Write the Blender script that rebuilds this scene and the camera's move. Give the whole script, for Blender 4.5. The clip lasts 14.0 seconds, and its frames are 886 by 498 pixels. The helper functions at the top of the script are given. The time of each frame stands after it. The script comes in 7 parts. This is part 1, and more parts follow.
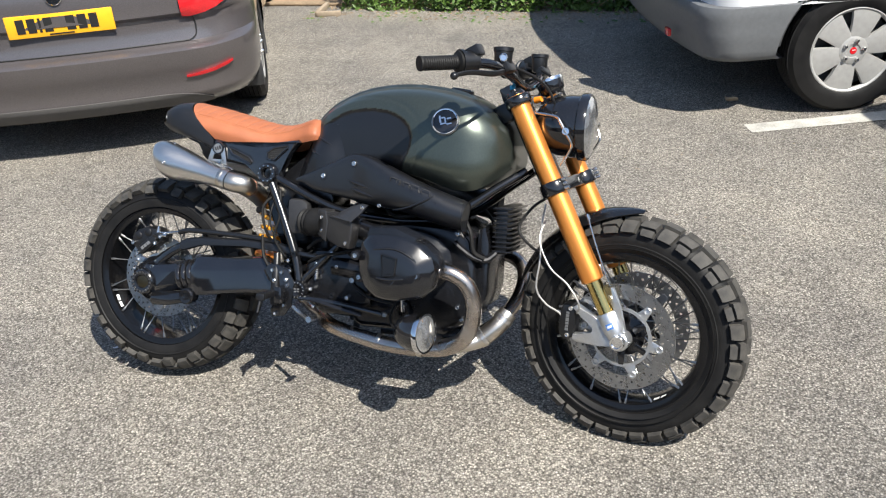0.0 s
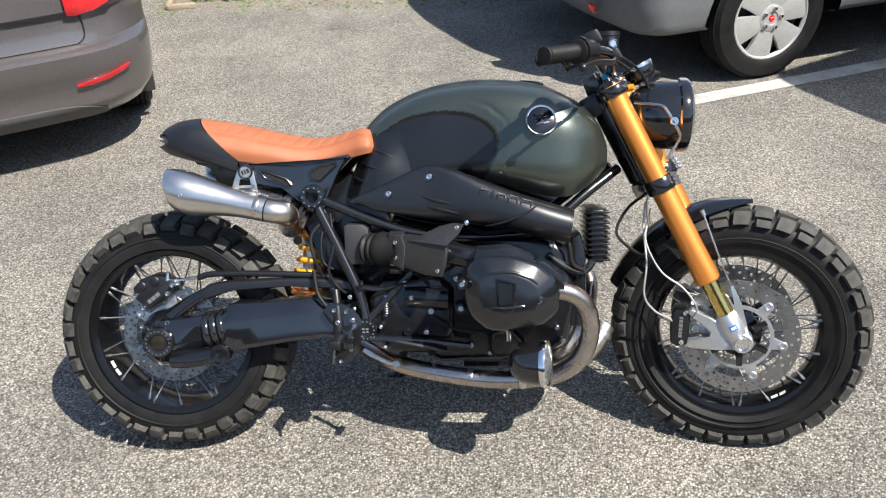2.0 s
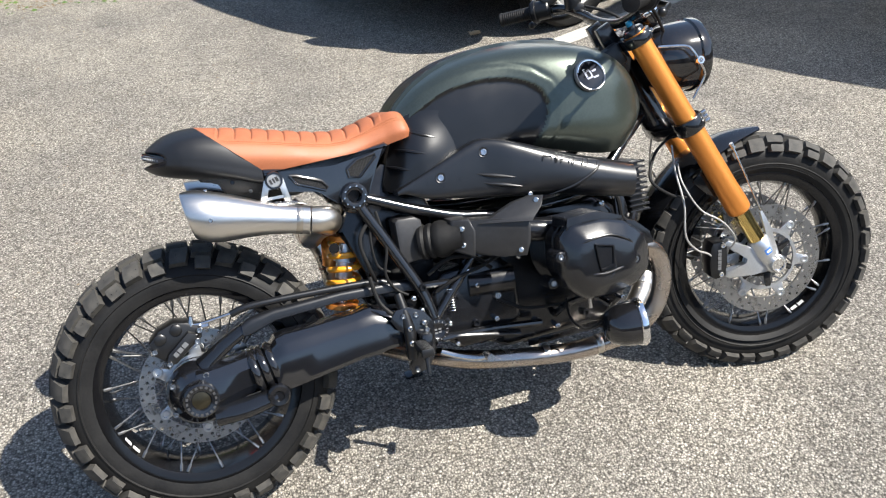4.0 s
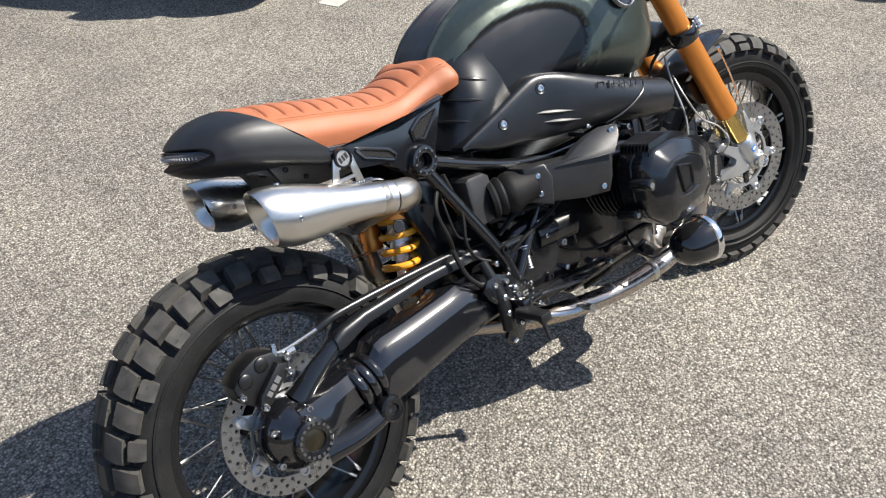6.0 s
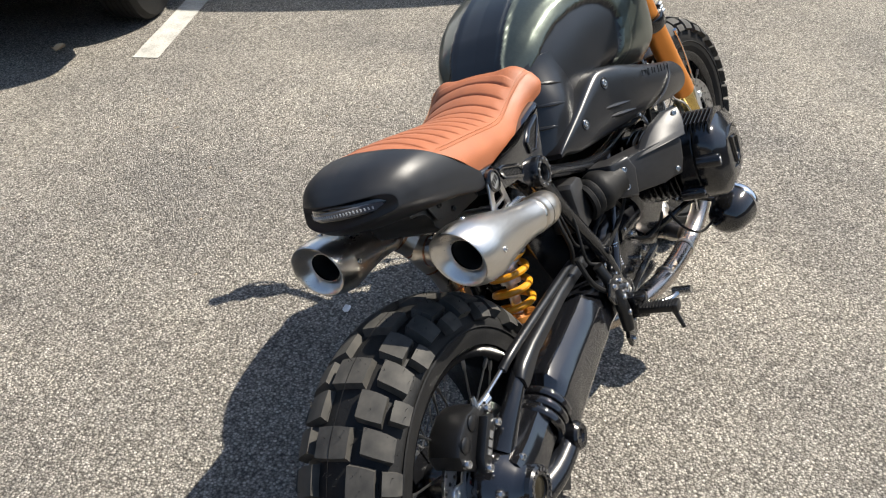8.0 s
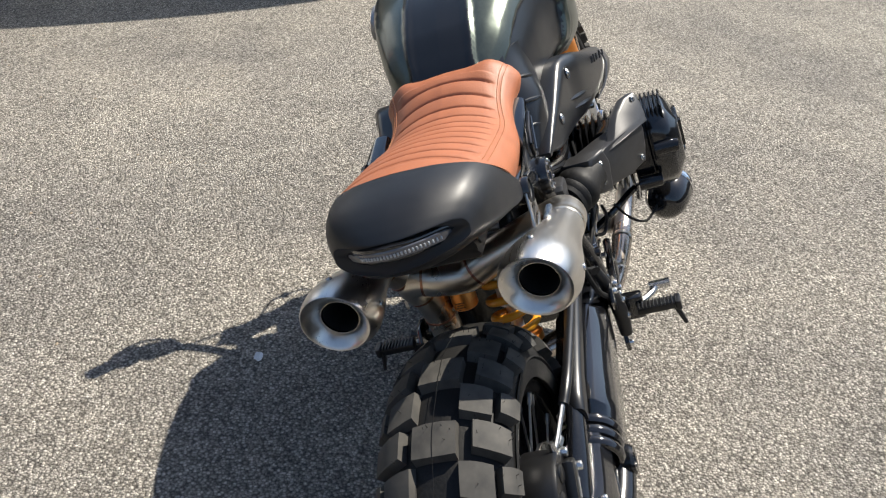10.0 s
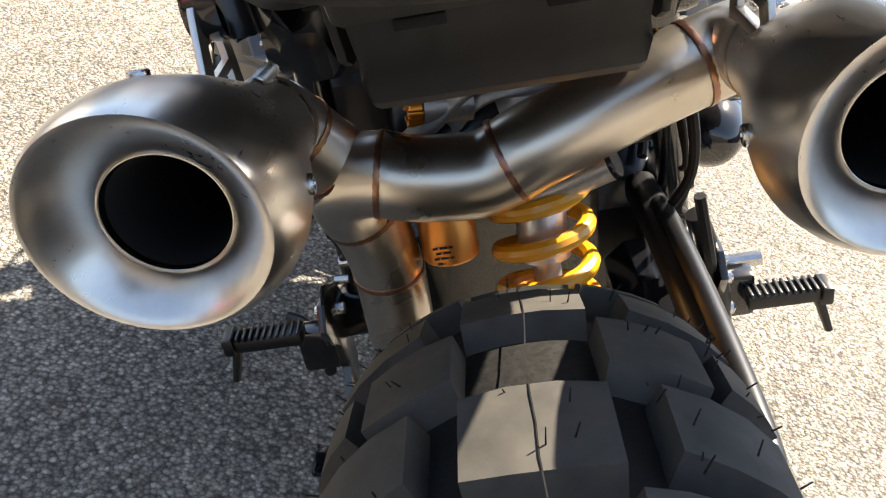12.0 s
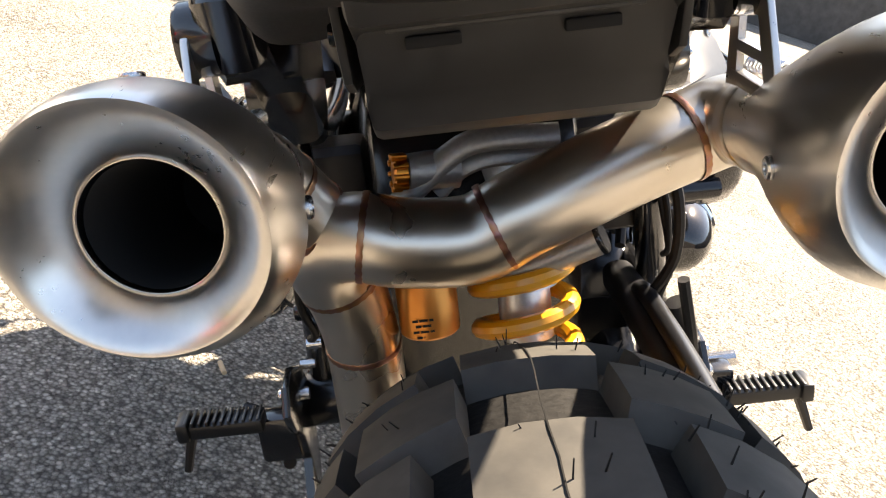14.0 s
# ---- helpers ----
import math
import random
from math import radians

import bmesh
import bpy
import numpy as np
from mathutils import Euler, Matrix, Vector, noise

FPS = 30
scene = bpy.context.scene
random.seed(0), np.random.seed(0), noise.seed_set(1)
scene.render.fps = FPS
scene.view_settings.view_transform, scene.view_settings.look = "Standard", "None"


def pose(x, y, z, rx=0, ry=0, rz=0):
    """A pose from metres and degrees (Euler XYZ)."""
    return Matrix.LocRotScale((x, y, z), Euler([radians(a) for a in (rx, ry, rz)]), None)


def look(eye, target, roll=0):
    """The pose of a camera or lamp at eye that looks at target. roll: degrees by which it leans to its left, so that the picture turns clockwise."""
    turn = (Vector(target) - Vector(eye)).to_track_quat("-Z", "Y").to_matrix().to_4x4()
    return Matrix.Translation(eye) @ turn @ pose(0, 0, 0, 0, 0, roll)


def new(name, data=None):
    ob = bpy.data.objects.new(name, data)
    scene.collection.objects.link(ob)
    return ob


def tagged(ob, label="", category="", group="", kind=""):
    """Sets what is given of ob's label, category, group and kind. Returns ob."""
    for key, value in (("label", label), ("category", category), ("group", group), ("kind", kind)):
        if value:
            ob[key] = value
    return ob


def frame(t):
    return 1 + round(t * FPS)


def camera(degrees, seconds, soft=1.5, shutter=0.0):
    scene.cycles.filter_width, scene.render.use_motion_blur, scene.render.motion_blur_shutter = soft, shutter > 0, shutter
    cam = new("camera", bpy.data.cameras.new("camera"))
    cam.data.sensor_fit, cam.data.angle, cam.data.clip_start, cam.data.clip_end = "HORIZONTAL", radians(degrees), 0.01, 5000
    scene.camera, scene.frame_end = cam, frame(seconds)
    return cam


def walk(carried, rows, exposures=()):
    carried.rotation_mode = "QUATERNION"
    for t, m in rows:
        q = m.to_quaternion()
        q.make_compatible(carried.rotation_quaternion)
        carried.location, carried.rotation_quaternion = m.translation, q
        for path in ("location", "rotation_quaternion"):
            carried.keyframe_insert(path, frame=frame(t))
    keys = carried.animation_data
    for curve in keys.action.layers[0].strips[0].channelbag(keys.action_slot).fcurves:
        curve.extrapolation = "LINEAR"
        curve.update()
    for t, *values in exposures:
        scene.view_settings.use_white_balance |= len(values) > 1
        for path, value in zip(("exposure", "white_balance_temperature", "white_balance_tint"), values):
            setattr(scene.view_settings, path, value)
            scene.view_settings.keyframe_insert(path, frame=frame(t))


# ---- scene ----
cam = camera(54.0, 14.0, 1.15)
PATH = [
    (0, (1.6660, -2.0779, 1.7051), (1.1020, -0.4185, 0.7416), -4.62),
    (0.5, (1.4400, -2.1084, 1.7211), (1.0120, -0.4217, 0.7357), -3.85),
    (1, (1.2530, -2.0759, 1.7040), (0.9110, -0.3778, 0.7041), -3.75),
    (1.5, (1.0500, -1.9607, 1.6790), (0.7990, -0.2561, 0.6648), -3.93),
    (2, (0.8600, -1.8919, 1.6746), (0.7480, -0.1755, 0.6530), -3.35),
    (2.5, (0.6130, -1.8570, 1.6693), (0.6760, -0.1460, 0.6360), -3.12),
    (2.7, (0.5340, -1.8436, 1.6539), (0.6580, -0.1366, 0.6187), -3.03),
    (4.8, (-0.2070, -1.3708, 1.6093), (0.5750, 0.0858, 0.4838), -1.68),
    (5, (-0.2610, -1.3008, 1.5799), (0.5750, 0.1206, 0.4486), -1.49),
    (5.5, (-0.3700, -1.1578, 1.5479), (0.5950, 0.1576, 0.3912), -1.08),
    (6, (-0.5360, -1.0295, 1.5264), (0.5670, 0.1480, 0.3446), -0.44),
    (6.5, (-0.6980, -0.8717, 1.4888), (0.4900, 0.1825, 0.2733), -0.55),
    (7, (-0.7490, -0.6830, 1.4502), (0.4850, 0.2894, 0.2115), -1.03),
    (7.5, (-0.7880, -0.5255, 1.4327), (0.5350, 0.3475, 0.2135), -1.02),
    (8, (-0.9050, -0.3698, 1.4483), (0.6030, 0.3144, 0.3267), 0.18),
    (8.5, (-1.0000, -0.2469, 1.4740), (0.6250, 0.2872, 0.4357), 1.21),
    (8.7, (-1.0050, -0.2021, 1.4655), (0.6410, 0.2895, 0.4427), 0.72),
    (11, (-0.5030, 0.2340, 1.1190), (1.0900, 0.0602, -0.0776), 12.39),
    (11.3, (-0.3840, 0.2503, 1.0124), (1.1850, 0.0077, -0.2039), 14.90),
    (11.5, (-0.3070, 0.2384, 0.9278), (1.2510, 0.0013, -0.3037), 15.12),
    (12, (-0.2050, 0.2348, 0.7968), (1.4930, -0.0221, -0.2279), 16.21),
    (12.5, (-0.1750, 0.2352, 0.7498), (1.6390, -0.0190, -0.0529), 16.67),
    (13, (-0.1560, 0.2338, 0.7408), (1.6740, -0.0230, -0.0227), 17.45),
    (13.5, (-0.1610, 0.2327, 0.7378), (1.6590, -0.0733, -0.0320), 17.94),
    (14, (-0.2000, 0.2441, 0.7484), (1.6270, -0.0564, -0.0065), 18.34),
]
walk(cam, [(t, look(eye, target, roll)) for t, eye, target, roll in PATH], [(0, 0.98, 6600, 10), (2.5, 1.15, 6600, 10), (5, 1.24, 6600, 10), (6.5, 0.99, 6750, 10), (8.5, 0.96, 6900, 10), (11, 0.90, 6850, 10), (11.5, 1.36, 6850, 10), (12, 2.12, 7900, 12), (12.4, 2.50, 8300, 14), (13, 2.66, 8400, 15), (14, 2.48, 8500, 15)])

# ---- world, sun ----
SUN = Vector((0.56, -0.44, 1.0)).normalized()
world = bpy.data.worlds.new("sky")
scene.world = world
world.use_nodes = True
sky = world.node_tree.nodes.new("ShaderNodeTexSky")
sky.sky_type, sky.sun_disc = "NISHITA", False
sky.sun_elevation = math.asin(SUN.z)
sky.sun_rotation = math.atan2(SUN.x, SUN.y)
sky.air_density, sky.dust_density, sky.ozone_density = 1.15, 0.7, 2.2
world.node_tree.nodes["Background"].inputs["Strength"].default_value = 0.094
world.node_tree.links.new(sky.outputs[0], world.node_tree.nodes["Background"].inputs["Color"])
lamp = bpy.data.lights.new("sun", "SUN")
lamp.energy, lamp.angle, lamp.color = 4.9, radians(0.55), (1.0, 0.968, 0.900)
sun = new("sun", lamp)
sun.matrix_world = look(SUN * 30, (0, 0, 0))


# ---- materials ----
def mat(name, colour, rough=0.5, metal=0.0, grain=None, amount=0.15, bump=0.0, spots=None, coat=0.0, rvar=0.0, detail=6.0, stretch=None, spec=0.5):
    """A node material: base colour, varied at two scales (grain: small scale per metre), with bump and varied roughness."""
    m = bpy.data.materials.new(name)
    m.use_nodes = True
    n, link = m.node_tree.nodes, m.node_tree.links.new
    b = n["Principled BSDF"]
    b.inputs["Base Color"].default_value = (*colour, 1)
    b.inputs["Roughness"].default_value = rough
    b.inputs["Metallic"].default_value = metal
    b.inputs["Specular IOR Level"].default_value = spec
    b.inputs["Coat Weight"].default_value = coat
    b.inputs["Coat Roughness"].default_value = 0.08
    if grain:
        co = n.new("ShaderNodeTexCoord")
        src = co.outputs["Object"]
        if stretch:
            mp = n.new("ShaderNodeMapping")
            mp.inputs["Scale"].default_value = stretch
            link(src, mp.inputs["Vector"])
            src = mp.outputs[0]
        fine, broad = n.new("ShaderNodeTexNoise"), n.new("ShaderNodeTexNoise")
        for t, s in ((fine, grain), (broad, grain * 0.07)):
            t.inputs["Scale"].default_value, t.inputs["Detail"].default_value = s, detail
            link(src, t.inputs["Vector"])
        mix = n.new("ShaderNodeMath")
        mix.operation = "ADD"
        link(fine.outputs["Fac"], mix.inputs[0]), link(broad.outputs["Fac"], mix.inputs[1])
        ramp = n.new("ShaderNodeMapRange")
        ramp.inputs["From Min"].default_value, ramp.inputs["From Max"].default_value = 0.65, 1.35
        link(mix.outputs[0], ramp.inputs["Value"])
        two = n.new("ShaderNodeMix")
        two.data_type = "RGBA"
        link(ramp.outputs[0], two.inputs["Factor"])
        two.inputs["A"].default_value = (*[c * (1 - amount) for c in colour], 1)
        two.inputs["B"].default_value = (*(spots or [min(1, c * (1 + amount)) for c in colour]), 1)
        link(two.outputs["Result"], b.inputs["Base Color"])
        if rvar:
            rr = n.new("ShaderNodeMapRange")
            rr.inputs["To Min"].default_value, rr.inputs["To Max"].default_value = max(0.02, rough - rvar), min(1, rough + rvar)
            link(ramp.outputs[0], rr.inputs["Value"]), link(rr.outputs[0], b.inputs["Roughness"])
        if bump:
            bp = n.new("ShaderNodeBump")
            bp.inputs["Strength"].default_value, bp.inputs["Distance"].default_value = 0.6, bump
            link(fine.outputs["Fac"], bp.inputs["Height"]), link(bp.outputs[0], b.inputs["Normal"])
    return m


def asphalt():
    m = bpy.data.materials.new("asphalt")
    m.use_nodes = True
    n, link = m.node_tree.nodes, m.node_tree.links.new
    b = n["Principled BSDF"]
    co = n.new("ShaderNodeTexCoord").outputs["Object"]

    def tex(kind, scale, **kw):
        t = n.new(kind)
        t.inputs["Scale"].default_value = scale
        for k, v in kw.items():
            t.inputs[k].default_value = v
        link(co, t.inputs["Vector"])
        return t

    def ramp(src, stops):
        r = n.new("ShaderNodeValToRGB")
        r.color_ramp.elements[0].position, r.color_ramp.elements[0].color = stops[0][0], (*stops[0][1], 1)
        r.color_ramp.elements[1].position, r.color_ramp.elements[1].color = stops[-1][0], (*stops[-1][1], 1)
        for p, c in stops[1:-1]:
            r.color_ramp.elements.new(p).color = (*c, 1)
        link(src, r.inputs[0])
        return r.outputs["Color"]

    def mixed(a, bb, fac, mode="MIX"):
        x = n.new("ShaderNodeMix")
        x.data_type, x.blend_type = "RGBA", mode
        link(a, x.inputs["A"]), link(bb, x.inputs["B"])
        if isinstance(fac, float):
            x.inputs["Factor"].default_value = fac
        else:
            link(fac, x.inputs["Factor"])
        return x.outputs["Result"]

    stones = tex("ShaderNodeTexVoronoi", 165.0, Randomness=1.0)
    small = tex("ShaderNodeTexVoronoi", 310.0)
    grit = tex("ShaderNodeTexNoise", 420.0, Detail=4.0)
    patch = tex("ShaderNodeTexNoise", 1.1, Detail=8.0, Roughness=0.62)
    stain = tex("ShaderNodeTexNoise", 5.0, Detail=9.0, Roughness=0.7)
    sep = n.new("ShaderNodeSeparateColor")
    link(stones.outputs["Color"], sep.inputs[0])
    tone = ramp(sep.outputs[0], [(0.0, (0.190, 0.178, 0.158)), (0.4, (0.315, 0.294, 0.262)), (0.72, (0.41, 0.383, 0.342)), (0.92, (0.54, 0.506, 0.453)), (1.0, (0.66, 0.625, 0.565))])
    gap = ramp(stones.outputs["Distance"], [(0.30, (1, 1, 1)), (0.78, (0.26, 0.25, 0.245))])
    base = mixed(tone, gap, 0.87, "MULTIPLY")
    sep2 = n.new("ShaderNodeSeparateColor")
    link(small.outputs["Color"], sep2.inputs[0])
    base = mixed(base, ramp(sep2.outputs[1], [(0.0, (0.6, 0.6, 0.6)), (1.0, (1.4, 1.39, 1.36))]), 0.5, "MULTIPLY")
    base = mixed(base, ramp(patch.outputs["Fac"], [(0.3, (0.72, 0.72, 0.73)), (0.7, (1.26, 1.24, 1.19))]), 1.0, "MULTIPLY")
    base = mixed(base, ramp(stain.outputs["Fac"], [(0.28, (0.72, 0.72, 0.72)), (0.45, (1, 1, 1)), (0.74, (1.12, 1.11, 1.08))]), 0.8, "MULTIPLY")
    link(base, b.inputs["Base Color"])
    b.inputs["Roughness"].default_value = 0.86
    b.inputs["Specular IOR Level"].default_value = 0.35
    h = n.new("ShaderNodeMath")
    h.operation = "MULTIPLY_ADD"
    link(stones.outputs["Distance"], h.inputs[0])
    h.inputs[1].default_value = -1.0
    link(grit.outputs["Fac"], h.inputs[2])
    bp = n.new("ShaderNodeBump")
    bp.inputs["Strength"].default_value, bp.inputs["Distance"].default_value = 1.0, 0.008
    link(h.outputs[0], bp.inputs["Height"]), link(bp.outputs[0], b.inputs["Normal"])
    return m


ASPHALT = asphalt()
LINE = mat("line_paint", (0.36, 0.35, 0.315), 0.85, grain=160, amount=0.4, bump=0.002)
RUBBER = mat("rubber", (0.0065, 0.0065, 0.007), 0.58, grain=260, amount=0.3, bump=0.0006, spots=(0.014, 0.0135, 0.013), rvar=0.1, spec=0.22)
KNOB = mat("tread_rubber", (0.034, 0.0335, 0.0325), 0.7, grain=45, amount=0.25, bump=0.0006, spots=(0.082, 0.076, 0.066), spec=0.3)
BLACK = mat("satin_black_paint", (0.0060, 0.0063, 0.0075), 0.19, grain=300, amount=0.2, rvar=0.03, spec=0.55, coat=0.4)
TANKBLACK = mat("matt_black_paint", (0.0064, 0.0069, 0.0085), 0.33, grain=500, amount=0.15, rvar=0.03, spec=0.55)
COWLBLACK = mat("satin_black_cowl_paint", (0.0066, 0.0071, 0.0088), 0.47, grain=500, amount=0.15, rvar=0.04, spec=0.48)
GLOSS = mat("gloss_black", (0.008, 0.008, 0.009), 0.1, grain=200, amount=0.2, coat=0.6)
PLASTIC = mat("grained_black_plastic", (0.006, 0.006, 0.0065), 0.36, grain=900, amount=0.3, bump=0.00008)
ENGINE = mat("engine_black", (0.0062, 0.0064, 0.0075), 0.20, grain=700, amount=0.25, bump=0.00004, rvar=0.05)
SHROUD = mat("grey_black_plastic", (0.022, 0.0216, 0.0222), 0.40, grain=1100, amount=0.25, bump=0.00006)
AIRBOX = mat("satin_black_moulding", (0.0072, 0.0075, 0.0088), 0.30, grain=900, amount=0.2, rvar=0.03, spec=0.7)
TANK = mat("dark_green_metallic", (0.080, 0.094, 0.080), 0.33, metal=0.8, grain=2500, amount=0.10, rvar=0.02, detail=2, coat=0.3)
GOLDDARK = mat("bronze_anodised", (0.55, 0.20, 0.03), 0.3, metal=0.9)
GOLD = mat("gold_anodised", (0.72, 0.265, 0.055), 0.34, metal=0.7, grain=60, amount=0.1, rvar=0.04, stretch=(1, 1, 0.1))
GOLDTUBE = mat("gold_coated_slider", (0.60, 0.44, 0.16), 0.16, metal=1.0, grain=50, amount=0.1)
OHLINS = mat("yellow_gold_coating", (0.66, 0.285, 0.018), 0.3, grain=80, amount=0.08, coat=0.4)
STEEL = mat("brushed_steel", (0.66, 0.63, 0.59), 0.3, metal=1.0, grain=260, amount=0.05, rvar=0.04, stretch=(0.04, 1, 1))
DARKSTEEL = mat("darkened_steel", (0.10, 0.098, 0.095), 0.28, metal=1.0, grain=420, amount=0.15, rvar=0.06, stretch=(0.05, 1, 1))
PIPE = mat("heat_tinted_steel", (0.58, 0.51, 0.42), 0.29, metal=1.0, grain=22, amount=0.10, rvar=0.05, spots=(0.66, 0.61, 0.54), detail=3)
WELD = mat("heat_blued_weld", (0.55, 0.30, 0.10), 0.32, metal=1.0, grain=170, amount=0.3, spots=(0.30, 0.15, 0.17), bump=0.0006)
ALU = mat("cast_aluminium", (0.58, 0.59, 0.60), 0.36, metal=0.9, grain=300, amount=0.12, bump=0.0003)
DULLALU = mat("dull_cast_aluminium", (0.34, 0.34, 0.34), 0.45, metal=0.8, grain=300, amount=0.15, bump=0.0003)
BRAID = mat("steel_braid", (0.42, 0.41, 0.39), 0.5, metal=0.7, grain=900, amount=0.2)
CYAN = mat("light_blue_anodised", (0.03, 0.30, 0.48), 0.3, metal=0.5)
CAPMARK = mat("dull_grey_mark", (0.07, 0.07, 0.072), 0.4, metal=0.5)
# Lighter than the other black plastic, to lift the tray out of shade.
TRAY = mat("dusty_black_plastic", (0.024, 0.0235, 0.023), 0.5, grain=60, amount=0.35, bump=0.0001, rvar=0.1)
HEADER = mat("heat_coloured_steel", (0.46, 0.35, 0.24), 0.27, metal=1.0, grain=9, amount=0.15, rvar=0.05, spots=(0.50, 0.50, 0.52), detail=3)
CHROME = mat("chrome", (0.75, 0.75, 0.75), 0.09, metal=1.0)
RIM = mat("gloss_black_rim_enamel", (0.005, 0.005, 0.0055), 0.16, grain=200, amount=0.2, spec=0.35)
SPOKE = mat("dull_steel_spoke", (0.30, 0.30, 0.30), 0.36, metal=1.0, grain=800, amount=0.25)
BOLT = mat("bolt_steel", (0.55, 0.55, 0.55), 0.25, metal=1.0, grain=800, amount=0.2)
DISC = mat("disc_steel", (0.40, 0.40, 0.40), 0.3, metal=1.0, grain=500, amount=0.12, rvar=0.06)
LEATHER = mat("tan_leather", (0.31, 0.100, 0.042), 0.58, grain=380, amount=0.14, bump=0.0005, rvar=0.08)
THREAD = mat("stitching", (0.40, 0.16, 0.07), 0.7)
# Black for silencer soot, and for the shade inside other openings.
BORE = mat("soot", (0.006, 0.006, 0.006), 0.9)
WHITE = mat("white_mark", (0.75, 0.75, 0.74), 0.5)
GREYMARK = mat("grey_mark", (0.22, 0.22, 0.22), 0.4, metal=0.6)
BLUE = mat("blue_mark", (0.05, 0.15, 0.42), 0.4)
CARPAINT = mat("grey_brown_metallic", (0.125, 0.112, 0.112), 0.3, metal=0.55, grain=2500, amount=0.18, coat=0.8, detail=2)
VANPAINT = mat("white_van_paint", (0.70, 0.71, 0.72), 0.28, grain=3, amount=0.05, coat=0.5)
CLADDING = mat("grey_bumper_plastic", (0.105, 0.11, 0.115), 0.5, grain=700, amount=0.12, bump=0.0003)
DARKPLASTIC = mat("dark_bumper_plastic", (0.035, 0.036, 0.038), 0.55, grain=600, amount=0.15, bump=0.0003)
HUBCAP = mat("silver_hubcap", (0.36, 0.355, 0.34), 0.42, metal=0.3, grain=40, amount=0.12)
REDLAMP = mat("red_lens", (0.55, 0.015, 0.02), 0.12, grain=150, amount=0.3, coat=0.6)
CARLOW = mat("grey_brown_plastic", (0.07, 0.066, 0.063), 0.6, grain=600, amount=0.12, bump=0.0003)
PLATE = mat("yellow_plate", (0.80, 0.40, 0.015), 0.4, grain=40, amount=0.05)
INK = mat("black_ink", (0.012, 0.012, 0.012), 0.5)
GLASSDARK = mat("dark_window", (0.012, 0.014, 0.016), 0.06, coat=0.5)
LEAF = mat("leaf", (0.055, 0.13, 0.022), 0.5, grain=25, amount=0.45, spots=(0.12, 0.20, 0.035))
SOIL = mat("dry_soil", (0.22, 0.16, 0.10), 0.95, grain=60, amount=0.35, bump=0.01)
KERBSTONE = mat("timber_edging", (0.30, 0.24, 0.17), 0.85, grain=60, amount=0.3, bump=0.003)
SCREENWALL = mat("dark_brick", (0.095, 0.085, 0.078), 0.9, grain=9, amount=0.3, bump=0.004)
SHAFT = mat("gloss_black_enamel", (0.0060, 0.0063, 0.0078), 0.14, grain=200, amount=0.2, coat=0.7, spec=0.7)
BRONZE = mat("dull_bronze_cap", (0.06, 0.052, 0.034), 0.3, metal=0.8, grain=60, amount=0.3)
LENS = mat("lamp_glass", (0.35, 0.36, 0.37), 0.12, metal=0.8, grain=70, amount=0.3, bump=0.002, coat=0.8)
SMOKED = mat("smoked_lens", (0.10, 0.10, 0.11), 0.1, metal=0.3, coat=0.8)
DIODE = mat("pale_diode", (0.36, 0.37, 0.38), 0.3)
AMBER = mat("amber_lens", (0.75, 0.25, 0.02), 0.2)
TAN = mat("cigarette_paper", (0.6, 0.45, 0.28), 0.8)


# ---- mesh helpers ----
def V(*a):
    return Vector(a)


# how far some assemblies of the motorcycle sit off its frame's middle
SITS = {"fuel_tank": (0, -0.012, 0), "side_panel": (0, -0.012, 0), "seat": (0, -0.014, 0), "tail_cowl": (0, -0.016, 0), "undertail_tray": (0, -0.010, 0), "final_drive": (0, 0, 0.005), "rear_brake_caliper": (0, 0, 0.005)}


def part(name, bm, material, parent, label="", sharp=35):
    """Links a bmesh as one mesh object under a thing or a part."""
    me = bpy.data.meshes.new(name)
    bmesh.ops.recalc_face_normals(bm, faces=bm.faces)
    bm.to_mesh(me)
    bm.free()
    for m in material if isinstance(material, (list, tuple)) else [material]:
        me.materials.append(m)
    for p in me.polygons:
        p.use_smooth = True
    me.set_sharp_from_angle(angle=radians(sharp))
    ob = new(name, me)
    if parent:
        ob.parent = parent
        if parent.name == "motorcycle":
            ob.location = SITS.get(name, (0, 0, 0))
    return tagged(ob, label=label)


def again(ob, m):
    """Another piece on the same mesh, under the same parent."""
    o = new(ob.name.split(".")[0], ob.data)
    o.parent = ob.parent
    o.matrix_basis = m
    if "label" in ob:
        o["label"] = ob["label"]
    return o


def spline(pts, n=6):
    pts = [Vector(p) for p in pts]
    out = []
    for i in range(len(pts) - 1):
        a, b, c, d = pts[max(i - 1, 0)], pts[i], pts[i + 1], pts[min(i + 2, len(pts) - 1)]
        for k in range(n):
            t = k / n
            out.append(0.5 * ((2 * b) + (c - a) * t + (2 * a - 5 * b + 4 * c - d) * t * t + (3 * b - a - 3 * c + d) * t**3))
    return out + [pts[-1]]


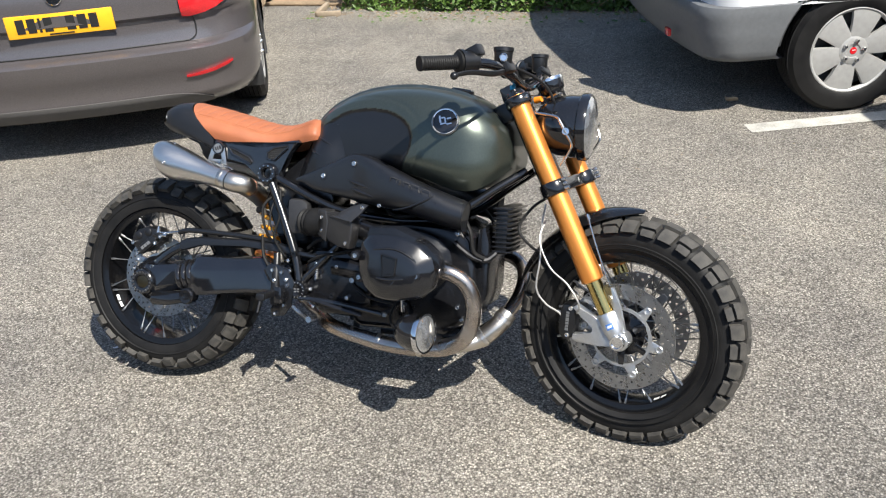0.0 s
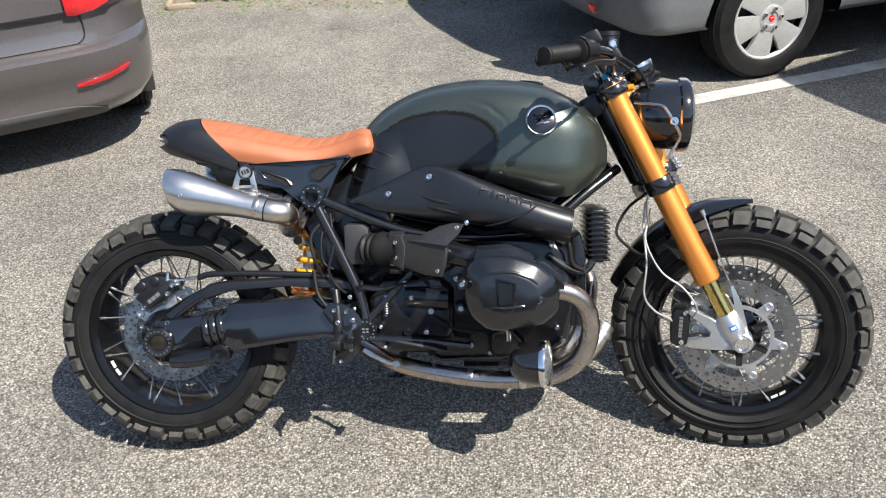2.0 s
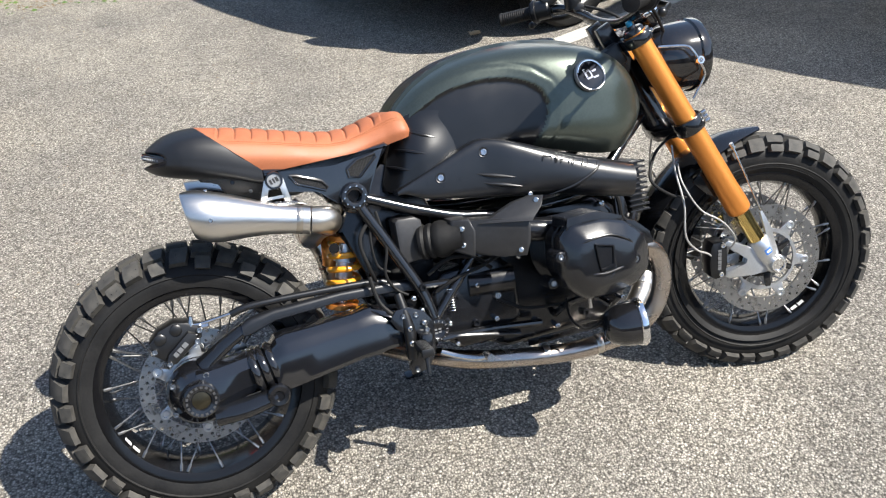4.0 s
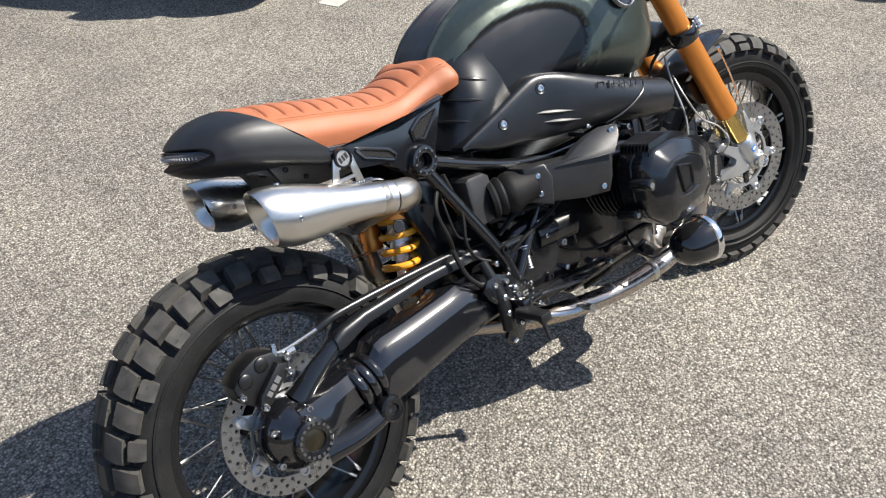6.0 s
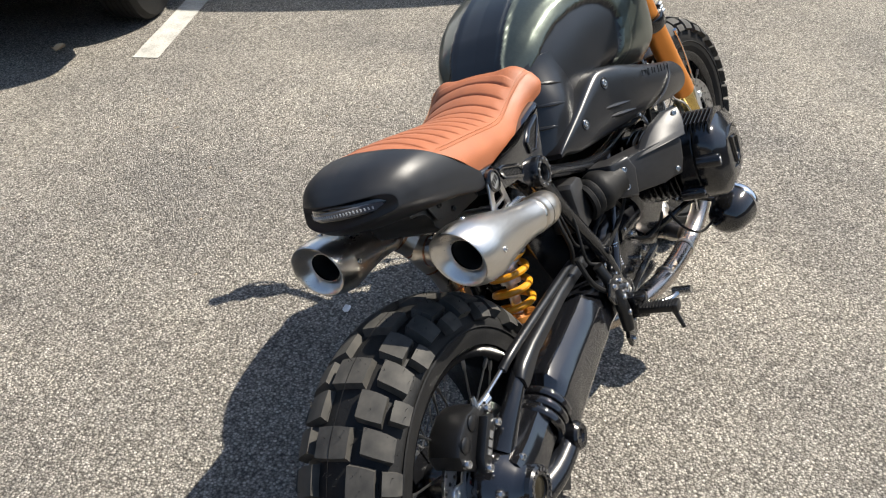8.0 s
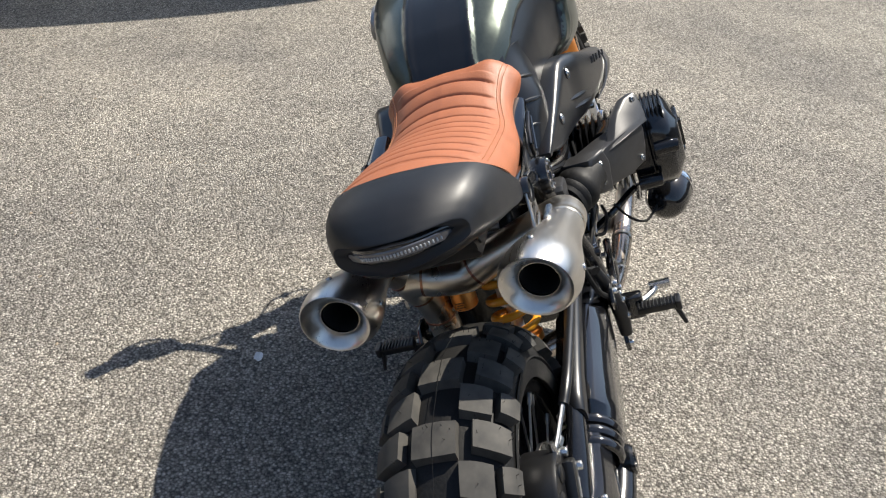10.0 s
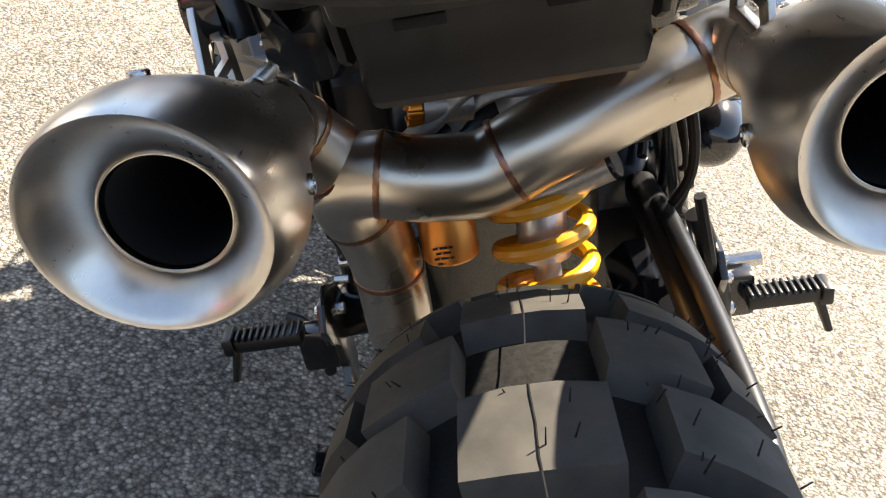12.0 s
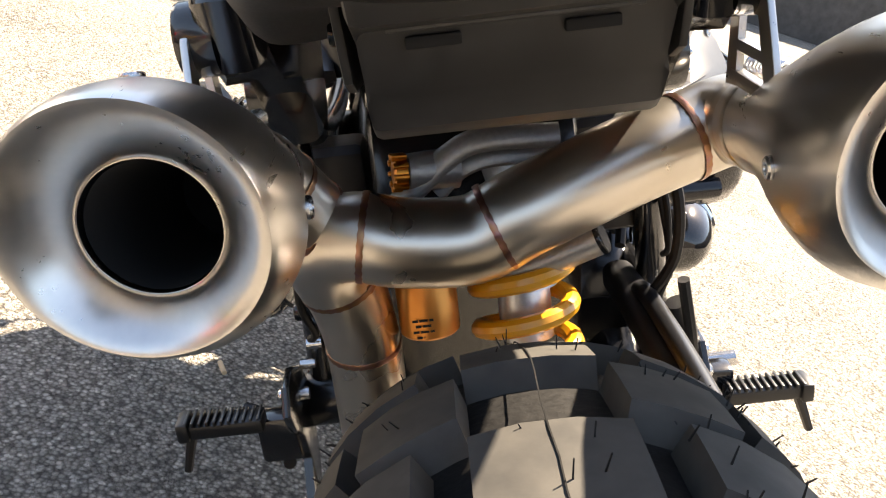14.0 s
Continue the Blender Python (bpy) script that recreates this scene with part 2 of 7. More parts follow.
def curve1(x, table):
    """Smooth value of x in a table of (x, y)."""
    xs, ys = [p[0] for p in table], [p[1] for p in table]
    if x <= xs[0]:
        return ys[0]
    if x >= xs[-1]:
        return ys[-1]
    i = max(k for k in range(len(xs)) if xs[k] <= x)
    i = min(i, len(xs) - 2)
    t = (x - xs[i]) / (xs[i + 1] - xs[i])
    sl = []
    for k in (i, i + 1):
        a, b = max(k - 1, 0), min(k + 1, len(xs) - 1)
        sl.append((ys[b] - ys[a]) / (xs[b] - xs[a]))
    h = xs[i + 1] - xs[i]
    return (2 * t**3 - 3 * t * t + 1) * ys[i] + (t**3 - 2 * t * t + t) * h * sl[0] + (3 * t * t - 2 * t**3) * ys[i + 1] + (t**3 - t * t) * h * sl[1]


def rings(bm, loops, caps=True, closed=False, mats=None):
    """Skin over rows of points; each row is a closed ring."""
    vs = [[bm.verts.new(p) for p in ring] for ring in loops]
    n = len(vs[0])
    rows = list(zip(vs, vs[1:])) + ([(vs[-1], vs[0])] if closed else [])
    for r, (a, b) in enumerate(rows):
        for i in range(n):
            f = bm.faces.new((a[i], a[(i + 1) % n], b[(i + 1) % n], b[i]))
            if mats:
                f.material_index = mats(r, i)
    if caps and not closed:
        bm.faces.new(vs[0][::-1]), bm.faces.new(vs[-1])
    return bm


def tube(bm, pts, r, seg=12, n=6, caps=True, closed=False, oval=1.0):
    """A round bar along a smooth line through pts; r: a radius or one for each point."""
    path = spline(pts, n) if n > 1 and len(pts) > 2 else [Vector(p) for p in pts]
    if isinstance(r, (int, float)):
        rad = [r] * len(path)
    else:
        rad = [curve1(i / (len(path) - 1) * (len(r) - 1), list(enumerate(r))) for i in range(len(path))]
    up, loops = None, []
    for i, p in enumerate(path):
        d = (path[min(i + 1, len(path) - 1)] - path[max(i - 1, 0)]).normalized()
        if up is None:
            up = d.orthogonal().normalized()
        up = (up - d * up.dot(d)).normalized()
        side = d.cross(up)
        loops.append([p + rad[i] * (math.cos(2 * math.pi * k / seg) * up + oval * math.sin(2 * math.pi * k / seg) * side) for k in range(seg)])
    return rings(bm, loops, caps, closed)


def lathe(bm, profile, origin, axis, seg=32, closed=False, caps=False):
    """Turns (radius, height) round an axis through origin."""
    o, a = Vector(origin), Vector(axis).normalized()
    u = a.orthogonal().normalized()
    w = a.cross(u)
    loops = [[o + a * h + max(r, 0.0002) * (math.cos(2 * math.pi * k / seg) * u + math.sin(2 * math.pi * k / seg) * w) for k in range(seg)] for r, h in profile]
    return rings(bm, loops, caps, closed)


def slab(bm, outline, y0, y1, bevel=0.0, m=None, seg=2):
    """A plate: an outline of (x, z), from y0 to y1, with eased edges."""
    a = [bm.verts.new((x, y0, z)) for x, z in outline]
    b = [bm.verts.new((x, y1, z)) for x, z in outline]
    fs = [bm.faces.new(a), bm.faces.new(b[::-1])]
    for i in range(len(a)):
        j = (i + 1) % len(a)
        fs.append(bm.faces.new((a[i], b[i], b[j], a[j])))
    vs = a + b
    if bevel:
        es = list({e for f in fs[:2] for e in f.edges})
        r = bmesh.ops.bevel(bm, geom=es, offset=bevel, segments=seg, affect="EDGES", profile=0.5)
        vs = list({v for f in bm.faces for v in f.verts if v in set(r["verts"]) or v in set(x for x in vs if x.is_valid)})
    if m:
        bmesh.ops.transform(bm, matrix=m, verts=[v for v in vs if v.is_valid])
    return bm


def box(bm, c, s, bevel=0.0, m=None, seg=2):
    """An eased box: centre, size, and a turn about its centre."""
    mm = Matrix.Translation(c) @ (m or Matrix()) @ Matrix.Diagonal((*s, 1))
    r = bmesh.ops.create_cube(bm, size=1.0, matrix=mm)
    if bevel:
        es = list({e for v in r["verts"] for e in v.link_edges})
        bmesh.ops.bevel(bm, geom=es, offset=bevel, segments=seg, affect="EDGES", profile=0.5)
    return bm


def bm_():
    return bmesh.new()


def moved(bm, m):
    bmesh.ops.transform(bm, matrix=m, verts=bm.verts)
    return bm


def thing(name, label, category, m=None, group=""):
    ob = new(name)
    ob.empty_display_size = 0.1
    if m is not None:
        ob.matrix_basis = m
    return tagged(ob, label, category, group)


def bars(bm, c, right, up, widths, height, gap, lift=0.001):
    """Plain bars that stand for writing."""
    r, u = Vector(right).normalized(), Vector(up).normalized()
    nrm = r.cross(u)
    total = sum(widths) + gap * (len(widths) - 1)
    x = -total / 2
    for w in widths:
        q = [Vector(c) + r * (x + dx) + u * dz + nrm * lift for dx, dz in ((0, -height / 2), (w, -height / 2), (w, height / 2), (0, height / 2))]
        top = [bm.verts.new(p) for p in q]
        low = [bm.verts.new(p - nrm * lift * 2) for p in q]
        bm.faces.new(top)
        for i in range(4):
            bm.faces.new((top[i], low[i], low[(i + 1) % 4], top[(i + 1) % 4]))
        x += w + gap
    return bm


# ---- ground and surroundings ----
bm = bm_()
bmesh.ops.create_grid(bm, x_segments=8, y_segments=8, size=300)
ground = tagged(part("ground", bm, ASPHALT, None), "worn grey tarmac of a car park with pale stones", "ground", kind="structure")

BAY = radians(16)


def stripe(a, b, w):
    a, b = Vector((*a, 0)), Vector((*b, 0))
    d = (b - a).normalized()
    s = Vector((-d.y, d.x, 0)) * w / 2
    bm = bm_()
    n = 24
    edge = []
    for side in (1, -1):
        edge.append([a + (b - a) * k / n + s * side * (1 + 0.10 * noise.noise(Vector((k * 1.7, side * 5, 2)))) for k in range(n + 1)])
    top = [[bm.verts.new(p + V(0, 0, 0.004)) for p in row] for row in edge]
    for k in range(n):
        bm.faces.new((top[0][k], top[0][k + 1], top[1][k + 1], top[1][k]))
    return tagged(part("painted_line", bm, LINE, None), "worn white painted parking line on the tarmac", "parking line", kind="structure")


stripe((1.853, 2.317), (6.6, 4.16), 0.115)


# unseen dark walls added all round, to keep the bright horizon out of reflections
for name, c, size in (("wall_north", (0, 16, 2.2), (34, 0.3, 4.4)), ("wall_south", (0, -16, 2.2), (34, 0.3, 4.4)), ("wall_east", (16, 0, 2.2), (0.3, 31.4, 4.4)), ("wall_west", (-16, 0, 2.2), (0.3, 31.4, 4.4))):
    bm = bm_()
    box(bm, c, size, 0.02)
    tagged(part(name, bm, SCREENWALL, None), "plain dark unseen wall added to block the low sky", "wall", kind="structure")


# ---- the motorcycle ----
LEANS = -23.1
bike = thing("motorcycle", "black and green motorcycle, gold forks, tan seat, on its side stand", "motorcycle", pose(0, -0.10, 0.003, LEANS, 0, 0))
REAR, FRONT = V(0.004, -0.002, 0.328), V(1.497, -0.034, 0.303)
RAKE, STEER = radians(26.3), radians(-14)
# steering frame: x ahead of the fork, y to the left, z up along the fork
STEERING = Matrix.Translation(FRONT) @ Matrix.Rotation(-RAKE, 4, "Y") @ Matrix.Rotation(STEER, 4, "Z")
UNSTEER = STEERING.inverted()


def bolt(parent, p, axis, r=0.007, h=0.005, material=None, label="", name="bolt"):
    bm = bm_()
    lathe(bm, [(0, h * 0.45), (r * 0.48, h * 0.45), (r * 0.55, h), (r * 0.85, h), (r, h * 0.7), (r, -0.004), (0, -0.004)], p, axis, 12)
    return part(name, bm, material or BOLT, parent, label)


def tyre_point(phi, ang, a, b, R, out=0.0):
    y, r = a * math.sin(phi), R - b + b * math.cos(phi)
    ny, nr = math.sin(phi) / a, math.cos(phi) / b
    k = math.hypot(ny, nr)
    y, r = y + out * ny / k, r + out * nr / k
    return V(r * math.sin(ang), y, r * math.cos(ang))


def tread_block(a, b, R, p0, p1, half, depth, skew=0.0):
    bm = bm_()
    nl = 4
    top, low = [], []
    for j, e in enumerate((-1, 0, 1)):
        for i in range(nl):
            f = i / (nl - 1)
            phi = radians(p0 + (p1 - p0) * f)
            sk = skew * (f - 0.5)
            top.append(bm.verts.new(tyre_point(phi, e * half * (0.93 - 0.05 * (f in (0, 1))) + sk, a, b, R)))
            mid = radians((p0 + p1) / 2)
            low.append(bm.verts.new(tyre_point(mid + (phi - mid) * 1.08, e * half * 1.07 + sk, a, b, R, -depth - 0.003)))
    for j in range(2):
        for i in range(nl - 1):
            bm.faces.new((top[j * nl + i], top[j * nl + i + 1], top[(j + 1) * nl + i + 1], top[(j + 1) * nl + i]))
    for j in range(2):
        for i in (0, nl - 1):
            bm.faces.new((top[j * nl + i], top[(j + 1) * nl + i], low[(j + 1) * nl + i], low[j * nl + i]))
    for i in range(nl - 1):
        for j in (0, 2):
            bm.faces.new((top[j * nl + i], top[j * nl + i + 1], low[j * nl + i + 1], low[j * nl + i]))
    return bm


def wheel(which, m, R, a, b, depth, pitches, rows, rimw, lab):
    """A spoked wheel with a block tyre, turning about its y axis."""
    bm = bm_()
    Rc = R
    prof = [(a * math.sin(t) * (a - depth) / a, R - depth - b + b * math.cos(t)) for t in [radians(-84 + 168 * k / 22) for k in range(23)]]
    y0, r0 = prof[-1]
    side = [(y0 * 0.995, r0 - 0.014), (y0 * 0.955, r0 - 0.028), (rimw + 0.008, 0.243), (rimw + 0.002, 0.232), (rimw - 0.006, 0.222)]
    closed = [(-y, r) for y, r in side[::-1]] + prof + side + [(rimw * 0.6, 0.226), (-rimw * 0.6, 0.226)]
    lathe(bm, [(r, y) for y, r in closed], (0, 0, 0), (0, 1, 0), 72, closed=True)
    tyre = part(which + "_tyre", bm, RUBBER, bike, "black block-tread " + which + " tyre with a dusty tread")
    tyre.matrix_basis = m
    da = 2 * math.pi / pitches
    for p0, p1, shift, half, skew in rows:
        first = None
        for k in range(pitches):
            turn = Matrix.Rotation((k + shift) * da, 4, "Y")
            if first is None:
                first = part("tread_block", tread_block(a, b, R, p0, p1, half * da / 2, depth, skew), KNOB, tyre)
                first.matrix_basis = turn
            else:
                again(first, turn)
    # raised line on the sidewall
    bm = bm_()
    for s in (1, -1):
        lathe(bm, [(0.252, s * (rimw + 0.0105)), (0.2545, s * (rimw + 0.0135)), (0.257, s * (rimw + 0.0125))], (0, 0, 0), (0, 1, 0), 72)
    part("sidewall_ridge", bm, RUBBER, tyre)
    # rim
    bm = bm_()
    w = rimw
    lathe(bm, [(0.230, -w), (0.230, -w + 0.007), (0.214, -w + 0.012), (0.205, -0.025), (0.205, 0.025), (0.214, w - 0.012), (0.230, w - 0.007), (0.230, w), (0.222, w + 0.001), (0.206, w - 0.006), (0.196, 0.022), (0.196, -0.022), (0.206, -w + 0.006), (0.222, -w - 0.001)], (0, 0, 0), (0, 1, 0), 72, closed=True)
    rim = part(which + "_rim", bm, RIM, bike, "wide gloss black spoked rim")
    rim.matrix_basis = m
    n = 14
    spoke = None
    for k in range(n):
        for s in (1, -1):
            for cross in (1, -1):
                a0 = 2 * math.pi * (k + 0.25 * s) / n + cross * 0.035
                a1 = a0 + cross * 0.75
                p = V(0.204 * math.sin(a0), s * (w - 0.012), 0.204 * math.cos(a0))
                q = V(0.052 * math.sin(a1), s * 0.046, 0.052 * math.cos(a1))
                if k % 2 and cross < 0:
                    continue
                d = q - p
                mm = Matrix.Translation(p) @ d.to_track_quat("Z", "Y").to_matrix().to_4x4() @ Matrix.Diagonal((1, 1, d.length, 1))
                if spoke is None:
                    b2 = bm_()
                    lathe(b2, [(0.0036, 0), (0.0036, 0.09), (0.0019, 0.1), (0.0019, 1)], (0, 0, 0), (0, 0, 1), 6)
                    spoke = part("spoke", b2, SPOKE, rim)
                    spoke.matrix_basis = mm
                else:
                    again(spoke, mm)
    bm = bm_()
    lathe(bm, [(0.012, -0.075), (0.03, -0.075), (0.034, -0.06), (0.058, -0.052), (0.058, -0.040), (0.036, -0.034), (0.033, 0.034), (0.058, 0.040), (0.058, 0.052), (0.034, 0.06), (0.03, 0.075), (0.012, 0.075)], (0, 0, 0), (0, 1, 0), 28)
    hub = part(which + "_hub", bm, ENGINE, bike, "black cast wheel hub")
    hub.matrix_basis = m
    return tyre, rim, hub


def sticker(rim, ang, w, y, R=0.2085):
    """A small white maker's sticker inside the rim, as plain bars."""
    bm = bm_()
    for lo, hi, yy in ((-w, -w * 0.15, 0), (w * 0.1, w, 0.002)):
        n = 5
        rows = []
        for j in (0, 1):
            rows.append([bm.verts.new(V((R - 0.0085 - j * 0.002) * math.sin(ang + lo + (hi - lo) * k / n), y + yy + j * 0.012 * (1 if y < 0 else -1), (R - 0.0085 - j * 0.002) * math.cos(ang + lo + (hi - lo) * k / n))) for k in range(n + 1)])
        for k in range(n):
            bm.faces.new((rows[0][k], rows[0][k + 1], rows[1][k + 1], rows[1][k]))
    part("rim_sticker", bm, WHITE, rim, "small white sticker")


rows_r = [(-17, 17, 0, 0.44, 0), (-46, -19, 0.5, 0.43, 0.02), (19, 46, 0.5, 0.43, -0.02), (-66, -30, 0, 0.38, 0.03), (30, 66, 0, 0.38, -0.03), (-80, -54, 0.5, 0.34, 0), (54, 80, 0.5, 0.34, 0)]
rear_m = Matrix.Translation(REAR) @ Matrix.Rotation(0.05, 4, "Y")
r_tyre, r_rim, r_hub = wheel("rear", rear_m, 0.3205, 0.096, 0.060, 0.013, 18, rows_r, 0.072, "")
rows_f = [(-20, 20, 0, 0.43, 0), (-50, -22, 0.5, 0.43, 0.02), (22, 50, 0.5, 0.43, -0.02), (-76, -34, 0, 0.40, 0.02), (34, 76, 0, 0.40, -0.02), (-80, -58, 0.5, 0.36, 0), (58, 80, 0.5, 0.36, 0)]
front_m = STEERING @ Matrix.Rotation(0.11, 4, "Y")
f_tyre, f_rim, f_hub = wheel("front", front_m, 0.327, 0.068, 0.048, 0.012, 18, rows_f, 0.052, "")


def drilled_disc(bm, r0, r1, th, y, cells, rings_n, hole, wave=0.0):
    """A flat ring about the y axis with rows of real holes."""
    def pt(ang, r, yy):
        return V(r * math.sin(ang), yy, r * math.cos(ang))
    step = 2 * math.pi / cells
    for side in (-1, 1):
        yy = y + side * th / 2
        for i in range(cells):
            for j in range(rings_n):
                ra, rb = r0 + (r1 - r0) * j / rings_n, r0 + (r1 - r0) * (j + 1) / rings_n
                a0, a1 = i * step, (i + 1) * step
                am, rm = (a0 + a1) / 2, (ra + rb) / 2
                ring8 = [(a0, ra), (am, ra), (a1, ra), (a1, rm), (a1, rb), (am, rb), (a0, rb), (a0, rm)]
                out = [bm.verts.new(pt(q[0], q[1], yy)) for q in ring8]
                if (i + j) % 2 == 0:
                    inn = []
                    for q in (225, 270, 315, 0, 45, 90, 135, 180):
                        inn.append((am + hole * math.cos(radians(q)) / rm, rm + hole * math.sin(radians(q))))
                    iv = [bm.verts.new(pt(q[0], q[1], yy)) for q in inn]
                    for k in range(8):
                        bm.faces.new((out[k], out[(k + 1) % 8], iv[(k + 1) % 8], iv[k]))
                    if side > 0:
                        lo = [bm.verts.new(pt(q[0], q[1], y - th / 2)) for q in inn]
                        for k in range(8):
                            bm.faces.new((iv[k], iv[(k + 1) % 8], lo[(k + 1) % 8], lo[k]))
                else:
                    bm.faces.new(out)
    for r in (r0, r1):
        lathe(bm, [(r, y - th / 2), (r, y + th / 2)], (0, 0, 0), (0, 1, 0), cells * 2)
    bmesh.ops.remove_doubles(bm, verts=bm.verts, dist=0.00005)
    return bm


def brake_disc(name, m, y, r0, r1, cells, ringn, hole, lab, carrier=True):
    disc = part(name, drilled_disc(bm_(), r0, r1, 0.0045, y, cells, ringn, hole), DISC, bike, lab, 25)
    disc.matrix_basis = m
    if carrier:
        n = 6
        q = r0 / 0.114
        bm = bm_()
        lathe(bm, [(0.080 * q, y - 0.003), (0.089 * q, y - 0.003), (0.090 * q, y), (0.089 * q, y + 0.003), (0.080 * q, y + 0.003)], (0, 0, 0), (0, 1, 0), 64, closed=True)
        part("disc_carrier", bm, ALU, disc, "bright aluminium carrier ring")
        for k in range(n):
            t = 2 * math.pi * k / n
            bm = bm_()
            slab(bm, [(-0.017 * q, 0.086 * q), (-0.011, r0 - 0.003), (-0.007, r0 + 0.004), (0.007, r0 + 0.004), (0.011, r0 - 0.003), (0.017 * q, 0.086 * q)], y - 0.0028, y + 0.0028, 0.0006)
            part("carrier_lug", moved(bm, Matrix.Rotation(t, 4, "Y")), ALU, disc)
            bm = bm_()
            slab(bm, [(-0.010, 0.040), (-0.007, 0.082 * q), (0.007, 0.082 * q), (0.010, 0.040)], y - 0.004, y + 0.002, 0.001)
            part("carrier_spoke", moved(bm, Matrix.Rotation(t + 0.3, 4, "Y")), BLACK, disc)
        for k in range(n):
            t = 2 * math.pi * (k + 0.0) / n
            p = V(r0 * math.sin(t), y, r0 * math.cos(t))
            s = -1 if y < 0 else 1
            bolt(disc, p, (0, s, 0), 0.0115, 0.006, ALU, name="disc_button")
    return disc


brake_disc("front_brake_disc", front_m, -0.077, 0.108, 0.149, 54, 3, 0.0041, "drilled steel brake disc")
brake_disc("front_brake_disc", front_m, 0.077, 0.108, 0.149, 54, 3, 0.0041, "drilled steel brake disc")
brake_disc("rear_brake_disc", rear_m, -0.070, 0.098, 0.132, 60, 3, 0.004, "drilled steel rear brake disc")
sticker(f_rim, radians(168), 0.10, -0.042)
sticker(r_rim, radians(-123), 0.11, -0.060)


# tank
TOP = [(0.535, 0.835), (0.565, 0.868), (0.612, 0.904), (0.702, 0.941), (0.819, 0.957), (0.935, 0.950), (1.036, 0.925), (1.093, 0.893), (1.135, 0.845), (1.150, 0.800)]
WIDE = [(0.535, 0.084), (0.60, 0.124), (0.70, 0.154), (0.80, 0.174), (0.90, 0.196), (0.98, 0.206), (1.05, 0.200), (1.11, 0.168), (1.15, 0.120)]
MIDZ = [(0.535, 0.74), (0.70, 0.77), (0.85, 0.785), (1.0, 0.79), (1.15, 0.77)]
LOWZ = [(0.535, 0.68), (0.70, 0.705), (0.82, 0.715), (0.90, 0.70), (1.0, 0.672), (1.06, 0.672), (1.11, 0.70), (1.15, 0.735)]
ARCH = [(0.50, 0.755), (0.54, 0.80), (0.58, 0.829), (0.634, 0.861), (0.69, 0.879), (0.745, 0.884), (0.80, 0.879), (0.842, 0.864), (0.872, 0.840), (0.882, 0.81), (0.874, 0.77), (0.855, 0.735), (0.835, 0.69)]
ARCHTOP = [p for p in ARCH if p[0] < 0.8821][:10]
ARCHFRONT = [(0.69, 0.835), (0.735, 0.855), (0.77, 0.874), (0.81, 0.882), (0.84, 0.872), (0.99, 0.85)]


def inside_arch(x, z):
    """How far below the knee arch a side point lies (metres, positive inside)."""
    if x > 0.98 or z > 0.96:
        return -1.0
    best = 9.0
    for (xa, za), (xb, zb) in zip(ARCH, ARCH[1:]):
        t = max(0, min(1, ((x - xa) * (xb - xa) + (z - za) * (zb - za)) / ((xb - xa) ** 2 + (zb - za) ** 2)))
        best = min(best, math.hypot(x - xa - t * (xb - xa), z - za - t * (zb - za)))
    inside = x < 0.882 and (z < curve1(x, ARCHTOP) if z > 0.81 else x < curve1(z, ARCHFRONT))
    return best if inside else -best


def ease(v, a, b):
    q = max(0.0, min(1.0, (v - a) / (b - a)))
    return q * q * (3 - 2 * q)


bm = bm_()
loops, tone = [], []
NX, NS = 230, 180
for i in range(NX + 1):
    f = i / NX
    x = 0.535 + 0.615 * (0.5 - 0.5 * math.cos(math.pi * (0.04 + 0.96 * f)))
    w, zt, zm, zb = (curve1(x, t) for t in (WIDE, TOP, MIDZ, LOWZ))
    half = spline([(w * 0.80, 0, zb), (w * 0.97, 0, zb + 0.4 * (zm - zb)), (w, 0, zm), (w * 0.975, 0, zm + 0.45 * (zt - zm)), (w * 0.83, 0, zm + 0.80 * (zt - zm)), (w * 0.50, 0, zm + 0.965 * (zt - zm)), (0.0, 0, zt)], NS // 12)
    ring = [V(x, -p.x, p.z) for p in half] + [V(x, p.x, p.z) for p in half[-2::-1]]
    kinds = []
    for k, p in enumerate(ring):
        d = inside_arch(p.x, p.z)
        s = abs(p.y)
        kinds.append(1 if d > 0.0 or (s < 0.060 and p.z > zm and x < 1.03) else 0)
        # a step round the black panel, and a raised crease line outside it that fades out to the front
        fade = ease(0.92 - x, 0.0, 0.05)
        sink = 0.009 * ease(d, -0.003, 0.005) + 0.003 * ease(d, -0.034, -0.002) - 0.0035 * math.exp(-(((d + 0.033) / 0.006) ** 2)) * fade
        p.y -= math.copysign(min(sink, s), p.y)
        p.z += 0.6 * (0.0035 * math.exp(-(((d + 0.033) / 0.006) ** 2)) * fade) * ease(p.z, zm + 0.05, zm + 0.12)
        # raised spine along the top
        if p.z > zm:
            p.z += (0.0075 * ease(0.064 - s, 0.0, 0.005) - 0.0035 * ease(0.055 - s, 0.0, 0.012)) * ease(1.06 - x, 0.0, 0.06)
    loops.append(ring), tone.append(kinds)
rings(bm, loops, caps=True, mats=lambda r, i: 1 if tone[r][i] and tone[r + 1][min(i, len(tone[r]) - 1)] else 0)
tank = part("fuel_tank", bm, [TANK, TANKBLACK], bike, "dark green metallic fuel tank with matt black knee recesses", 70)
